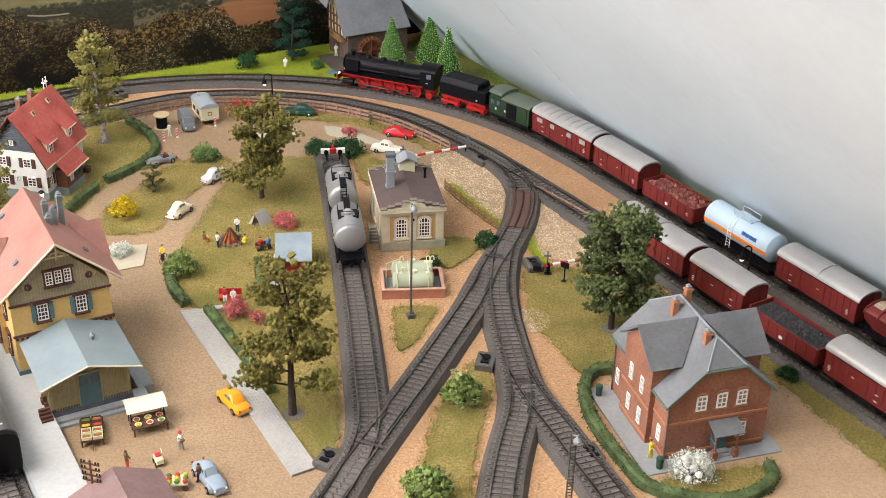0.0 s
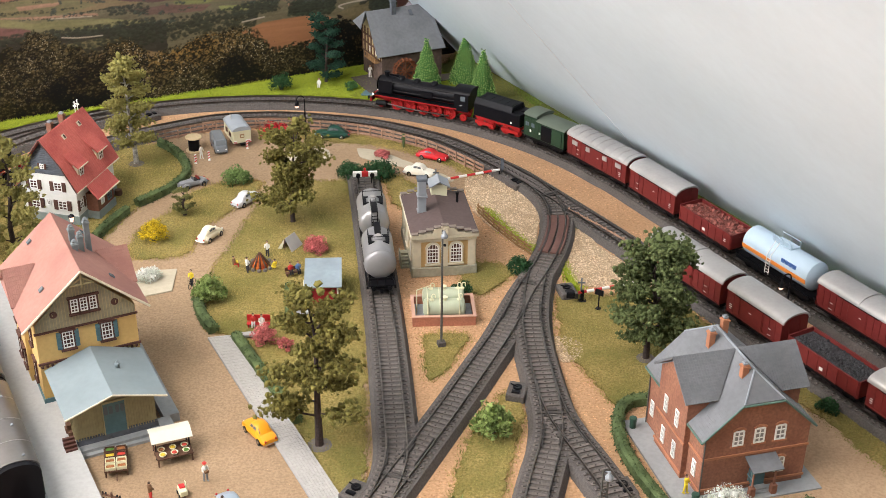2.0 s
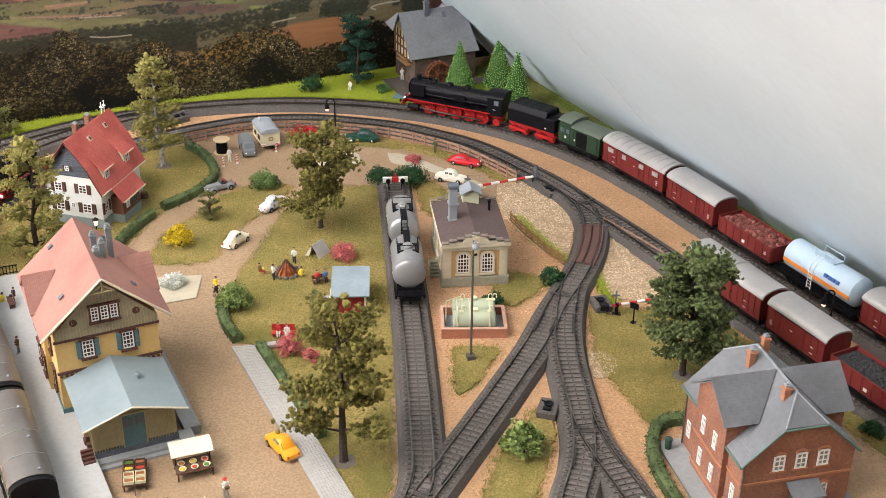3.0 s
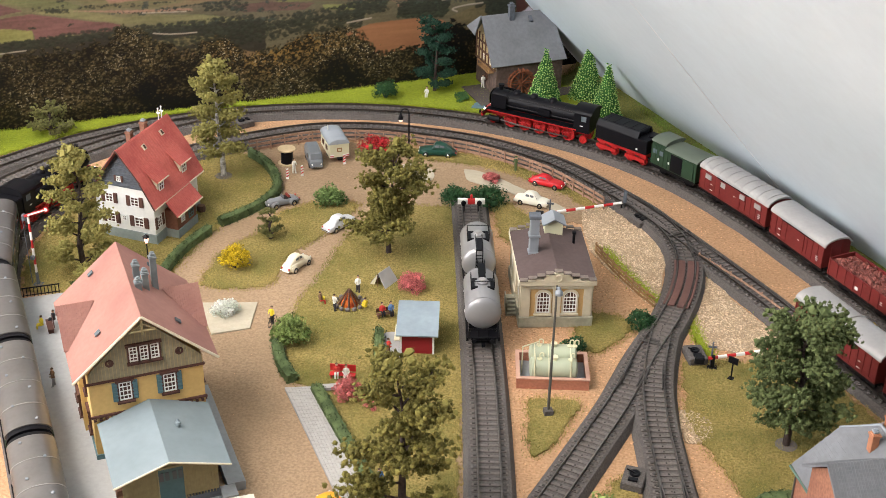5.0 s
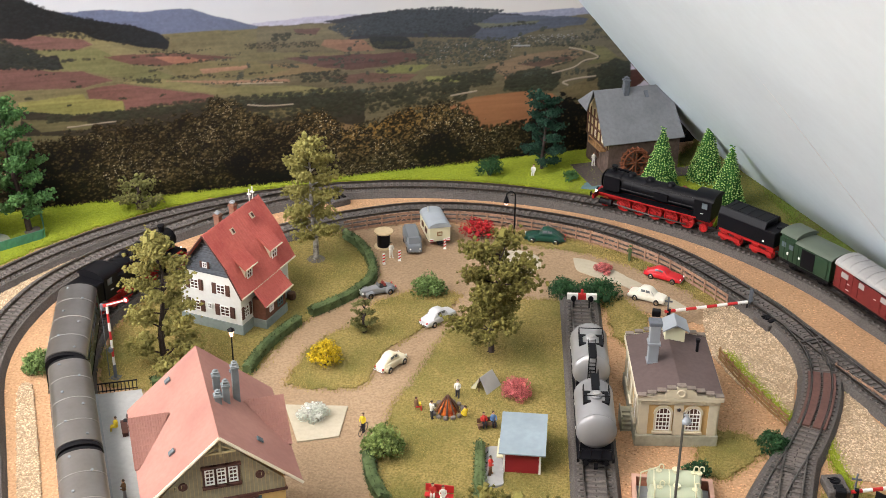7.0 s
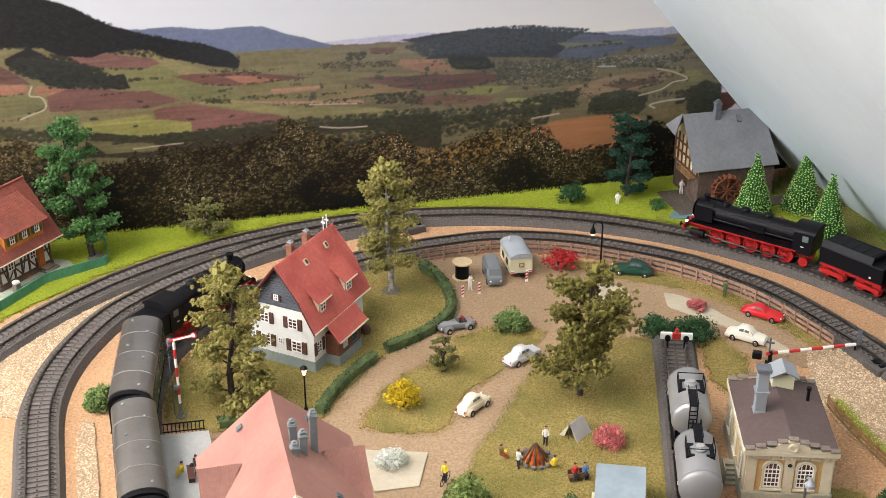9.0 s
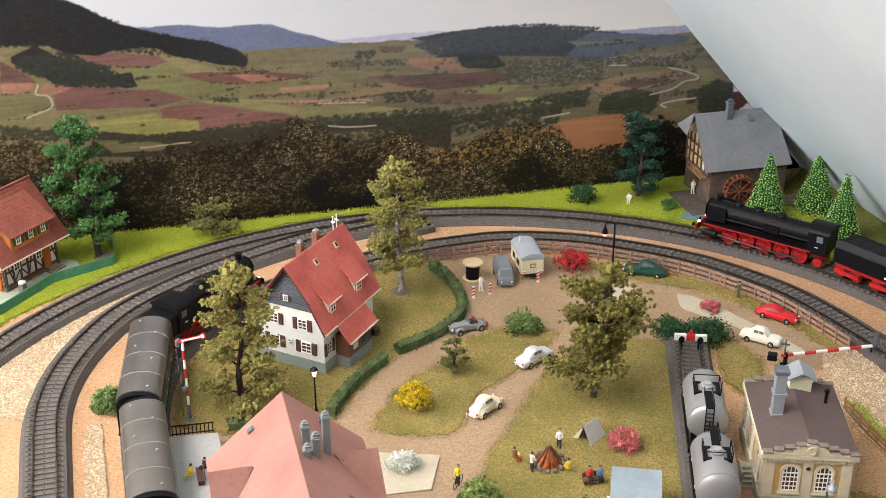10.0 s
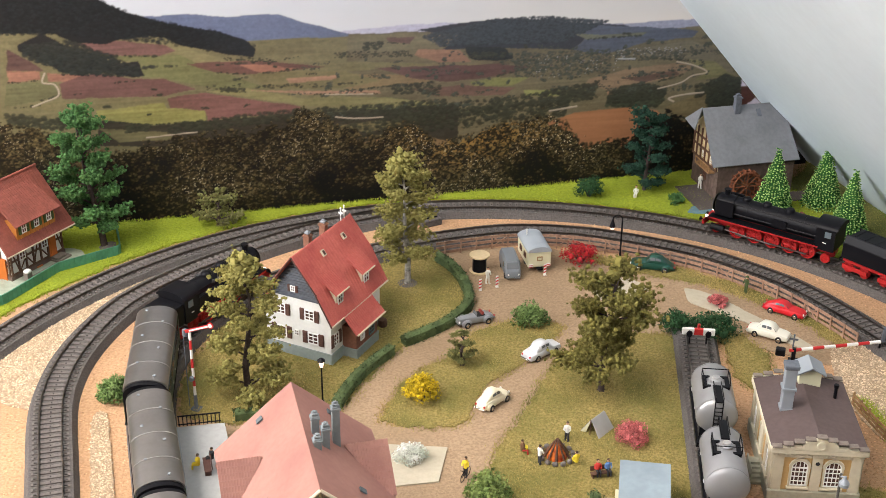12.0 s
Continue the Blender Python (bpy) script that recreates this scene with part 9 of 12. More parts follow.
def guards_van(m, L):
    root = thing("guards_van", m, "green goods guard's van with a raised cabin roof", "railway van", "wagons of the goods trains")
    w, z0, z1 = 0.029, 0.0105, 0.032
    running_gear(root, L - 0.002, (-L * 0.28, L * 0.28))
    cut = L * 0.20
    part("body", Shape().box(-L / 2, L / 2, -w / 2, w / 2, z0, z1), van_green, root)
    s = Shape().extrude([(w / 2 + 0.001, z1)] + [(y * 1.06, z) for y, z in arch(w, z1, 0.004)] + [(-w / 2 - 0.001, z1)], -L / 2 - 0.001, cut)
    grey_green = mat("grey_green_roof", (0.11, 0.135, 0.105), 0.5, big=0.2, bigscale=40)
    part("roof", s, grey_green, root, "grey-green roof", True)
    part("cabin", Shape().box(cut, L / 2, -w / 2 + 0.001, w / 2 - 0.001, z1, z1 + 0.004), van_green, root)
    part("cabin_roof", Shape().extrude([(w / 2 + 0.001, z1 + 0.004)] + [(y * 1.06, z) for y, z in arch(w, z1 + 0.004, 0.0045)] + [(-w / 2 - 0.001, z1 + 0.004)], cut - 0.001, L / 2 + 0.001), grey_green, root, "", True)
    for sy in (-1, 1):
        # black panel on the closed side stands for shade inside an open door
        s = Shape().box(-0.012, 0.004, sy * w / 2 - 0.0006, sy * w / 2 + 0.0006, z0 + 0.001, z1 - 0.002)
        part("doorway_shade", s, black, root, "black panel painted as the shade inside an open doorway")
        part("sliding_door", Shape().cbox(-0.028, -0.0125, sy * w / 2 - 0.001, sy * w / 2 + 0.001, z0 + 0.001, z1 - 0.002, 0.0003), van_green, root)
        for x in (cut + 0.005, cut + 0.014):
            part("window", Shape().box(x - 0.0026, x + 0.0026, sy * w / 2 - 0.0005, sy * w / 2 + 0.0005, z1 - 0.009, z1 - 0.004), glass, root)
    s = Shape()
    for k in range(12):
        x = -L / 2 + L * k / 11
        for sy in (-1, 1):
            s.box(x - 0.0003, x + 0.0003, sy * w / 2 - 0.0005, sy * w / 2 + 0.0005, z0, z1)
    tagged(part("body_ribs", s, van_green, root), kind="stuff")
    bars(root, [(L * 0.33, z0 + 0.006, 0.004, 0.005), (L * 0.10, z0 + 0.007, 0.004, 0.004)], w / 2 + 0.0004)
    return root


def coach(m, L, label="dark green passenger coach with a grey arched roof"):
    root = thing("passenger_coach", m, label, "railway coach", "coaches of the passenger train")
    w, z0, z1 = 0.0315, 0.0105, 0.0365
    running_gear(root, L - 0.004, (-L * 0.36, -L * 0.22, L * 0.22, L * 0.36))
    part("body", Shape().box(-L / 2 + 0.001, L / 2 - 0.001, -w / 2, w / 2, z0 - 0.001, z1), coach_green, root)
    s = Shape().extrude([(w / 2 + 0.0006, z1 - 0.0006)] + [(y * 1.04, z) for y, z in arch(w, z1, 0.0085, 14)] + [(-w / 2 - 0.0006, z1 - 0.0006)], -L / 2 + 0.0035, L / 2 - 0.0035)
    rf = part("roof", s, coach_roof, root, "grey weathered arched roof", True)
    for e in (-1, 1):
        s = Shape().extrude([(w / 2 - 0.0004, z0)] + [(y * 0.99, z - 0.0006) for y, z in arch(w, z1, 0.0082, 14)] + [(-w / 2 + 0.0004, z0)], min(e * (L / 2 - 0.004), e * (L / 2 + 0.0012)), max(e * (L / 2 - 0.004), e * (L / 2 + 0.0012)))
        part("end_wall", s, black, root, "dark coach end")
    for k in range(1, 4):
        x = -L / 2 + L * k / 4
        s = Shape().extrude([(w / 2 + 0.0008, z1 - 0.0004)] + [(y * 1.045, z + 0.0003) for y, z in arch(w, z1, 0.0086, 14)] + [(-w / 2 - 0.0008, z1 - 0.0004)], x - 0.00018, x + 0.00018)
        part("roof_seam", s, silver, rf, "pale roof joint")
    for k in range(6):
        x = -L * 0.42 + L * 0.84 * k / 5
        y = 0.007 * (1 if k % 2 else -1)
        s = Shape().lathe((x, y, z1 + 0.0070), (0, 0, 1), [(0, 0.0007), (0.0010, 0.0007), (0.0011, 0.0013), (0.0018, 0.0010)], 8)
        part("roof_vent", s, zinc, rf, "small metal roof vent")
    n = 8
    for sy in (-1, 1):
        for k in range(n):
            x = -L * 0.38 + L * 0.76 * k / (n - 1)
            ww = 0.0040 if k in (0, n - 1) else 0.0052
            s = Shape().box(x - ww, x + ww, sy * w / 2 - 0.0004, sy * w / 2 + 0.0004, z0 + 0.0125, z0 + 0.0205)
            part("window", s, glass, root)
        for x in (-L * 0.46, L * 0.46):
            part("door", Shape().box(x - 0.0032, x + 0.0032, sy * w / 2 - 0.0006, sy * w / 2 + 0.0006, z0 + 0.001, z1 - 0.003), coach_green, root)
        part("step_board", Shape().box(-L * 0.47, L * 0.47, sy * w / 2 - 0.0002, sy * w / 2 + 0.0018, 0.0065, 0.0072), black, root)
    for e in (-1, 1):
        s = Shape().box(e * L / 2 - 0.0012, e * L / 2 + 0.0026, -0.0055, 0.0055, z0, z1 - 0.002)
        part("gangway", s, black, root, "black corridor bellows")
    bars(root, [(-L * 0.12, z0 + 0.004, 0.006, 0.0028), (L * 0.02, z0 + 0.006, 0.003, 0.0022), (L * 0.30, z0 + 0.004, 0.005, 0.0014)], w / 2 + 0.0004)
    return root


def driver(root, x, r):
    """A spoked driving wheel pair."""
    s = Shape()
    for sg in (-1, 1):
        y = sg * 0.0078
        s.lathe((x, y, r), (0, sg, 0), [(-0.0006, r), (-0.0006, r * 1.05), (0, r * 1.05), (0.0004, r), (0.0016, r), (0.0016, r * 0.84), (-0.0002, r * 0.84)], 20)
        for k in range(10):
            a = 6.2832 * k / 10
            s.rod((x, y + sg * 0.0006, r), (x + r * 0.88 * math.cos(a), y + sg * 0.0006, r + r * 0.88 * math.sin(a)), 0.0006, 0.0005, 4)
        s.lathe((x, y, r), (0, sg, 0), [(-0.0004, r * 0.24), (0.0018, r * 0.24), (0.002, r * 0.1)], 10)
    return part("driving_wheel", s, loco_red, root, "red spoked driving wheel")


lit_white = bpy.data.materials.new("lit_headlamp")
lit_white.use_nodes = True
lit_white.node_tree.nodes["Principled BSDF"].inputs["Base Color"].default_value = (0.9, 0.88, 0.8, 1)
lit_white.node_tree.nodes["Principled BSDF"].inputs["Emission Color"].default_value = (1.0, 0.95, 0.85, 1)
lit_white.node_tree.nodes["Principled BSDF"].inputs["Emission Strength"].default_value = 2.5


def steam_loco(m, label, L, drivers, r, boiler_r, cab_len, bunker=False):
    """A steam locomotive looking along +x."""
    root = thing("steam_locomotive", m, label, "locomotive")
    front, rear = L / 2, -L / 2
    bz = 0.0285
    cab0, cab1 = (rear + 0.020, rear + 0.020 + cab_len) if bunker else (rear + 0.002, rear + 0.002 + cab_len)
    bend = front - 0.010
    s = Shape().lathe((cab1 - 0.002, 0, bz), (1, 0, 0), [(0, boiler_r), (bend - cab1 - 0.018, boiler_r), (bend - cab1 - 0.0178, boiler_r * 1.05), (bend - cab1, boiler_r * 1.05), (bend - cab1 + 0.0012, boiler_r * 0.9)], 26)
    boiler = part("boiler", s, black, root, "matt black boiler", True)
    s = Shape()
    for k in range(1, 6):
        x = cab1 + (bend - cab1 - 0.02) * k / 6
        s.lathe((x, 0, bz), (1, 0, 0), [(0, boiler_r + 0.0003), (0.0007, boiler_r + 0.0003)], 26)
    part("boiler_band", s, black, boiler)
    s = Shape().lathe((bend + 0.0008, 0, bz), (1, 0, 0), [(0, boiler_r * 0.92), (0.0012, boiler_r * 0.8), (0.0022, boiler_r * 0.35), (0.0024, 0.0005)], 22)
    part("smokebox_door", s, black, boiler, "", True)
    part("chimney", Shape().lathe((bend - 0.009, 0, bz + boiler_r - 0.001), (0, 0, 1), [(0, 0.0036), (0.001, 0.0027), (0.0058, 0.0030), (0.0062, 0.0036), (0.0072, 0.0036)], 14), black, boiler)
    for f in (0.30, 0.52, 0.72):
        x = cab1 + (bend - cab1) * f
        part("dome", Shape().lathe((x, 0, bz + boiler_r - 0.0014), (0, 0, 1), [(0, 0.0046), (0.0028, 0.0044), (0.0040, 0.0034), (0.0046, 0.001)], 14), black, boiler, "", True)
    s = Shape()
    for sy in (-1, 1):
        s.rod((cab1, sy * boiler_r * 0.86, bz + boiler_r * 0.62), (bend - 0.004, sy * boiler_r * 0.86, bz + boiler_r * 0.62), 0.0004, 0.0004, 5)
        s.rod((cab1, sy * boiler_r * 1.02, bz - 0.003), (bend - 0.02, sy * boiler_r * 1.02, bz - 0.003), 0.0007, 0.0007, 5)
        s.box(cab1 + 0.03, cab1 + 0.045, sy * boiler_r - 0.0022, sy * boiler_r + 0.0022, bz - 0.004, bz + 0.003)
    part("pipework", s, black, boiler)
    s = Shape()
    for sy in (-1, 1):
        s.box(cab1, bend + 0.002, sy * 0.0105 - 0.0045, sy * 0.0105 + 0.0045, 0.0178, 0.0190)
        s.plate([(bend + 0.002, sy * 0.0105 - 0.0045, 0.0190), (front - 0.002, sy * 0.0105 - 0.0045, 0.0120), (front - 0.002, sy * 0.0105 + 0.0045, 0.0120), (bend + 0.002, sy * 0.0105 + 0.0045, 0.0190)], 0.0008)
    part("running_board", s, black, root)
    s = Shape().box(rear + 0.003, front - 0.003, -0.0040, 0.0040, 0.0085, 0.0165)
    for sy in (-1, 1):
        s.box(cab1 - 0.004, bend, sy * 0.0150 - 0.0003, sy * 0.0150 + 0.0003, 0.0166, 0.0180)
    part("frame", s, loco_red, root, "red locomotive frame")
    part("buffer_beam", Shape().cbox(front - 0.0035, front - 0.001, -0.0135, 0.0135, 0.0075, 0.0125, 0.0003), loco_red, root, "red buffer beam")
    for y in (-0.0078, 0.0078):
        s = Shape().rod((front - 0.001, y, 0.0100), (front + 0.003, y, 0.0100), 0.0010)
        s.lathe((front + 0.003, y, 0.0100), (1, 0, 0), [(0, 0.0025), (0.0007, 0.0022)], 12)
        part("buffer", s, black, root)
        part("headlamp", Shape().lathe((front - 0.004, y, 0.0148), (1, 0, 0), [(0, 0.0012), (0.002, 0.0014), (0.0022, 0.001)], 10), lit_white, root, "small lit white headlamp")
    x0, x1 = drivers[0], drivers[-1]
    for x in drivers:
        driver(root, x, r)
    wheelset(root, x0 + 0.022, r * 0.6, loco_red)
    wheelset(root, x1 - 0.018, r * 0.6, loco_red)
    for sy in (-1, 1):
        part("cylinder", Shape().lathe((x0 + 0.012, sy * 0.0125, r * 0.95), (1, 0, 0), [(0, 0.0034), (0.014, 0.0034), (0.0145, 0.002)], 12), black, root, "black cylinder block")
        s = Shape().box(x1, x0, sy * 0.0112 - 0.0004, sy * 0.0112 + 0.0004, r * 0.55, r * 0.55 + 0.0014)
        s.rod((drivers[len(drivers) // 2], sy * 0.0118, r * 0.6), (x0 + 0.013, sy * 0.0122, r * 0.95), 0.0006, 0.0006, 5)
        part("side_rod", s, mat("dark_steel", (0.09, 0.075, 0.07), 0.5, 0.5), root)
    w = 0.0285
    s = Shape().box(cab0, cab1, -w / 2, w / 2, 0.0150, 0.0372)
    cab = part("cab", s, black, root, "black driver's cab")
    part("cab_roof", Shape().extrude([(w / 2 + 0.0008, 0.0370)] + [(y * 1.05, z) for y, z in arch(w, 0.0370, 0.0058)] + [(-w / 2 - 0.0008, 0.0370)], cab0 - 0.002, cab1 + 0.0015), black, cab, "", True)
    for sy in (-1, 1):
        part("cab_window", Shape().box(cab0 + 0.004, cab0 + 0.010, sy * w / 2 - 0.0004, sy * w / 2 + 0.0004, 0.0285, 0.0345), glass, cab)
    bars(root, [((cab0 + cab1) / 2, 0.0225, 0.006, 0.0012)], w / 2)
    if not bunker:
        for sy in (-1, 1):
            part("smoke_deflector", Shape().cbox(bend - 0.022, bend - 0.003, sy * 0.0128 - 0.0004, sy * 0.0128 + 0.0004, 0.0215, 0.0375, 0.0003), black, root, "black smoke deflector plate")
    if bunker:
        part("coal_bunker", Shape().cbox(rear + 0.001, cab0, -w / 2 + 0.001, w / 2 - 0.001, 0.0150, 0.0340, 0.0006), black, root)
        tagged(part("coal", lumps(0.015, 0.02, 0.034, 0.0016, 60, 4), coal, root), kind="stuff")
        for sy in (-1, 1):
            part("side_tank", Shape().cbox(cab1, cab1 + 0.034, sy * 0.0105 - 0.0035, sy * 0.0105 + 0.0035, 0.0190, 0.0310, 0.0006), black, root)
    return root


def tender(m, L):
    root = thing("tender", m, "black locomotive tender with red bogies and a covered bunker", "tender")
    w = 0.0285
    s = Shape().cbox(-L / 2 + 0.002, L / 2 - 0.003, -w / 2, w / 2, 0.0150, 0.0310, 0.0008)
    s.add([(x, y, z) for x in (-L * 0.30, L / 2 - 0.004) for y, z in ((-w / 2, 0.031), (-w / 2 + 0.003, 0.0375), (-w / 2 + 0.005, 0.0375), (-w / 2 + 0.004, 0.031))], [(0, 1, 2, 3), (7, 6, 5, 4), (0, 4, 5, 1), (1, 5, 6, 2), (2, 6, 7, 3), (3, 7, 4, 0)])
    s.add([(x, -y, z) for x in (-L * 0.30, L / 2 - 0.004) for y, z in ((-w / 2, 0.031), (-w / 2 + 0.003, 0.0375), (-w / 2 + 0.005, 0.0375), (-w / 2 + 0.004, 0.031))], [(0, 1, 2, 3), (7, 6, 5, 4), (0, 4, 5, 1), (1, 5, 6, 2), (2, 6, 7, 3), (3, 7, 4, 0)])
    part("body", s, black, root)
    s = Shape().cbox(-L * 0.30, L / 2 - 0.0055, -0.0098, 0.0098, 0.0305, 0.0375, 0.0012)
    for q in range(5):
        s.box(-L * 0.26 + L * 0.15 * q, -L * 0.26 + L * 0.15 * q + 0.0008, -0.0088, 0.0088, 0.0374, 0.0379)
    part("bunker_cover", s, black, root, "black ribbed bunker cover")
    part("water_hatch", Shape().lathe((-L * 0.40, 0, 0.0308), (0, 0, 1), [(0, 0.0030), (0.0012, 0.0030), (0.0014, 0.0022)], 12), black, root)
    s = Shape().box(-L / 2 + 0.004, L / 2 - 0.004, -0.011, 0.011, 0.0110, 0.0150)
    part("frame", s, loco_red, root, "red tender frame")
    for sx in (-1, 1):
        s = Shape()
        for sy in (-1, 1):
            s.box(sx * L * 0.26 - 0.013, sx * L * 0.26 + 0.013, sy * 0.0115 - 0.0008, sy * 0.0115 + 0.0008, 0.0045, 0.0085)
        part("bogie_frame", s, loco_red, root)
        for d in (-0.0085, 0.0085):
            wheelset(root, sx * L * 0.26 + d, 0.0055, loco_red)
    for e in (-1, 1):
        for y in (-0.0075, 0.0075):
            part("buffer", Shape().lathe((e * (L / 2 - 0.003), y, 0.0100), (e, 0, 0), [(0, 0.0010), (0.0035, 0.0010), (0.0036, 0.0022), (0.0042, 0.0020)], 10), black, root)
    bars(root, [(-L * 0.30, 0.0180, 0.004, 0.003)], w / 2)
    return root


# goods train on the outer line, heading away round the curve
s0 = near_s(OUTER, -0.126, 1.576)
plan = [("loco", 0.137), ("tender", 0.073), ("van", 0.063), ("long", 0.103), ("covered", 0.079), ("open", 0.079), ("gas", 0.102), ("silver", 0.100), ("hopper", 0.074), ("hopper", 0.074), ("hopper", 0.074)]
q = s0
for kind, L in plan:
    mid = q - L / 2
    m = place_on(OUTER, mid, L * 0.36)
    if kind == "loco":
        steam_loco(m, "large black steam locomotive with red wheels", L, (0.032, 0.014, -0.004, -0.022, -0.040), 0.0078, 0.0105, 0.019)
    elif kind == "tender":
        tender(m, L)
    elif kind == "van":
        guards_van(m, L)
    elif kind == "long":
        covered_wagon(m, L, "long dark red covered wagon with a ribbed silver roof", wagon_red, silver, sliding=True)
    elif kind == "covered":
        covered_wagon(m, L, "dark red covered wagon with a plain grey roof", wagon_red, silver)
    elif kind == "open":
        open_wagon(m, L, "dark red open wagon loaded with rusty scrap", scrap, 3, 0.0026, "rusty scrap metal")
    elif kind == "gas":
        gas_tank_wagon(m, L)
    elif kind == "silver":
        covered_wagon(m, L, "dark red wagon with a two-part sliding silver roof", wagon_red, silver, hatches=1)
    else:
        hopper_wagon(m, L)
    q -= L + 0.0075

# goods train on the inner line, heading out past the brick house
q = near_s(INNER, 0.211, 1.179)
for kind, L in (("silver", 0.104), ("covered", 0.072), ("coal", 0.082), ("covered", 0.072), ("loco", 0.120)):
    m = place_on(INNER, q - L / 2, L * 0.36, RT + 0.0002, True)
    if kind == "silver":
        covered_wagon(m, L, "dark red wagon with a two-part sliding silver roof", wagon_red, silver, hatches=1)
    elif kind == "covered":
        covered_wagon(m, L, "dark red covered wagon with a plain grey roof", wagon_red, silver)
    elif kind == "coal":
        open_wagon(m, L, "dark red open wagon heaped with coal", coal, 5, 0.0013, "heaped black coal")
    else:
        steam_loco(m, "black tank locomotive with red wheels and lit lamps", L, (0.020, 0.002, -0.016), 0.0080, 0.0100, 0.018, True)
    q -= L + 0.0075

# passenger train leaving the platform
q = near_s(INNER, -0.528, 1.180)
m = place_on(INNER, q - 0.0725, 0.045, RT + 0.0002, True)
steam_loco(m, "black tank locomotive at the head of the passenger train", 0.138, (0.022, 0.004, -0.014, -0.032), 0.0080, 0.0100, 0.018, True)
for k in range(4):
    coach(place_on(INNER, q + 0.0625 + 0.1255 * k, 0.044, RT + 0.0002, True), 0.120)

# two tank wagons on the siding
tank_pale = mat("pale_silver_tank", (0.36, 0.36, 0.36), 0.34, 0.45, big=0.2, bigscale=30)
for x, y, flip, shell, label in ((-0.0853, 1.2045, False, tank_pale, "pale silver oil tank wagon on the siding"), (-0.0697, 1.1230, True, tank_grey, "dull grey oil tank wagon on the siding")):
    oil_tank_wagon(place_on(SPUR, near_s(SPUR, x, y), 0.026, RT + 0.0006, flip), 0.079, shell, label)

# ---------------------------------------------------------------- road vehicles
tyre = mat("tyre_rubber", (0.02, 0.02, 0.02), 0.8)
car_glass = mat("car_glass", (0.13, 0.14, 0.15), 0.12, big=0.0, spec=0.4)
chrome = mat("chrome", (0.62, 0.62, 0.62), 0.2, 1.0)


def hull_ring(x, hw, z0, h):
    """A rounded cross-section of the lower body, from the sill z0 to the bonnet height h."""
    prof = ((0.86, 0.0), (0.97, 0.16), (1.0, 0.42), (0.97, 0.68), (0.88, 0.88), (0.66, 0.97), (0.33, 1.0))
    right = [(x, hw * f, z0 + (h - z0) * g) for f, g in prof]
    return right + [(x, 0, z0 + (h - z0) * 1.01)] + [(px, -py, pz) for px, py, pz in right[::-1]]


def cabin_ring(x, hw, belt, h):
    """A cross-section of the cabin: sides that lean in, and a crowned roof."""
    right = [(x, hw * 0.90, belt), (x, hw * 0.86, belt + (h - belt) * 0.35), (x, hw * 0.74, belt + (h - belt) * 0.84), (x, hw * 0.60, belt + (h - belt) * 0.97)]
    return right + [(x, 0, h * 1.015)] + [(px, -py, pz) for px, py, pz in right[::-1]]


def pane_of(a, b, c, d, out):
    """A thin pane set on the quad a-b-c-d, drawn in from its edges and lifted along out."""
    a, b, c, d = (Vector(q) for q in (a, b, c, d))

    def q(f, g):
        return a.lerp(b, f).lerp(d.lerp(c, f), g) + out * 0.00022
    return [q(0.07, 0.10), q(0.93, 0.10), q(0.93, 0.90), q(0.07, 0.90)]


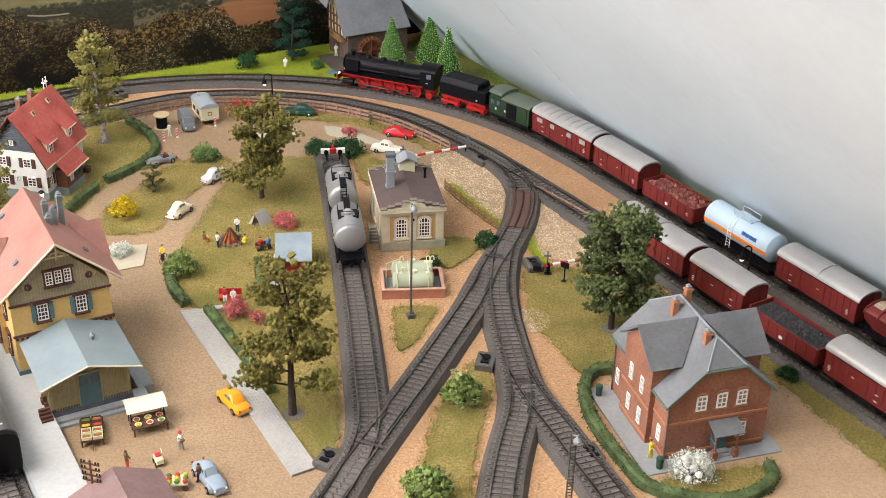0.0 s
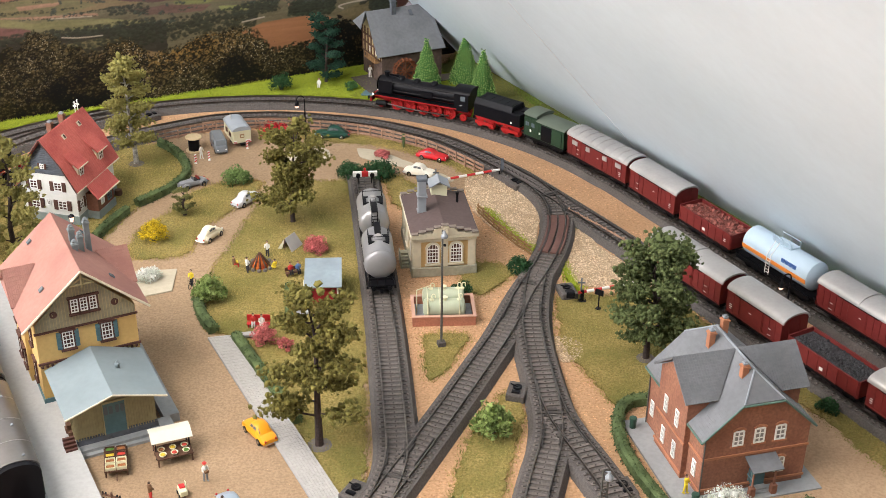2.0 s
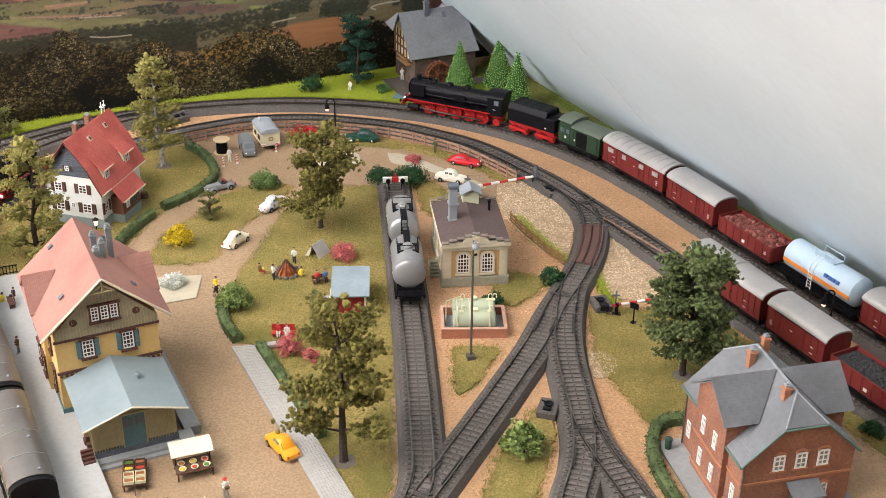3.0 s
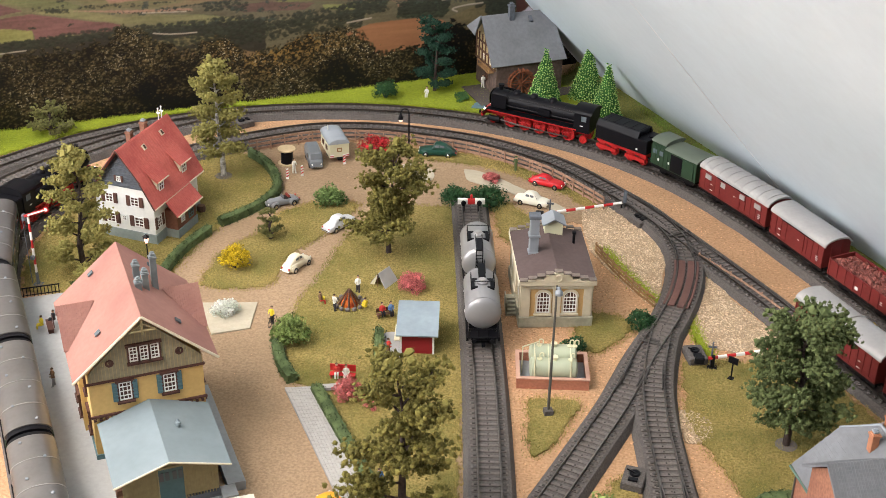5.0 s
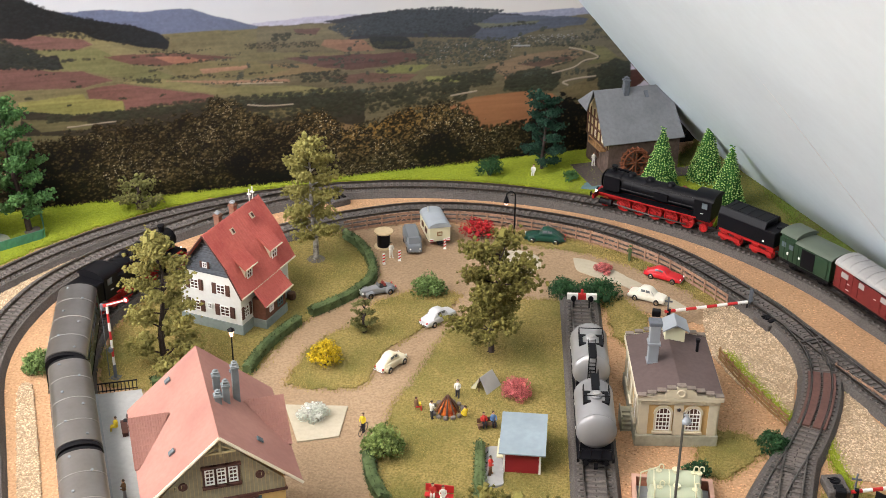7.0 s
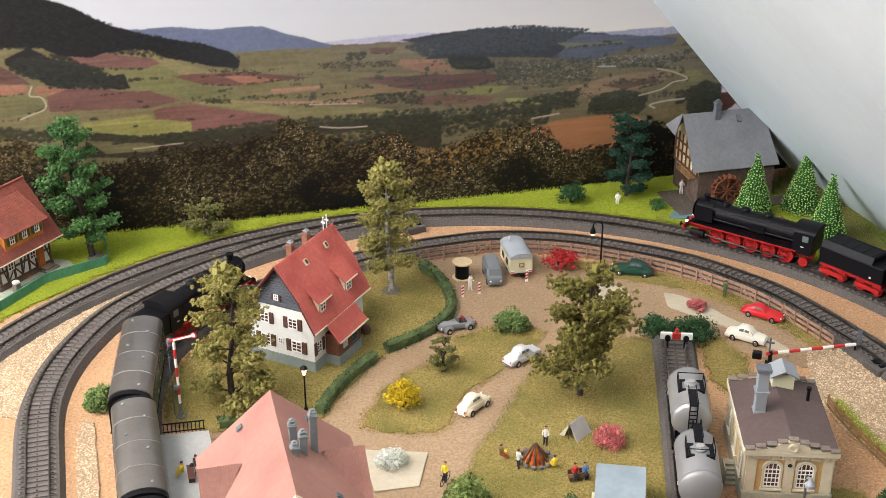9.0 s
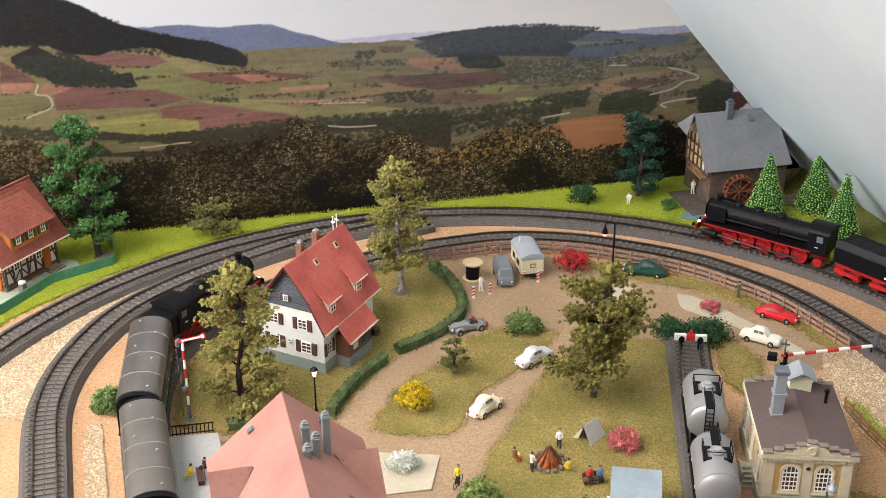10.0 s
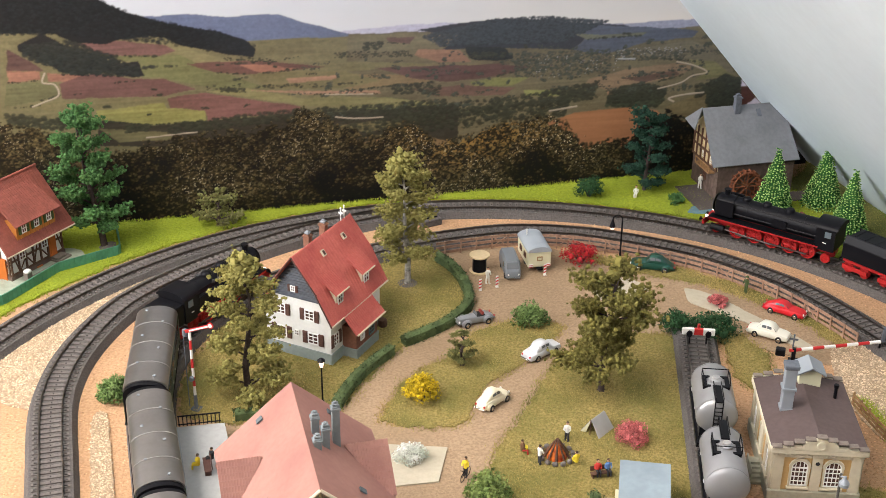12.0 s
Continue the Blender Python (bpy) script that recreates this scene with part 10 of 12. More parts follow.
def car(x, y, turn, label, color, body, cabin, width=0.0185, fenders=False, wheel_r=0.0037, axles=(0.30, -0.28), z=0.001, category="car", size=0.77, open_top=False):
    """body: stations (x, height, width factor); cabin: stations (x, height, width factor) from the foot of the windscreen to that of the rear window."""
    root = thing("car", at(x, y, turn, z) @ Matrix.Diagonal((size * 0.95, size, size * 1.13, 1)), label, category, "cars of the village")
    L = body[0][0] - body[-1][0]
    paint = mat("paint_" + color[0], color[1], 0.30, big=0.06, bigscale=40, spec=0.5)
    s = Shape().loft([hull_ring(px, width / 2 * f, 0.0020, h) for px, h, f in body])
    part("body", s, paint, root, "", True)
    belts = [np.interp(-px, [-b[0] for b in body], [b[1] for b in body]) - 0.0004 for px, h, f in cabin]
    rings = [cabin_ring(px, width / 2 * f, bz, max(h, bz + 0.0003)) for (px, h, f), bz in zip(cabin, belts)]
    if open_top:
        part("seat_well", Shape().cbox(cabin[-1][0] - 0.009, cabin[0][0] - 0.001, -width * 0.30, width * 0.30, 0.0072, 0.0093, 0.0006), tyre, root, "dark open cockpit")
        for sy in (-1, 1):
            part("seat", Shape().cbox(cabin[-1][0] - 0.0075, cabin[-1][0] - 0.0045, sy * width * 0.15 - 0.0022, sy * width * 0.15 + 0.0022, 0.0088, 0.0122, 0.0006), mat("red_leather", (0.24, 0.04, 0.03), 0.6), root, "dark red seat")
        s = Shape().plate([(cabin[0][0], -width * 0.27, 0.0090), (cabin[0][0], width * 0.27, 0.0090), (cabin[0][0] - 0.0016, width * 0.25, 0.0124), (cabin[0][0] - 0.0016, -width * 0.25, 0.0124)], 0.0003)
        part("windscreen", s, car_glass, root, "low windscreen")
    else:
        part("roof", Shape().loft(rings), paint, root, "", True)
        panes = Shape()
        n = len(rings[0])
        for a, b in zip(rings[1:-1], rings[2:-1]):      # side windows
            panes.plate(pane_of(b[1], a[1], a[2], b[2], Vector((0, 1, 0.3)).normalized()), 0.0001)
            panes.plate(pane_of(a[n - 2], b[n - 2], b[n - 3], a[n - 3], Vector((0, -1, 0.3)).normalized()), 0.0001)
        part("side_windows", panes, car_glass, root, "dark side windows")
        for name, a, b, sx in (("windscreen", rings[0], rings[1], 1), ("rear_window", rings[-1], rings[-2], -1)):
            out = Vector((sx * 0.75, 0, 0.66))
            lo_r, lo_l = Vector(a[0]).lerp(Vector(b[1]), 0.12), Vector(a[n - 1]).lerp(Vector(b[n - 2]), 0.12)
            s = Shape().plate(pane_of(lo_l, lo_r, b[2], b[n - 3], out * 2.2), 0.0001)
            part(name, s, car_glass, root, "dark curved glass")
    if fenders:
        for ax in axles:
            for sy in (-1, 1):
                s = Shape()
                s.at = pose(ax * L, sy * width * 0.40, 0.0038) @ Matrix.Diagonal((1.55, 0.62, 1.0, 1))
                s.ball((0, 0, 0), 0.0043, 14)
                part("mudguard", s, paint, root, "", True)
    for ax in axles:
        for sy in (-1, 1):
            yy = sy * (width / 2 - (0.0002 if fenders else 0.0009))
            w = part("wheel", Shape().lathe((ax * L, yy, wheel_r - 0.001), (0, sy, 0), [(-0.0012, wheel_r * 0.9), (-0.0010, wheel_r), (0.0010, wheel_r), (0.0012, wheel_r * 0.85)], 14), tyre, root)
            part("hub_cap", Shape().lathe((ax * L, yy + sy * 0.0012, wheel_r - 0.001), (0, sy, 0), [(0, wheel_r * 0.58), (0.0004, wheel_r * 0.4)], 10), chrome, w)
    for e, px in ((1, body[0][0]), (-1, body[-1][0])):
        s = Shape().rod((px + e * 0.0004, -width * 0.40, 0.0035), (px + e * 0.0004, width * 0.40, 0.0035), 0.0006, 0.0006, 6)
        part("bumper", s, chrome, root, "chrome bumper")
        for sy in (-1, 1):
            part("headlight" if e > 0 else "tail_light", Shape().lathe((px - e * 0.0014, sy * width * 0.31, 0.0062), (e, 0, 0.15), [(0, 0.0012), (0.0010, 0.0011), (0.0014, 0.0005)], 8), white if e > 0 else red, root)
    return root


SALOON = ([(0.0245, 0.0052, 0.74), (0.0235, 0.0074, 0.88), (0.019, 0.0086, 0.97), (0.010, 0.0092, 1.0), (0.0, 0.0094, 1.0), (-0.012, 0.0092, 1.0), (-0.020, 0.0086, 0.95), (-0.0238, 0.0072, 0.86), (-0.0248, 0.0052, 0.74)], [(0.0105, 0.0092, 0.96), (0.0052, 0.0148, 0.94), (-0.001, 0.0158, 0.94), (-0.0075, 0.0152, 0.93), (-0.0140, 0.0092, 0.92)])
BEETLE = ([(0.0228, 0.0040, 0.50), (0.0215, 0.0066, 0.66), (0.017, 0.0086, 0.82), (0.009, 0.0098, 0.94), (0.0, 0.0100, 1.0), (-0.009, 0.0104, 0.98), (-0.016, 0.0098, 0.86), (-0.021, 0.0074, 0.68), (-0.0232, 0.0042, 0.48)], [(0.0085, 0.0098, 0.90), (0.0042, 0.0156, 0.88), (-0.002, 0.0170, 0.88), (-0.0085, 0.0156, 0.84), (-0.0185, 0.0090, 0.70)])
COUPE = ([(0.0262, 0.0042, 0.66), (0.0245, 0.0064, 0.84), (0.019, 0.0078, 0.96), (0.010, 0.0084, 1.0), (0.0, 0.0086, 1.0), (-0.012, 0.0086, 1.0), (-0.020, 0.0078, 0.92), (-0.0245, 0.0062, 0.80), (-0.0262, 0.0042, 0.62)], [(0.0070, 0.0084, 0.93), (0.0012, 0.0128, 0.90), (-0.0045, 0.0136, 0.90), (-0.0105, 0.0128, 0.86), (-0.0200, 0.0080, 0.78)])
BIG = ([(0.0292, 0.0045, 0.56), (0.0275, 0.0078, 0.72), (0.021, 0.0096, 0.84), (0.011, 0.0102, 0.95), (0.0, 0.0102, 1.0), (-0.012, 0.0100, 1.0), (-0.021, 0.0086, 0.86), (-0.0265, 0.0064, 0.70), (-0.0285, 0.0042, 0.54)], [(0.0085, 0.0102, 0.92), (0.0040, 0.0160, 0.90), (-0.003, 0.0170, 0.90), (-0.0105, 0.0154, 0.86), (-0.0225, 0.0082, 0.74)])
ROADSTER = ([(0.0245, 0.0058, 0.34), (0.0225, 0.0088, 0.44), (0.012, 0.0096, 0.56), (0.003, 0.0096, 0.72), (-0.004, 0.0086, 0.80), (-0.012, 0.0088, 0.80), (-0.019, 0.0078, 0.68), (-0.0235, 0.0046, 0.46)], [(0.0010, 0.0096, 0.60), (-0.0005, 0.0122, 0.62), (-0.0012, 0.0122, 0.62), (-0.0022, 0.0090, 0.60)])
car(-0.301, 1.319, 222, "open silver-grey vintage roadster on the lane", ("silver_grey", (0.22, 0.23, 0.245)), *ROADSTER, width=0.018, fenders=True, open_top=True)
car(-0.2335, 1.283, 58, "pale grey rounded saloon car on the road", ("pale_grey", (0.55, 0.56, 0.58)), *SALOON)
car(-0.2535, 1.199, 66, "cream beetle-shaped car driving up the road", ("cream", (0.70, 0.64, 0.48)), *BEETLE, size=0.74, fenders=True)
car(-0.167, 1.470, 184, "dark green fastback saloon on the round path", ("dark_green", (0.010, 0.055, 0.038)), *BIG, width=0.020, fenders=True)
car(-0.0415, 1.418, -17, "bright red coupe on the round path", ("bright_red", (0.56, 0.012, 0.02)), *COUPE)
car(-0.0525, 1.372, -14, "ivory white saloon beside the pump house", ("ivory", (0.76, 0.74, 0.64)), *SALOON)
car(-0.1355, 0.871, 131, "orange-yellow saloon beside the plank path", ("orange_yellow", (0.80, 0.33, 0.015)), *SALOON, width=0.0195)
car(-0.136, 0.776, -54, "grey-blue old saloon at the market", ("grey_blue", (0.27, 0.33, 0.40)), *BIG, width=0.019, fenders=True)


def delivery_van():
    root = thing("delivery_van", at(-0.295, 1.422, -66, 0.001) @ Matrix.Scale(0.79, 4), "blunt grey delivery van parked beside the caravan", "van")
    paint = mat("paint_dull_grey", (0.17, 0.19, 0.21), 0.45, big=0.1, bigscale=40)
    w = 0.0195
    s = Shape().loft([[(x, y * w / 2 * f, z) for y, z in ((-0.92, 0.0022), (-1, 0.006), (-0.98, h * 0.82), (-0.72, h), (0.72, h), (0.98, h * 0.82), (1, 0.006), (0.92, 0.0022))] for x, h, f in ((0.0235, 0.0085, 0.80), (0.0222, 0.0112, 0.90), (0.0175, 0.0125, 0.98), (0.0125, 0.0205, 0.96), (0.0, 0.0218, 1.0), (-0.022, 0.0215, 1.0), (-0.0238, 0.0200, 0.96))])
    part("body", s, paint, root, "", True)
    s = Shape().plate([(0.0184, -0.0072, 0.0128), (0.0184, 0.0072, 0.0128), (0.0138, 0.0066, 0.0192), (0.0138, -0.0066, 0.0192)], 0.0003)
    part("windscreen", s, car_glass, root, "dark windscreen")
    for sy in (-1, 1):
        part("side_window", Shape().box(0.006, 0.0118, sy * w / 2 * 0.975 - 0.0004, sy * w / 2 * 0.975 + 0.0004, 0.0125, 0.0180), glass, root)
        part("headlight", Shape().lathe((0.0222, sy * 0.006, 0.0075), (1, 0, 0.1), [(0, 0.0013), (0.0012, 0.0012), (0.0016, 0.0005)], 8), white, root)
        for x in (0.014, -0.014):
            part("wheel", Shape().lathe((x, sy * 0.0085, 0.0028), (0, sy, 0), [(-0.001, 0.0034), (0.001, 0.0037), (0.0012, 0.0020), (0.0014, 0.0018)], 14), tyre, root)
    part("bumper", Shape().rod((0.0240, -0.008, 0.0038), (0.0240, 0.008, 0.0038), 0.0006), chrome, root)


def caravan():
    root = thing("caravan", at(-0.278, 1.448, -62, 0.001) @ Matrix.Scale(0.86, 4), "cream site caravan with a rounded blue-grey roof", "caravan")
    w, L = 0.026, 0.046
    part("body", Shape().cbox(-L / 2, L / 2, -w / 2, w / 2, 0.0055, 0.0245, 0.001), cream, root)
    s = Shape().extrude([(w / 2 + 0.001, 0.0240)] + [(y * 1.05, z) for y, z in arch(w, 0.0240, 0.0062)] + [(-w / 2 - 0.001, 0.0240)], -L / 2 - 0.001, L / 2 + 0.001)
    part("roof", s, mat("caravan_roof", (0.33, 0.37, 0.41), 0.55, big=0.15, bigscale=50), root, "blue-grey rounded roof", True)
    fr = pose(L / 2, 0, 0, 0, 0, 90)
    window(root, fr, 0, 0.0135, 0.006, 0.005, 1, 1, fence_tan, cream)
    window(root, pose(0, -w / 2, 0), -0.008, 0.013, 0.008, 0.006, 2, 1, timber)
    window(root, pose(0, -w / 2, 0), 0.010, 0.013, 0.008, 0.006, 2, 1, timber)
    for sy in (-1, 1):
        part("wheel", Shape().lathe((0, sy * 0.010, 0.0034), (0, sy, 0), [(-0.001, 0.0042), (0.001, 0.0044), (0.0012, 0.002)], 14), tyre, root)
        s = Shape()
        for k in range(4):
            s.slot = k % 2
            s.box(L / 2 + 0.0002, L / 2 + 0.0008, sy * (w / 2 - 0.003) - 0.0022, sy * (w / 2 - 0.003) + 0.0022, 0.0058 + 0.0010 * k, 0.0068 + 0.0010 * k)
        part("warning_board", s, [red, white], root, "red and white warning board")
    part("chassis", Shape().box(-L / 2 - 0.008, L / 2 + 0.004, -0.003, 0.003, 0.0035, 0.0055), black, root)
    part("stove_pipe", Shape().rod((-0.012, -0.006, 0.028), (-0.012, -0.006, 0.036), 0.0007), white, root)


delivery_van()
caravan()

# ---------------------------------------------------------------- small figures (painted plastic)
SKIN = mat("painted_skin", (0.55, 0.33, 0.22), 0.6)
HAIR = mat("painted_hair", (0.06, 0.035, 0.02), 0.7)
CLOTH = {k: mat("cloth_" + k, c, 0.75, big=0.1, bigscale=200) for k, c in dict(yellow=(0.72, 0.55, 0.04), white=(0.72, 0.71, 0.66), red=(0.55, 0.05, 0.04), blue=(0.10, 0.20, 0.42), dark=(0.03, 0.03, 0.035), brown=(0.16, 0.09, 0.045), green=(0.07, 0.10, 0.035), grey=(0.26, 0.26, 0.27)).items()}


def figure(x, y, turn, top, legs, label, z=0.0012, sit=False, h=0.0175, hat=None, carry=None):
    """A painted miniature figure, one plain mesh."""
    s, k = Shape(), h / 0.0195
    hip = 0.0046 if sit else 0.0092
    s.slot = 1
    for sy in (-1, 1):
        if sit:
            s.rod((0, sy * 0.0011, hip), (0.0042, sy * 0.0012, hip), 0.0011, 0.0009, 6)
            s.rod((0.0042, sy * 0.0012, hip), (0.0046, sy * 0.0012, 0.0004), 0.0009, 0.0007, 6)
        else:
            s.rod((0, sy * 0.0010, hip), (sy * 0.0009, sy * 0.0013, 0.0005), 0.0011, 0.0008, 6)
            s.box(sy * 0.0009 - 0.0007, sy * 0.0009 + 0.0016, sy * 0.0013 - 0.0006, sy * 0.0013 + 0.0006, 0, 0.0008)
    s.slot = 0
    s.lathe((0, 0, hip - 0.0006), (0, 0, 1), [(0, 0.0017), (0.0022, 0.0016), (0.0052, 0.0021), (0.0064, 0.0017), (0.0070, 0.0008)], 9)
    for sy in (-1, 1):
        s.rod((0, sy * 0.0022, hip + 0.0054), (0.0010, sy * 0.0028, hip + 0.0022), 0.0007, 0.0006, 6)
        s.rod((0.0010, sy * 0.0028, hip + 0.0022), (0.0026, sy * 0.0019, hip + 0.0020), 0.0006, 0.0005, 6)
    s.slot = 2
    s.ball((0, 0, hip + 0.0082), 0.00135, 8, 1.15)
    s.slot = 3
    s.ball((-0.0002, 0, hip + 0.0088), 0.00135, 8, 0.8)
    if hat:
        s.slot = 4
        s.lathe((0, 0, hip + 0.0090), (0, 0, 1), [(0, 0.0021), (0.0003, 0.0021), (0.0004, 0.0013), (0.0013, 0.0011)], 9)
    if carry:
        s.slot = 5
        s.box(0.0022, 0.0044, -0.002, 0.002, hip + 0.0012, hip + 0.0032)
    s.v = [tuple(c * k for c in v) for v in s.v]
    ob = part("figurine", s, [CLOTH[top], CLOTH[legs], SKIN, HAIR, CLOTH[hat or "dark"], CLOTH[carry or "yellow"]], None, "", True)
    ob.matrix_world = at(x, y, turn, z)
    return tagged(ob, label, "figurine", "painted figurines")


figure(-0.215, 1.139, 20, "brown", "red", "painted figurine sitting on a yellow box at the campfire", sit=True, carry="yellow")
figure(-0.187, 1.166, -90, "white", "dark", "painted figurine in white beside the campfire")
figure(-0.200, 1.131, 60, "white", "dark", "painted figurine standing before the campfire")
figure(-0.174, 1.137, 130, "yellow", "yellow", "painted figurine in yellow sitting by the fire", sit=True)
figure(-0.157, 1.129, -60, "red", "dark", "painted figurine in red on a bench", z=0.003, sit=True)
figure(-0.150, 1.132, -60, "blue", "dark", "painted figurine in blue on a bench", z=0.003, sit=True)
figure(-0.1385, 1.068, 10, "red", "brown", "painted figurine in red beside the kiosk", z=0.0035)
figure(-0.247, 1.098, -100, "yellow", "dark", "painted figurine riding a bicycle", z=0.003)
figure(-0.309, 1.392, -40, "white", "white", "painted figurine of a road worker in white")
figure(-0.078, 1.446, -120, "green", "green", "painted figurine in green with a hat", hat="green")
figure(-0.383, 0.963, -150, "brown", "grey", "painted figurine waiting on the platform", z=0.012)
figure(-0.427, 1.037, -160, "yellow", "yellow", "painted figurine in yellow on the platform bench", z=0.013, sit=True)
figure(-0.421, 1.047, -160, "dark", "dark", "painted figurine in dark clothes on the platform bench", z=0.013, sit=True)
figure(-0.165, 0.811, -50, "white", "grey", "painted figurine in a white coat carrying a tray", carry="brown", hat="red")
figure(-0.200, 0.785, 60, "brown", "red", "painted figurine in red trousers at the market")
figure(-0.143, 0.774, 160, "brown", "dark", "painted figurine at the flower cart")
figure(-0.172, 0.768, -20, "blue", "red", "painted figurine in blue at the flower cart")
figure(-0.111, 0.905, -30, "blue", "grey", "painted figurine strolling beside the hedge")
figure(0.197, 0.826, -40, "yellow", "yellow", "painted figurine in a yellow dress on the pavement", z=0.0025)
figure(-0.146, 1.672, -60, "white", "white", "painted figurine in white at the mill", z=0.003)
figure(-0.209, 1.632, -90, "white", "white", "pale figurine sitting on the bank", sit=True)
figure(-0.263, 0.848, -140, "white", "brown", "painted figurine stacking crates on the platform", z=0.012)
figure(-0.1655, 1.0300, -80, "white", "white", "painted figurine in white on the red bench", z=0.003, sit=True)
figure(-0.1735, 1.0310, -80, "red", "white", "painted figurine in red on the red bench", z=0.003, sit=True)

# ---------------------------------------------------------------- fences and barriers
def rail_fence(label, pts, h, material, gap=0.018, rails=3, brace=()):
    """Posts with horizontal boards; brace: bays with a diagonal."""
    root = thing("fence", Matrix(), label, "fence")
    line = spline(pts, 0.003)
    posts = even(line, gap)
    for p, t in zip(posts, tangents(posts)):
        s = Shape()
        s.at = frame_of((p.x, p.y, 0), t)
        s.cbox(-0.0007, 0.0007, -0.0007, 0.0007, 0, h * 1.06, 0.0002)
        part("post", s, material, root)
    for k in range(rails):
        z = h * (0.30 + 0.68 * k / max(1, rails - 1)) - 0.001
        s = Shape()
        swept(s, line, [(0.0007, z - h * 0.095), (0.0007, z + h * 0.095), (0.0013, z + h * 0.095), (0.0013, z - h * 0.095)])
        part("board", s, material, root)
    for i in brace:
        if i + 1 < len(posts):
            a, b = posts[i], posts[i + 1]
            s = Shape().rod((a.x, a.y, h * 0.2), (b.x, b.y, h * 0.95), 0.0005, 0.0005, 5)
            s.rod((a.x, a.y, h * 0.95), (b.x, b.y, h * 0.2), 0.0005, 0.0005, 5)
            part("brace", s, material, root)
    return root


inner_t = tangents(INNER)
i0 = min(range(len(INNER)), key=lambda i: (INNER[i].x - 0.040) ** 2 + (INNER[i].y - 1.392) ** 2)
i1 = min(range(len(INNER)), key=lambda i: (INNER[i].x + 0.400) ** 2 + (INNER[i].y - 1.440) ** 2)
curve_pts = [(INNER[i].x - inner_t[i].y * 0.0255, INNER[i].y + inner_t[i].x * 0.0255) for i in range(i0, i1, 4)]
rail_fence("brown wooden fence curving along the inner main line", curve_pts, 0.0145, fence_wood, 0.016, 3, (3, 6, 9, 13, 16, 19, 23, 27))
rail_fence("brown wooden fence beside the main line", [(0.116, 1.284), (0.14, 1.258), (0.162, 1.232), (0.189, 1.196), (0.215, 1.157)], 0.0105, fence_wood, 0.014, 3)
rail_fence("tan wooden fence beside the gravel road", [(0.019, 1.283), (0.040, 1.246), (0.063, 1.211), (0.078, 1.192)], 0.0115, fence_tan, 0.012, 3)
rail_fence("long tan wooden fence along the wall", [(0.078, 1.557), (0.117, 1.503), (0.156, 1.449), (0.192, 1.394), (0.228, 1.338), (0.284, 1.253)], 0.0085, fence_tan, 0.014, 3, (7, 19, 24))


def striped_bar(name, a, b, r, n, parent, label):
    s = Shape()
    a, b = Vector(a), Vector(b)
    for k in range(n):
        s.slot = k % 2
        s.rod(a.lerp(b, k / n), a.lerp(b, (k + 1) / n), r, r, 8)
    return part(name, s, [red, white], parent, label)


def crossing_gate(x, y, tipx, tipy, label, up=0.004, prop=False):
    root = thing("crossing_gate", at(x, y), label, "crossing gate", "gates of the level crossing")
    dx, dy = tipx - x, tipy - y
    n = Vector((dx, dy, 0)).normalized()
    part("post", Shape().cbox(-0.0016, 0.0016, -0.0016, 0.0016, 0, 0.0125, 0.0003).box(-0.004, 0.004, -0.003, 0.003, 0, 0.0015), black, root, "dark gate post")
    striped_bar("barrier_arm", (-n.x * 0.004, -n.y * 0.004, 0.0105), (dx, dy, 0.0105 + up), 0.0015, 8, root, "red and white striped barrier arm")
    part("counterweight", Shape().cbox(-n.x * 0.012 - 0.004, -n.x * 0.012 + 0.004, -n.y * 0.012 - 0.003, -n.y * 0.012 + 0.003, 0.007, 0.0135, 0.0008), black, root, "black counterweight")
    s = Shape().rod((-n.y * 0.003, n.x * 0.003, 0), (-n.y * 0.003, n.x * 0.003, 0.024), 0.0007)
    s.box(-n.y * 0.003 - 0.0035, -n.y * 0.003 + 0.0035, n.x * 0.003 - 0.0004, n.x * 0.003 + 0.0004, 0.0185, 0.0200)
    part("crossing_sign", s, slate, root)
    if prop:
        part("arm_prop", Shape().rod((dx, dy, 0), (dx, dy, 0.0115), 0.0009).box(dx - 0.0018, dx + 0.0018, dy - 0.0018, dy + 0.0018, 0, 0.001), black, root, "short black prop under the tip")
        s = Shape().rod((dx * 1.04, dy * 1.04 + 0.004, 0), (dx * 1.04, dy * 1.04 + 0.004, 0.024), 0.0007)
        s.cbox(dx * 1.04 - 0.0018, dx * 1.04 + 0.0018, dy * 1.04 + 0.0034, dy * 1.04 + 0.0046, 0.010, 0.024, 0.0004)
        part("warning_post", s, slate, root, "dark grey warning post")
    return root


GATE = (-0.0300, 1.3375, 0.0387, 1.3700)


crossing_gate(*GATE, "striped level-crossing gate lowered across the road", 0.002, True)
crossing_gate(0.126, 1.106, 0.181, 1.129, "striped level-crossing gate beside the green tree", 0.001)
s = Shape().rod((0, 0, 0), (0, 0, 0.018), 0.0007)
s.box(-0.0022, 0.0022, -0.0022, 0.0022, 0, 0.0012)
s.box(-0.0042, 0.0042, -0.0004, 0.0004, 0.0150, 0.0210)
o = tagged(part("track_sign", s, black), "small black track sign on a post", "sign")
o.matrix_world = at(0.141, 1.092, -30, 0.001)

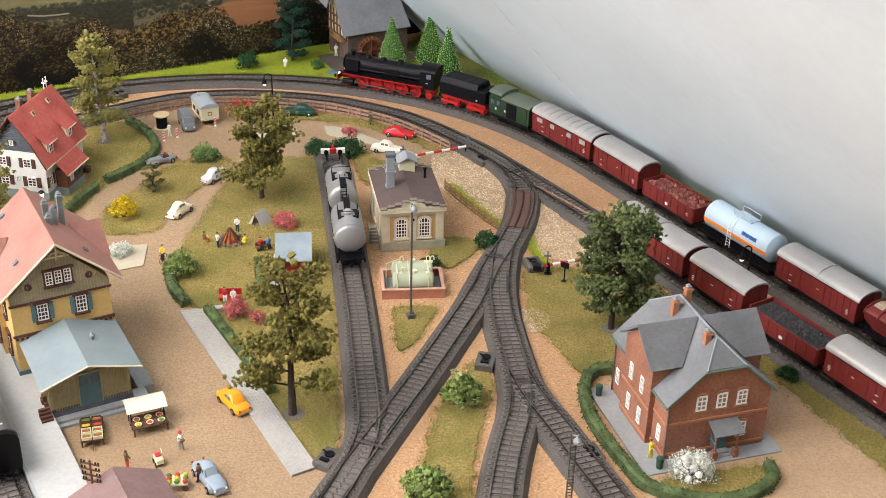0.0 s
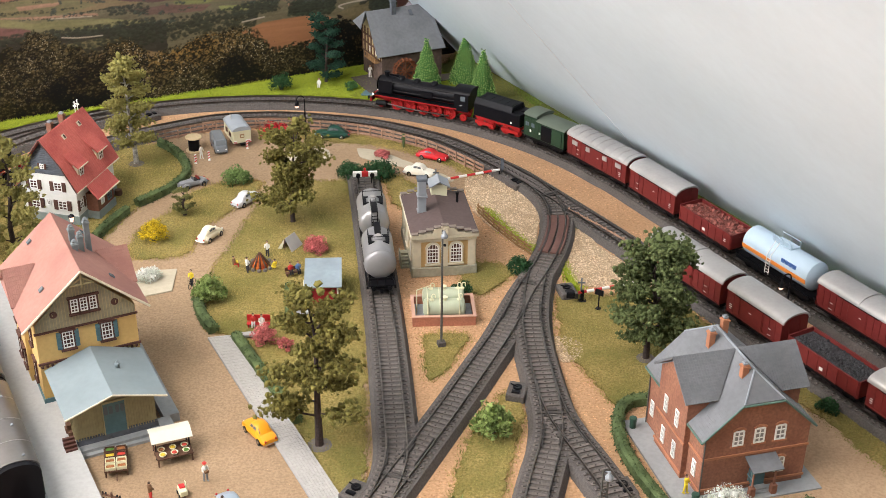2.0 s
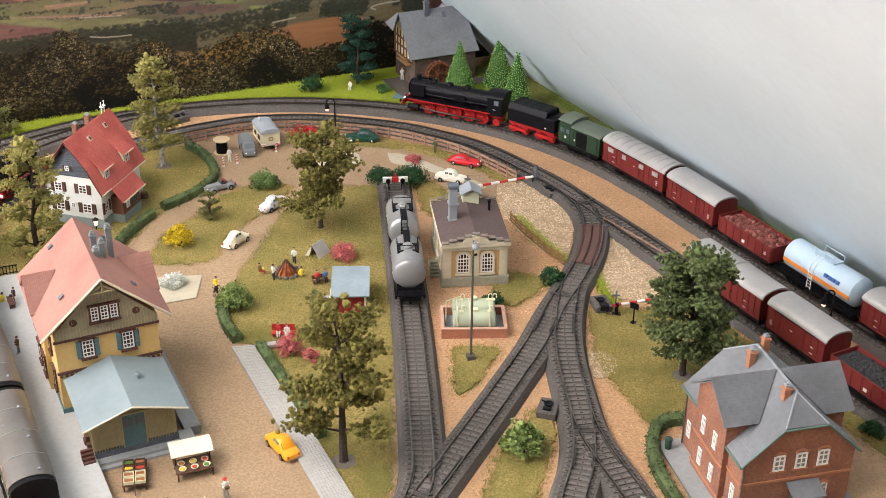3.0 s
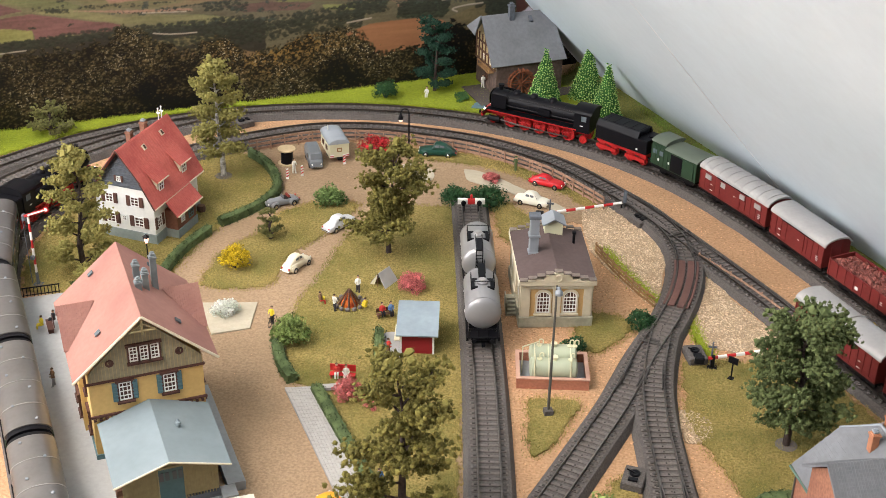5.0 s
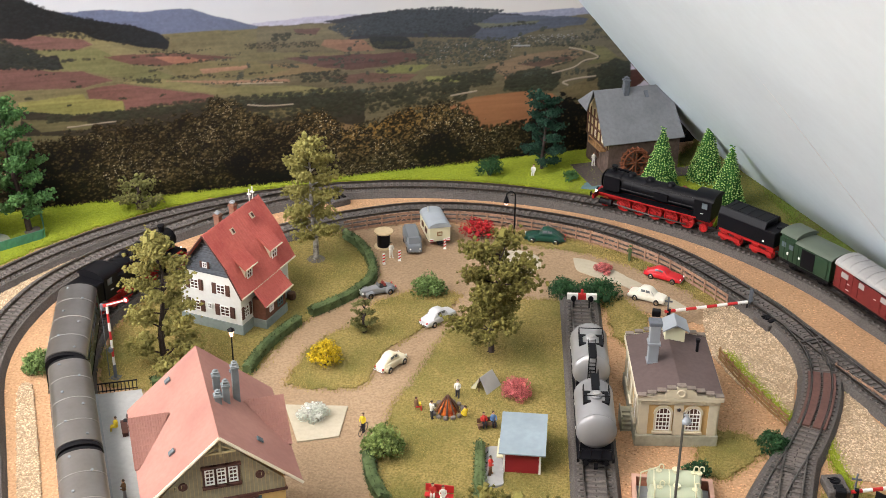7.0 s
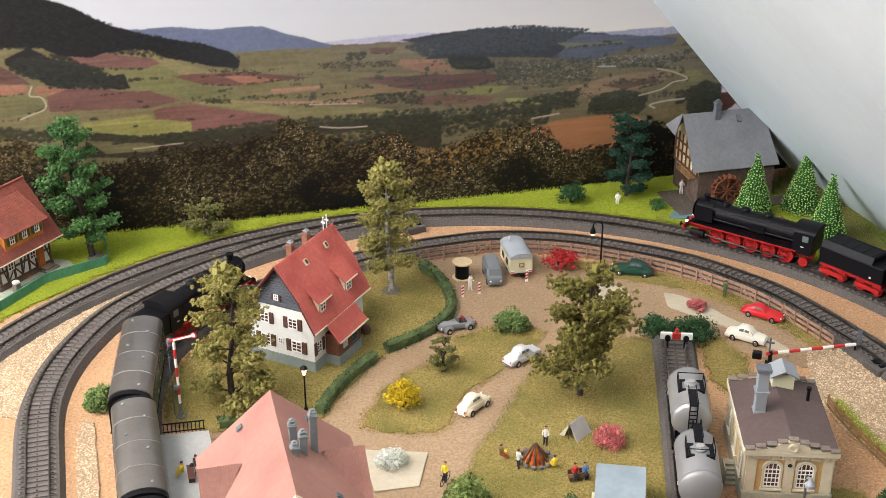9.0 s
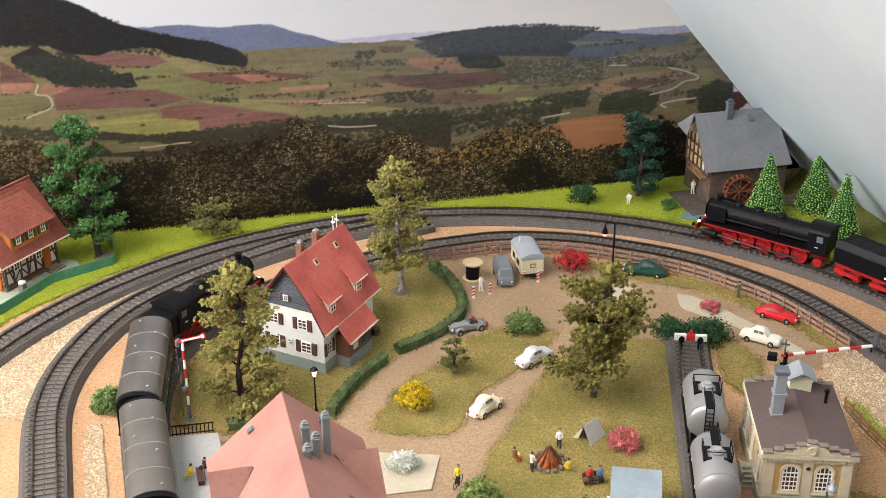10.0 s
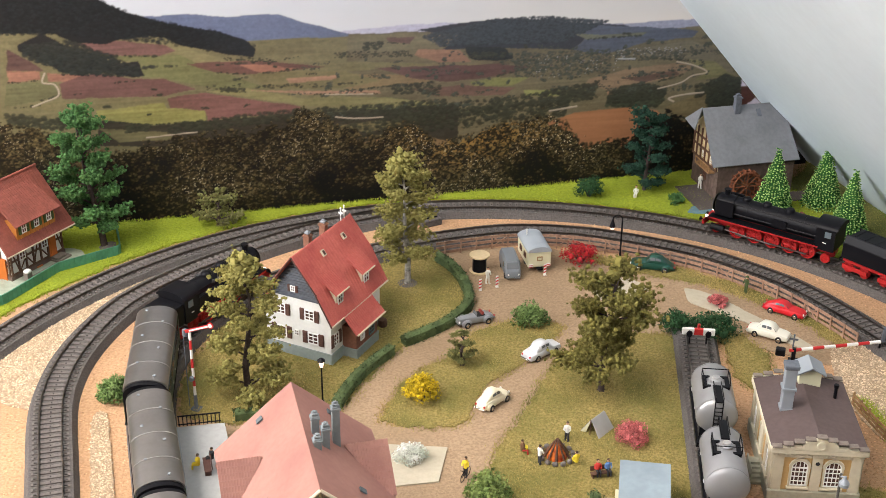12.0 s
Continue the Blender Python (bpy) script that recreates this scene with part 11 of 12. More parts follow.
# crossing deck of brown boards
deck = thing("crossing_deck", Matrix(), "red-brown boarded deck of the level crossing", "crossing deck", kind="structure")
deck_mat = mat("red_brown_deck", (0.14, 0.07, 0.058), 0.75, grain=0.2, scale=300, big=0.2, bigscale=40)
c0 = near_s(CURVE, 0.104, 1.266)
seg = [p for p, q in zip(CURVE, lengths(CURVE)) if c0 <= q <= c0 + 0.085]
for a, b in ((-0.0112, -0.0092), (-0.0072, -0.0012), (0.0012, 0.0072), (0.0092, 0.0112)):
    s = Shape()
    swept(s, seg, [(a, 0.0066), (a, 0.0092), (b, 0.0092), (b, 0.0066)], 0.0003)
    part("deck_board", s, deck_mat, deck)

# ---------------------------------------------------------------- railway equipment
def point_motor(x, y, d, label):
    root = thing("point_motor", frame_of((x, y), d), label, "point motor", "point motors beside the turnouts")
    part("case", Shape().cbox(-0.011, 0.011, -0.008, 0.008, 0, 0.0075, 0.0008), bed_mat, root)
    s = Shape().lathe((0.002, 0, 0.0075), (0, 0, 1), [(0, 0.0040), (0.0012, 0.0040), (0.0014, 0.0030), (0.0010, 0.0015)], 14)
    s.rod((0.002, 0, 0.0082), (0.002, 0.006, 0.0105), 0.0006)
    s.box(-0.0075, -0.004, -0.0035, 0.0035, 0.0075, 0.009)
    part("lever", s, black, root)


point_motor(0.068, 0.945, (0.15, 1), "dark moulded point motor at the yard turnout")
point_motor(0.112, 1.117, (-0.3, 1), "dark moulded point motor beside the gravel road")
point_motor(-0.050, 0.803, (0.45, 1), "dark moulded point motor at the siding turnout")
point_motor(0.151, 0.824, (-0.4, 1), "dark moulded point motor near the brick house")
point_motor(0.058, 1.352, (-0.62, 0.78), "dark moulded point motor at the main line turnout")
point_motor(-0.400, 1.502, (-0.7, -0.7), "dark moulded point motor on the back curve")

buf = thing("buffer_stop", frame_of((-0.1090, 1.3280), (-0.19, 0.98)) @ Matrix.Diagonal((1, 0.82, 1, 1)), "buffer stop with a white and red beam and a red lamp", "buffer stop")
s = Shape()
for y in (-0.0085, 0.0085):
    s.rod((-0.003, y, 0.010), (0.0, y, 0.022), 0.0009)
    s.rod((0.014, y, 0.010), (0.0, y, 0.021), 0.0009)
part("buffer_frame", s, black, buf)
s = Shape()
for k, (a, b) in enumerate(((-0.0165, -0.0045), (-0.0045, 0.0045), (0.0045, 0.0165))):
    s.slot = k % 2
    s.cbox(-0.0025, 0.0005, a, b, 0.0175, 0.0235, 0.0004)
part("buffer_beam", s, [white, red], buf, "white beam with a red middle")
for y in (-0.0095, 0.0095):
    part("buffer", Shape().lathe((-0.0025, y, 0.0205), (-1, 0, 0), [(0, 0.0016), (0.003, 0.0016), (0.0031, 0.0032), (0.0040, 0.0028)], 12), black, buf)
part("stop_lamp", Shape().lathe((0, 0, 0.0235), (0, 0, 1), [(0, 0.0016), (0.0032, 0.0016), (0.0040, 0.0006)], 10), red, buf, "red lamp")

sig = thing("semaphore_signal", frame_of((-0.472, 1.122), (1, -0.1)), "tall semaphore signal with a red and white mast", "railway signal")
s = Shape()
for k in range(7):
    s.slot = k % 2
    z0, z1 = 0.014 + 0.0082 * k, 0.014 + 0.0082 * (k + 1)
    s.rod((0, 0, z0), (0, 0, z1), 0.00115, 0.00105, 8)
part("mast", s, [white, red], sig, "red and white banded mast")
part("mast_foot", Shape().rod((0, 0, 0), (0, 0, 0.014), 0.0014).box(-0.004, 0.004, -0.004, 0.004, 0, 0.0016), slate, sig)
tip_up = pose(0, 0, 0.0718, 0, -24, 0) @ pose(0, 0, -0.0718)
s = Shape()
s.at = tip_up
arm = part("signal_arm", s.box(-0.004, 0.0205, -0.0016, -0.0008, 0.0706, 0.0730).lathe((0.0218, -0.0016, 0.0718), (0, 1, 0), [(0, 0.0025), (0.001, 0.0025)], 16), red, sig, "red signal arm with a round end")
s = Shape()
s.at = tip_up
part("arm_stripe", s.box(0.001, 0.0195, -0.0019, -0.0015, 0.0712, 0.0724).lathe((0.0218, -0.0019, 0.0718), (0, 1, 0), [(0, 0.0016), (0.0005, 0.0016)], 14), white, arm)
s = Shape().lathe((-0.004, 0, 0.066), (0, 0, 1), [(0, 0.0022), (0.005, 0.0022), (0.006, 0.001)], 10)
s.rod((-0.006, 0, 0.001), (-0.006, 0, 0.066), 0.0004, 0.0004, 5)
s.lathe((0, -0.002, 0.030), (0, -1, 0), [(0, 0.0024), (0.002, 0.0020)], 10)
part("signal_lamp", s, slate, sig)

glow = bpy.data.materials.new("lit_lamp")
glow.use_nodes = True
glow.node_tree.nodes["Principled BSDF"].inputs["Base Color"].default_value = (0.9, 0.6, 0.5, 1)
glow.node_tree.nodes["Principled BSDF"].inputs["Emission Color"].default_value = (1.0, 0.62, 0.48, 1)
glow.node_tree.nodes["Principled BSDF"].inputs["Emission Strength"].default_value = 1.6


def goose_lamp(x, y, turn, h, label):
    root = thing("street_lamp", at(x, y, turn), label, "street lamp", "hooked street lamps")
    s = Shape().rod((0, 0, 0), (0, 0, h), 0.0010, 0.0008, 8)
    s.lathe((0, 0, 0), (0, 0, 1), [(0, 0.0028), (0.0012, 0.0026), (0.003, 0.0012)], 10)
    pts = [Vector((0.0045 - 0.0045 * math.cos(math.pi * k / 8), 0, h + 0.0045 * math.sin(math.pi * k / 8))) for k in range(9)]
    for a, b in zip(pts, pts[1:]):
        s.rod(a, b, 0.0007, 0.0007, 6)
    part("lamp_post", s, black, root, "slim black post")
    part("lamp_shade", Shape().lathe((0.009, 0, h - 0.0075), (0, 0, 1), [(0, 0.0030), (0.003, 0.0024), (0.006, 0.0012), (0.0075, 0.0007)], 12), black, root)
    part("lamp_bulb", Shape().ball((0.009, 0, h - 0.0085), 0.0022), glow, root, "glowing lamp glass", True)


goose_lamp(-0.197, 1.456, 195, 0.054, "black hooked street lamp behind the curved fence")
goose_lamp(0.306, 1.059, 200, 0.062, "black hooked lamp beside the main line")


def mast_lamp(x, y, h, label, wide=0.0009):
    root = thing("yard_lamp", at(x, y, 20), label, "yard lamp", "tall yard lamps")
    part("base", Shape().cbox(-0.0036, 0.0036, -0.0034, 0.0034, 0, 0.0055, 0.0005), bed_mat, root)
    s = Shape()
    if wide < 0.001:
        s.rod((0, 0, 0.005), (0, 0, h), 0.0012, 0.0008, 8)
    for dx in (-wide, wide) if wide > 0.001 else ():
        s.box(dx - 0.0003, dx + 0.0003, -0.0008, 0.0008, 0.0045, h)
    for k in range(int(h / 0.003) if wide > 0.001 else 0):
        s.box(-wide, wide, -0.0003, 0.0003, 0.005 + 0.003 * k, 0.0056 + 0.003 * k)
    part("mast", s, mat("grey_mast", (0.11, 0.11, 0.10), 0.5, 0.3), root, "dark grey mast")
    s = Shape().rod((0, 0, h - 0.002), (0, -0.006, h + 0.002), 0.0006)
    s.lathe((0, -0.006, h - 0.004), (0, 0, 1), [(0, 0.0030), (0.002, 0.0030), (0.0045, 0.0012), (0.0065, 0.0008)], 12)
    part("lamp_head", s, zinc, root)


mast_lamp(-0.001, 1.016, 0.117, "tall slim grey lamp mast beside the fuel tank")
mast_lamp(0.131, 0.765, 0.068, "grey lattice lamp mast among the yard lines", 0.0022)
lan = thing("station_lantern", at(-0.381, 1.159, 0, 0.001), "lit lantern on a dark post behind the station", "lantern")
part("lamp_post", Shape().rod((0, 0, 0), (0, 0, 0.033), 0.0008, 0.0006).lathe((0, 0, 0), (0, 0, 1), [(0, 0.0022), (0.003, 0.0010)], 8), black, lan)
part("lantern_glass", Shape().lathe((0, 0, 0.033), (0, 0, 1), [(0, 0.0014), (0.0055, 0.0026)], 6), glow, lan, "glowing lantern glass")
part("lantern_cap", Shape().lathe((0, 0, 0.0386), (0, 0, 1), [(0, 0.0034), (0.0006, 0.0034), (0.0022, 0.0014), (0.003, 0.0004)], 6), black, lan)
tel = thing("telegraph_pole", at(-0.2085, 0.7325, -15), "dark telegraph pole with four crossarms", "telegraph pole")
part("pole", Shape().rod((0, 0, 0), (0, 0, 0.050), 0.0011, 0.0008), timber, tel)
for k in range(4):
    arm = part("crossarm", Shape().box(-0.0075, 0.0075, -0.0005, 0.0005, 0.0315 + 0.0050 * k, 0.0326 + 0.0050 * k), timber, tel)
    s = Shape()
    for x in (-0.0068, -0.0045, 0.0045, 0.0068):
        s.lathe((x, 0, 0.0326 + 0.0050 * k), (0, 0, 1), [(0, 0.0005), (0.0012, 0.0007), (0.0018, 0.0004)], 6)
    part("insulators", s, black, arm)

# ---------------------------------------------------------------- village clutter
slab_m = mat("pale_slab", (0.47, 0.42, 0.32), 0.85, grain=0.08, scale=300, big=0.12, bigscale=40, world_space=True)
s = Shape().plate([(-0.320, 1.119, 0.0020), (-0.293, 1.073, 0.0020), (-0.264, 1.088, 0.0020), (-0.270, 1.130, 0.0020)], 0.002)
tagged(part("paving", s, slab_m), "pale paved square round the white flowers", "paving", kind="structure")
patch("paving", arc((-0.187, 1.414), 0.026, 0, 330, 10), 0.0016, slab_m, "pale round paved area", 0.001, 91)
patch("paving", [(-0.132, 1.437), (-0.108, 1.433), (-0.06, 1.40), (-0.013, 1.364), (-0.022, 1.357), (-0.079, 1.393), (-0.123, 1.411)], 0.0016, slab_m, "pale paved path beside the cars", 0.001, 92)
# path of long grey planks
a, b, c, d = Vector((-0.2105, 1.008, 0)), Vector((-0.188, 1.014, 0)), Vector((-0.0575, 0.796, 0)), Vector((-0.0755, 0.784, 0))
path = thing("plank_path", Matrix(), "straight path of long pale grey planks", "path", kind="structure")
n = 9
plank_grey = mat("plank_grey", (0.43, 0.42, 0.40), 0.8, grain=0.1, scale=300, big=0.15, bigscale=20, world_space=True)
for k in range(n):
    f0, f1 = k / n + 0.006, (k + 1) / n - 0.006
    s = Shape().plate([v + Vector((0, 0, 0.0030)) for v in (a.lerp(b, f0), d.lerp(c, f0), d.lerp(c, f1), a.lerp(b, f1))], 0.0025)
    part("plank", s, plank_grey, path)
for k in range(52):
    f = (k + 0.5) / 52
    p0, p1 = a.lerp(d, f), b.lerp(c, f)
    w_ = (d - a).normalized() * 0.0003
    s = Shape().plate([v + Vector((0, 0, 0.00325)) for v in (p0 - w_, p0 + w_, p1 + w_, p1 - w_)], 0.0006)
    part("cross_batten", s, plank_grey, path)
e0 = b + Vector((0.003, 0.0005, 0))
s = Shape().plate([v + Vector((0, 0, 0.0026)) for v in (e0, e0 + Vector((0.0035, -0.0055, 0)), e0 + Vector((0.027, 0.002, 0)), e0 + Vector((0.0245, 0.007, 0)))][::-1], 0.0024)
part("side_slab", s, plank_grey, path, "pale slab beyond the hedge")
s = Shape().plate([v + Vector((0, 0, 0.0018)) for v in (a, d, c, b)], 0.0018)
part("path_bed", s, apron, path)

patch("terrace", [(-0.1492, 1.1003), (-0.1325, 1.104), (-0.1290, 1.090), (-0.1300, 1.0765), (-0.1270, 1.0590), (-0.1396, 1.0562)], 0.0032, concrete, "pale paved terrace beside the red kiosk", 0.0004, 78)
tent_m = mat("grey_canvas", (0.42, 0.42, 0.40), 0.9, big=0.15, bigscale=60)
tent = thing("tent", at(-0.168, 1.187, 67, 0.001) @ Matrix.Scale(0.88, 4), "small grey canvas ridge tent standing open", "tent")
for sy in (-1, 1):
    part("canvas", Shape().plate([(-0.011, sy * 0.0095, 0), (0.012, sy * 0.0095, 0), (0.010, 0, 0.0145), (-0.010, 0, 0.0150)][::sy], 0.0005), tent_m, tent)
part("tent_pole", Shape().rod((-0.0108, 0, 0), (-0.0108, 0, 0.0155), 0.0004), timber, tent)
s = Shape().plate([(-0.0110, 0.0095, 0), (-0.0095, 0.0050, 0), (-0.0102, 0, 0.0148)], 0.0004)
part("door_flap", s, cream, tent, "pale open door flap")
fire = thing("campfire", at(-0.190, 1.144, 0, 0.001), "cone-shaped campfire in a ring of grey stones", "campfire")
for k in range(13):
    a0 = 6.2832 * k / 13
    part("stone", Shape().cbox(-0.002, 0.002, -0.0016, 0.0016, 0, 0.0036, 0.0009), grey_foot, fire).matrix_local = pose(0.0125 * math.cos(a0), 0.0125 * math.sin(a0), 0, 0, 0, math.degrees(a0) + 90)
flame = mat("painted_flame", (0.75, 0.20, 0.03), 0.6, grain=0.4, scale=260, big=0.4, bigscale=120, tint=(0.30, 0.03, 0.01))
for k in range(9):
    a0 = 6.2832 * k / 9
    part("log", Shape().rod((0.0098 * math.cos(a0), 0.0098 * math.sin(a0), 0.0005), (0.0008 * math.cos(a0), 0.0008 * math.sin(a0), 0.0155), 0.0010, 0.0005, 6), timber, fire)
part("flames", Shape().lathe((0, 0, 0), (0, 0, 1), [(0, 0.0084), (0.004, 0.0068), (0.009, 0.0038), (0.014, 0.0008)], 9), flame, fire, "painted orange flames")
bench = thing("bench", at(-0.1545, 1.129, 30, 0.001), "brown wooden park bench on the green", "bench")
part("seat", Shape().box(-0.0075, 0.0075, -0.002, 0.002, 0.0035, 0.0042), timber, bench)
part("backrest", Shape().box(-0.0075, 0.0075, 0.0018, 0.0024, 0.0050, 0.0090), timber, bench)
for x in (-0.006, 0.006):
    part("leg", Shape().box(x - 0.0005, x + 0.0005, -0.0018, 0.0022, 0, 0.0036), timber, bench)
red_bench = thing("bench", at(-0.1690, 1.0325, 5, 0.001), "red park bench on the green among pink flowers", "bench")
part("seat", Shape().cbox(-0.0105, 0.0105, -0.0030, 0.0022, 0.0035, 0.0044, 0.0002), red, red_bench)
part("backrest", Shape().cbox(-0.0105, 0.0105, 0.0022, 0.0030, 0.0050, 0.0115, 0.0002), red, red_bench)
for x in (-0.009, 0.009):
    part("leg", Shape().box(x - 0.0005, x + 0.0005, -0.0026, 0.0028, 0, 0.0036), red, red_bench)
bench2 = thing("bench", frame_of((-0.421, 1.039, 0.012), (-0.53, 0.85)), "dark red platform bench against the station", "bench")
part("seat", Shape().box(-0.009, 0.009, -0.0025, 0.0025, 0.0038, 0.0046), brown_paint, bench2)
part("backrest", Shape().box(-0.009, 0.009, -0.0032, -0.0026, 0.0055, 0.0100), brown_paint, bench2)
for x in (-0.007, 0.007):
    part("leg", Shape().box(x - 0.0005, x + 0.0005, -0.0022, 0.0022, 0, 0.0038), brown_paint, bench2)
reel = thing("cable_reel", at(-0.323, 1.414, 0, 0.001), "upright cable reel with pale wooden discs", "cable reel")
for z in (0.0, 0.0165):
    part("disc", Shape().lathe((0, 0, z), (0, 0, 1), [(0, 0.0096), (0.0014, 0.0096)], 22), mat("pale_plywood", (0.62, 0.49, 0.30), 0.7, grain=0.1, scale=200, big=0.1, bigscale=60), reel, "pale wooden disc")
part("cable_drum", Shape().lathe((0, 0, 0.0014), (0, 0, 1), [(0, 0.0066), (0.0151, 0.0066)], 20), black, reel, "black wound cable")
for x, y in ((-0.312, 1.377), (-0.299, 1.388), (-0.262, 1.425)):
    root = thing("road_beacon", at(x, y, 30, 0.001), "red and white striped road-works beacon", "beacon", "road-works beacons")
    s = Shape()
    for k in range(7):       # slanting stripes on a narrow board
        s.slot = k % 2
        z0, z1 = 0.0006 + 0.0016 * k, 0.0006 + 0.0016 * (k + 1)
        lift = 0.0010 if 0 < k else 0.0
        top = 0.0010 if k < 6 else 0.0
        s.add([(x, y, z) for y in (-0.0004, 0.0004) for x, z in ((-0.0012, z0), (0.0012, z0 + lift), (0.0012, z1 + top), (-0.0012, z1))],
              [(0, 1, 2, 3), (7, 6, 5, 4), (0, 4, 5, 1), (1, 5, 6, 2), (2, 6, 7, 3), (3, 7, 4, 0)])
    part("beacon_board", s, [white, red], root, "red and white slanting stripes")
    part("beacon_foot", Shape().box(-0.0014, 0.0014, -0.0010, 0.0010, 0, 0.0006), white, root)
bike = thing("bicycle", at(-0.247, 1.098, -100, 0.001), "thin dark bicycle on the dusty road", "bicycle")
for x in (-0.0045, 0.0045):
    s = Shape()
    for k in range(12):
        a0, a1 = 6.2832 * k / 12, 6.2832 * (k + 1) / 12
        s.rod((x + 0.0034 * math.cos(a0), 0, 0.0036 + 0.0034 * math.sin(a0)), (x + 0.0034 * math.cos(a1), 0, 0.0036 + 0.0034 * math.sin(a1)), 0.0003, 0.0003, 4)
    part("wheel", s, black, bike)
s = Shape()
for p, q in (((-0.0045, 0, 0.0036), (-0.001, 0, 0.0075)), ((-0.001, 0, 0.0075), (0.004, 0, 0.0078)), ((0.004, 0, 0.0085), (0.0045, 0, 0.0036)), ((-0.001, 0, 0.0075), (0.0, 0, 0.0036)), ((0.004, -0.002, 0.0088), (0.004, 0.002, 0.0088))):
    s.rod(p, q, 0.0003, 0.0003, 5)
part("bicycle_frame", s, black, bike)

# market
stall = thing("market_stall", frame_of((-0.2065, 0.8260, 0.001), (0.80, 0.40)), "market stall with a white awning and bowls of fruit", "market stall")
part("table", Shape().cbox(0, 0.028, -0.004, 0.014, 0.0065, 0.0078, 0.0002), timber, stall)
for x in (0.001, 0.027):
    for y in (-0.003, 0.013):
        part("leg", Shape().box(x - 0.0006, x + 0.0006, y - 0.0006, y + 0.0006, 0, 0.0065), timber, stall)
    part("awning_post", Shape().rod((x, 0.0195, 0), (x, 0.0195, 0.0198), 0.0005), black, stall)
    part("awning_post", Shape().rod((x, 0.0065, 0), (x, 0.0065, 0.0168), 0.0005), black, stall)
part("awning", Shape().plate([(-0.002, 0.005, 0.0165), (0.030, 0.005, 0.0165), (0.030, 0.014, 0.0212), (-0.002, 0.014, 0.0212)], 0.0007).plate([(-0.002, 0.014, 0.0212), (0.030, 0.014, 0.0212), (0.030, 0.022, 0.0195), (-0.002, 0.022, 0.0195)], 0.0007), mat("awning_cloth", (0.62, 0.60, 0.50), 0.85, big=0.1, bigscale=60), stall, "off-white awning")
fruit = [mat("fruit_" + k, c, 0.6, grain=0.3, scale=900, big=0.2, bigscale=200) for k, c in dict(yellow=(0.70, 0.50, 0.05), red=(0.55, 0.06, 0.04), green=(0.10, 0.22, 0.04), mixed=(0.35, 0.14, 0.05)).items()]
for k in range(6):
    x, y = 0.005 + 0.009 * (k % 3), -0.0005 + 0.007 * (k // 3)
    b = part("bowl", Shape().lathe((x, y, 0.0078), (0, 0, 1), [(0, 0.0018), (0.0018, 0.0030), (0.0020, 0.0028), (0.0014, 0.0024)], 12), cream, stall)
    part("fruit", Shape().ball((x, y, 0.0090), 0.0023, 8, 0.5), fruit[k % 4], b)
cart = thing("fruit_cart", frame_of((-0.2425, 0.8095, 0.001), (0.92, 0.30)), "wooden market cart with crates of vegetables", "market cart")
part("cart_body", Shape().cbox(0, 0.018, -0.004, 0.026, 0.0055, 0.0070, 0.0002), timber, cart)
for sx in (0.001, 0.017):
    for y in (-0.002, 0.024):
        part("leg", Shape().box(sx - 0.0006, sx + 0.0006, y - 0.0006, y + 0.0006, 0, 0.0055), timber, cart)
part("drawbar", Shape().rod((0.009, -0.004, 0.0045), (0.009, -0.010, 0.0015), 0.0005), timber, cart)
for k in range(8):
    x, y = 0.0048 + 0.0084 * (k % 2), -0.0005 + 0.0072 * (k // 2)
    s = Shape()
    for x0, x1, y0, y1 in ((-0.0038, 0.0038, -0.0030, -0.0024), (-0.0038, 0.0038, 0.0024, 0.0030), (-0.0038, -0.0032, -0.0024, 0.0024), (0.0032, 0.0038, -0.0024, 0.0024)):
        s.box(x + x0, x + x1, y + y0, y + y1, 0.0070, 0.0096)
    cr = part("crate", s, cream if k < 4 else timber, cart)
    part("vegetables", Shape().cbox(x - 0.0031, x + 0.0031, y - 0.0023, y + 0.0023, 0.0070, 0.0090, 0.0006), fruit[k % 4 if k > 3 else 3], cr)
flowers = thing("flower_cart", at(-0.158, 0.768, 10, 0.001), "small flower cart heaped with bright blooms", "flower cart")
part("tray", Shape().cbox(-0.008, 0.008, -0.006, 0.006, 0.0045, 0.0058, 0.0003), cream, flowers)
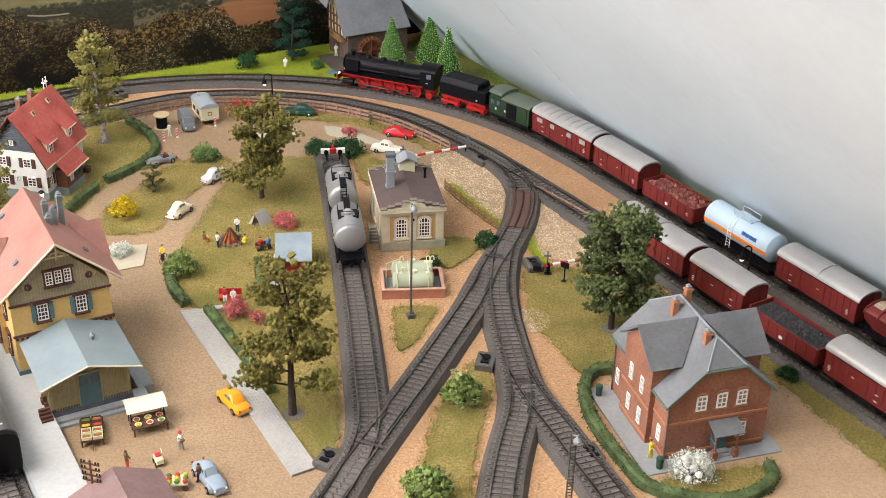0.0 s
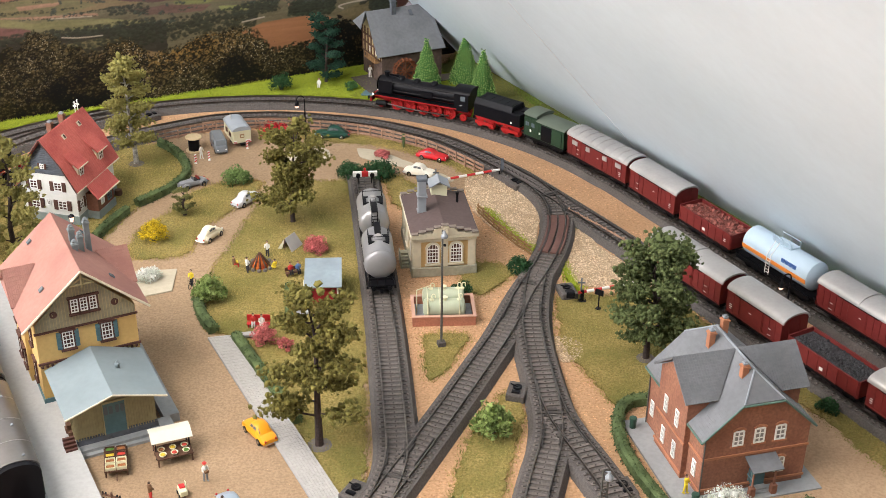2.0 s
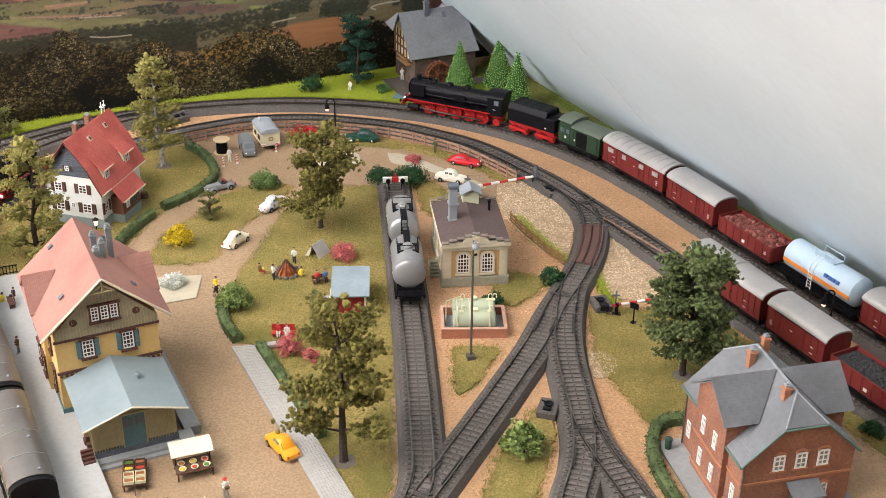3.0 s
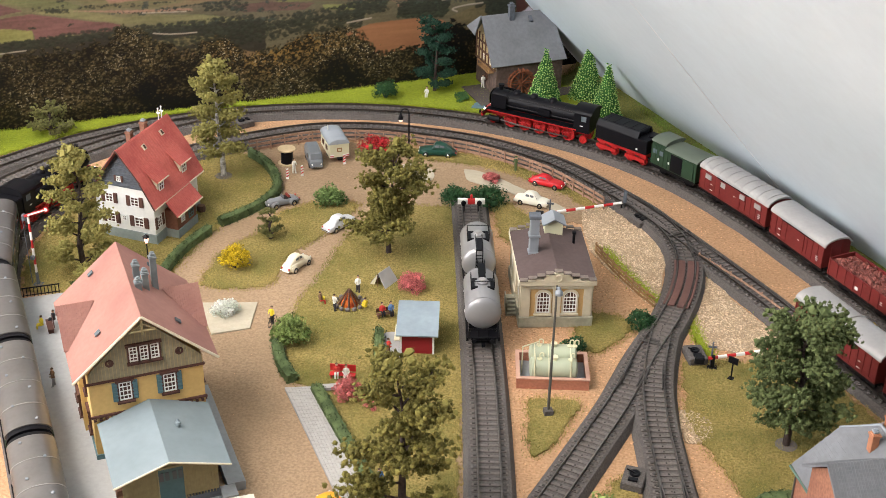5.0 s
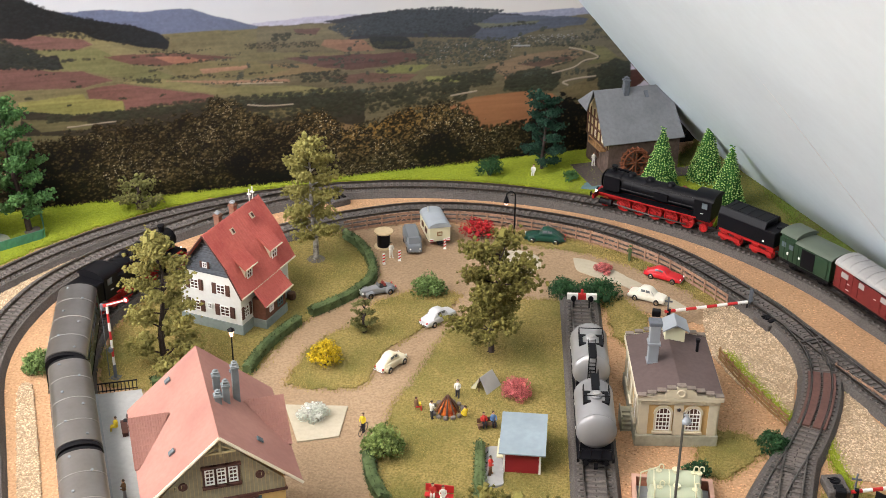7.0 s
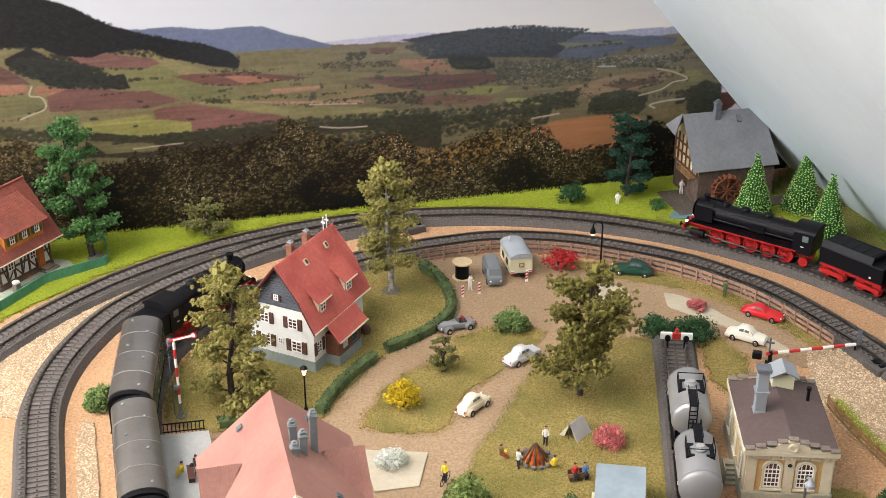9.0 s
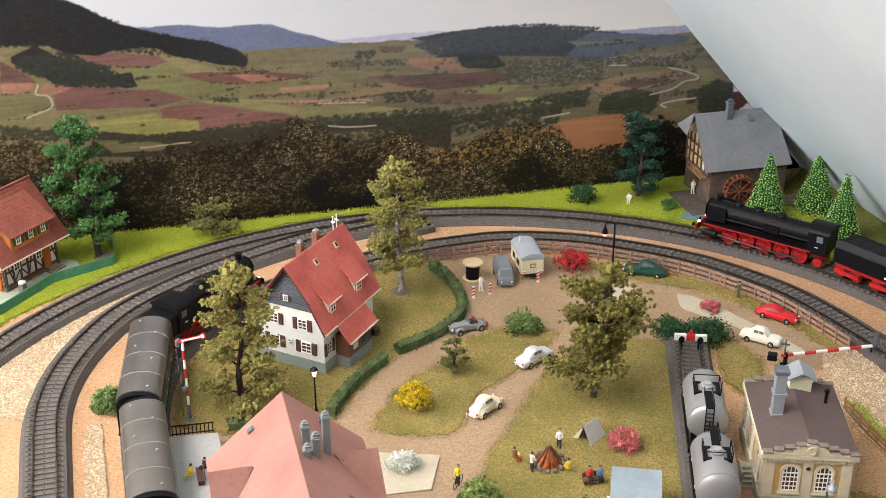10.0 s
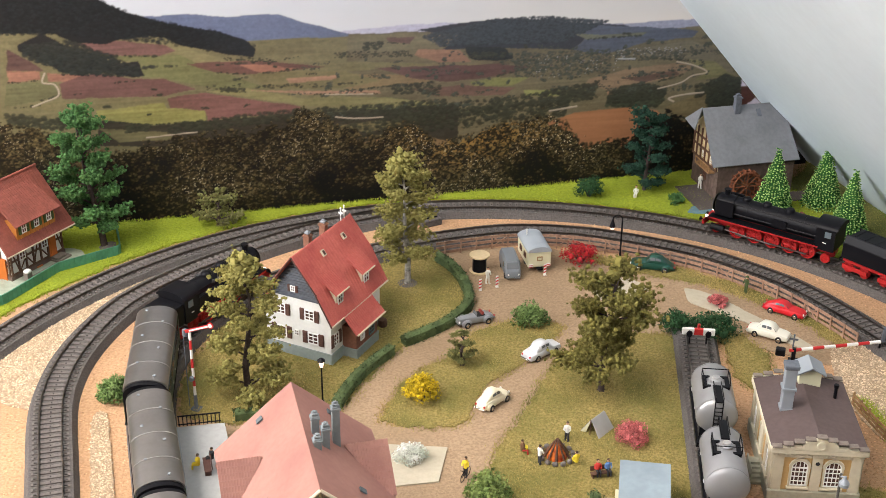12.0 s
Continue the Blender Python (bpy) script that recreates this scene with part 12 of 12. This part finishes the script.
for k in range(9):
    part("bloom", Shape().ball((-0.006 + 0.006 * (k % 3), -0.004 + 0.004 * (k // 3), 0.0072), 0.0022, 8, 0.8), fruit[(k * 2 + k // 3) % 3], flowers)
for x in (-0.006, 0.006):
    part("wheel", Shape().lathe((x, -0.0062, 0.0024), (0, -1, 0), [(0, 0.0024), (0.0006, 0.0024)], 12), timber, flowers)
scale_ = thing("ice_cream_cart", at(-0.178, 0.793, -60, 0.001), "small white and red vending cart", "vending cart")
part("cart_box", Shape().cbox(-0.005, 0.005, -0.003, 0.003, 0.002, 0.0068, 0.0006), cream, scale_)
part("goods", Shape().cbox(-0.0040, 0.0010, -0.0022, 0.0022, 0.0068, 0.0080, 0.0004), red, scale_)
part("signpost", Shape().rod((0.004, 0.002, 0.0068), (0.004, 0.002, 0.0150), 0.0003).plate([(0.002, 0.002, 0.0150), (0.006, 0.002, 0.0150), (0.004, 0.002, 0.0105)], 0.0004), cream, scale_)
for x in (-0.003, 0.003):
    part("wheel", Shape().lathe((x, -0.0032, 0.0018), (0, -1, 0), [(0, 0.0018), (0.0005, 0.0018)], 12), black, scale_)
steps = thing("platform_steps", frame_of((-0.2735, 0.8335, 0), (0.53, -0.85)), "brown wooden steps beside the goods annex", "steps")
for k in range(4):
    part("tread", Shape().box(0.0025 * k, 0.0025 * k + 0.0024, -0.008, 0.001, 0.012, 0.0195 - 0.0020 * k), brown_paint, steps)
crates = thing("crate_stack", frame_of((-0.282, 0.848, 0.012), (0.53, -0.85)), "small pile of brown crates on the platform", "crates")
for k, (x, y, z) in enumerate(((0, 0, 0), (0.006, 0.001, 0), (0.003, 0.0005, 0.005))):
    part("crate", Shape().cbox(x - 0.0028, x + 0.0028, y - 0.0025, y + 0.0025, z, z + 0.0048, 0.0003), timber, crates)
# little pond by the mill
patch("pond", [(-0.150, 1.606), (-0.128, 1.612), (-0.105, 1.625), (-0.118, 1.636), (-0.145, 1.625)], 0.0024, mat("pond_water", (0.16, 0.27, 0.33), 0.12, big=0.2, bigscale=60, spec=0.6), "small blue pond below the mill", 0.003, 95)
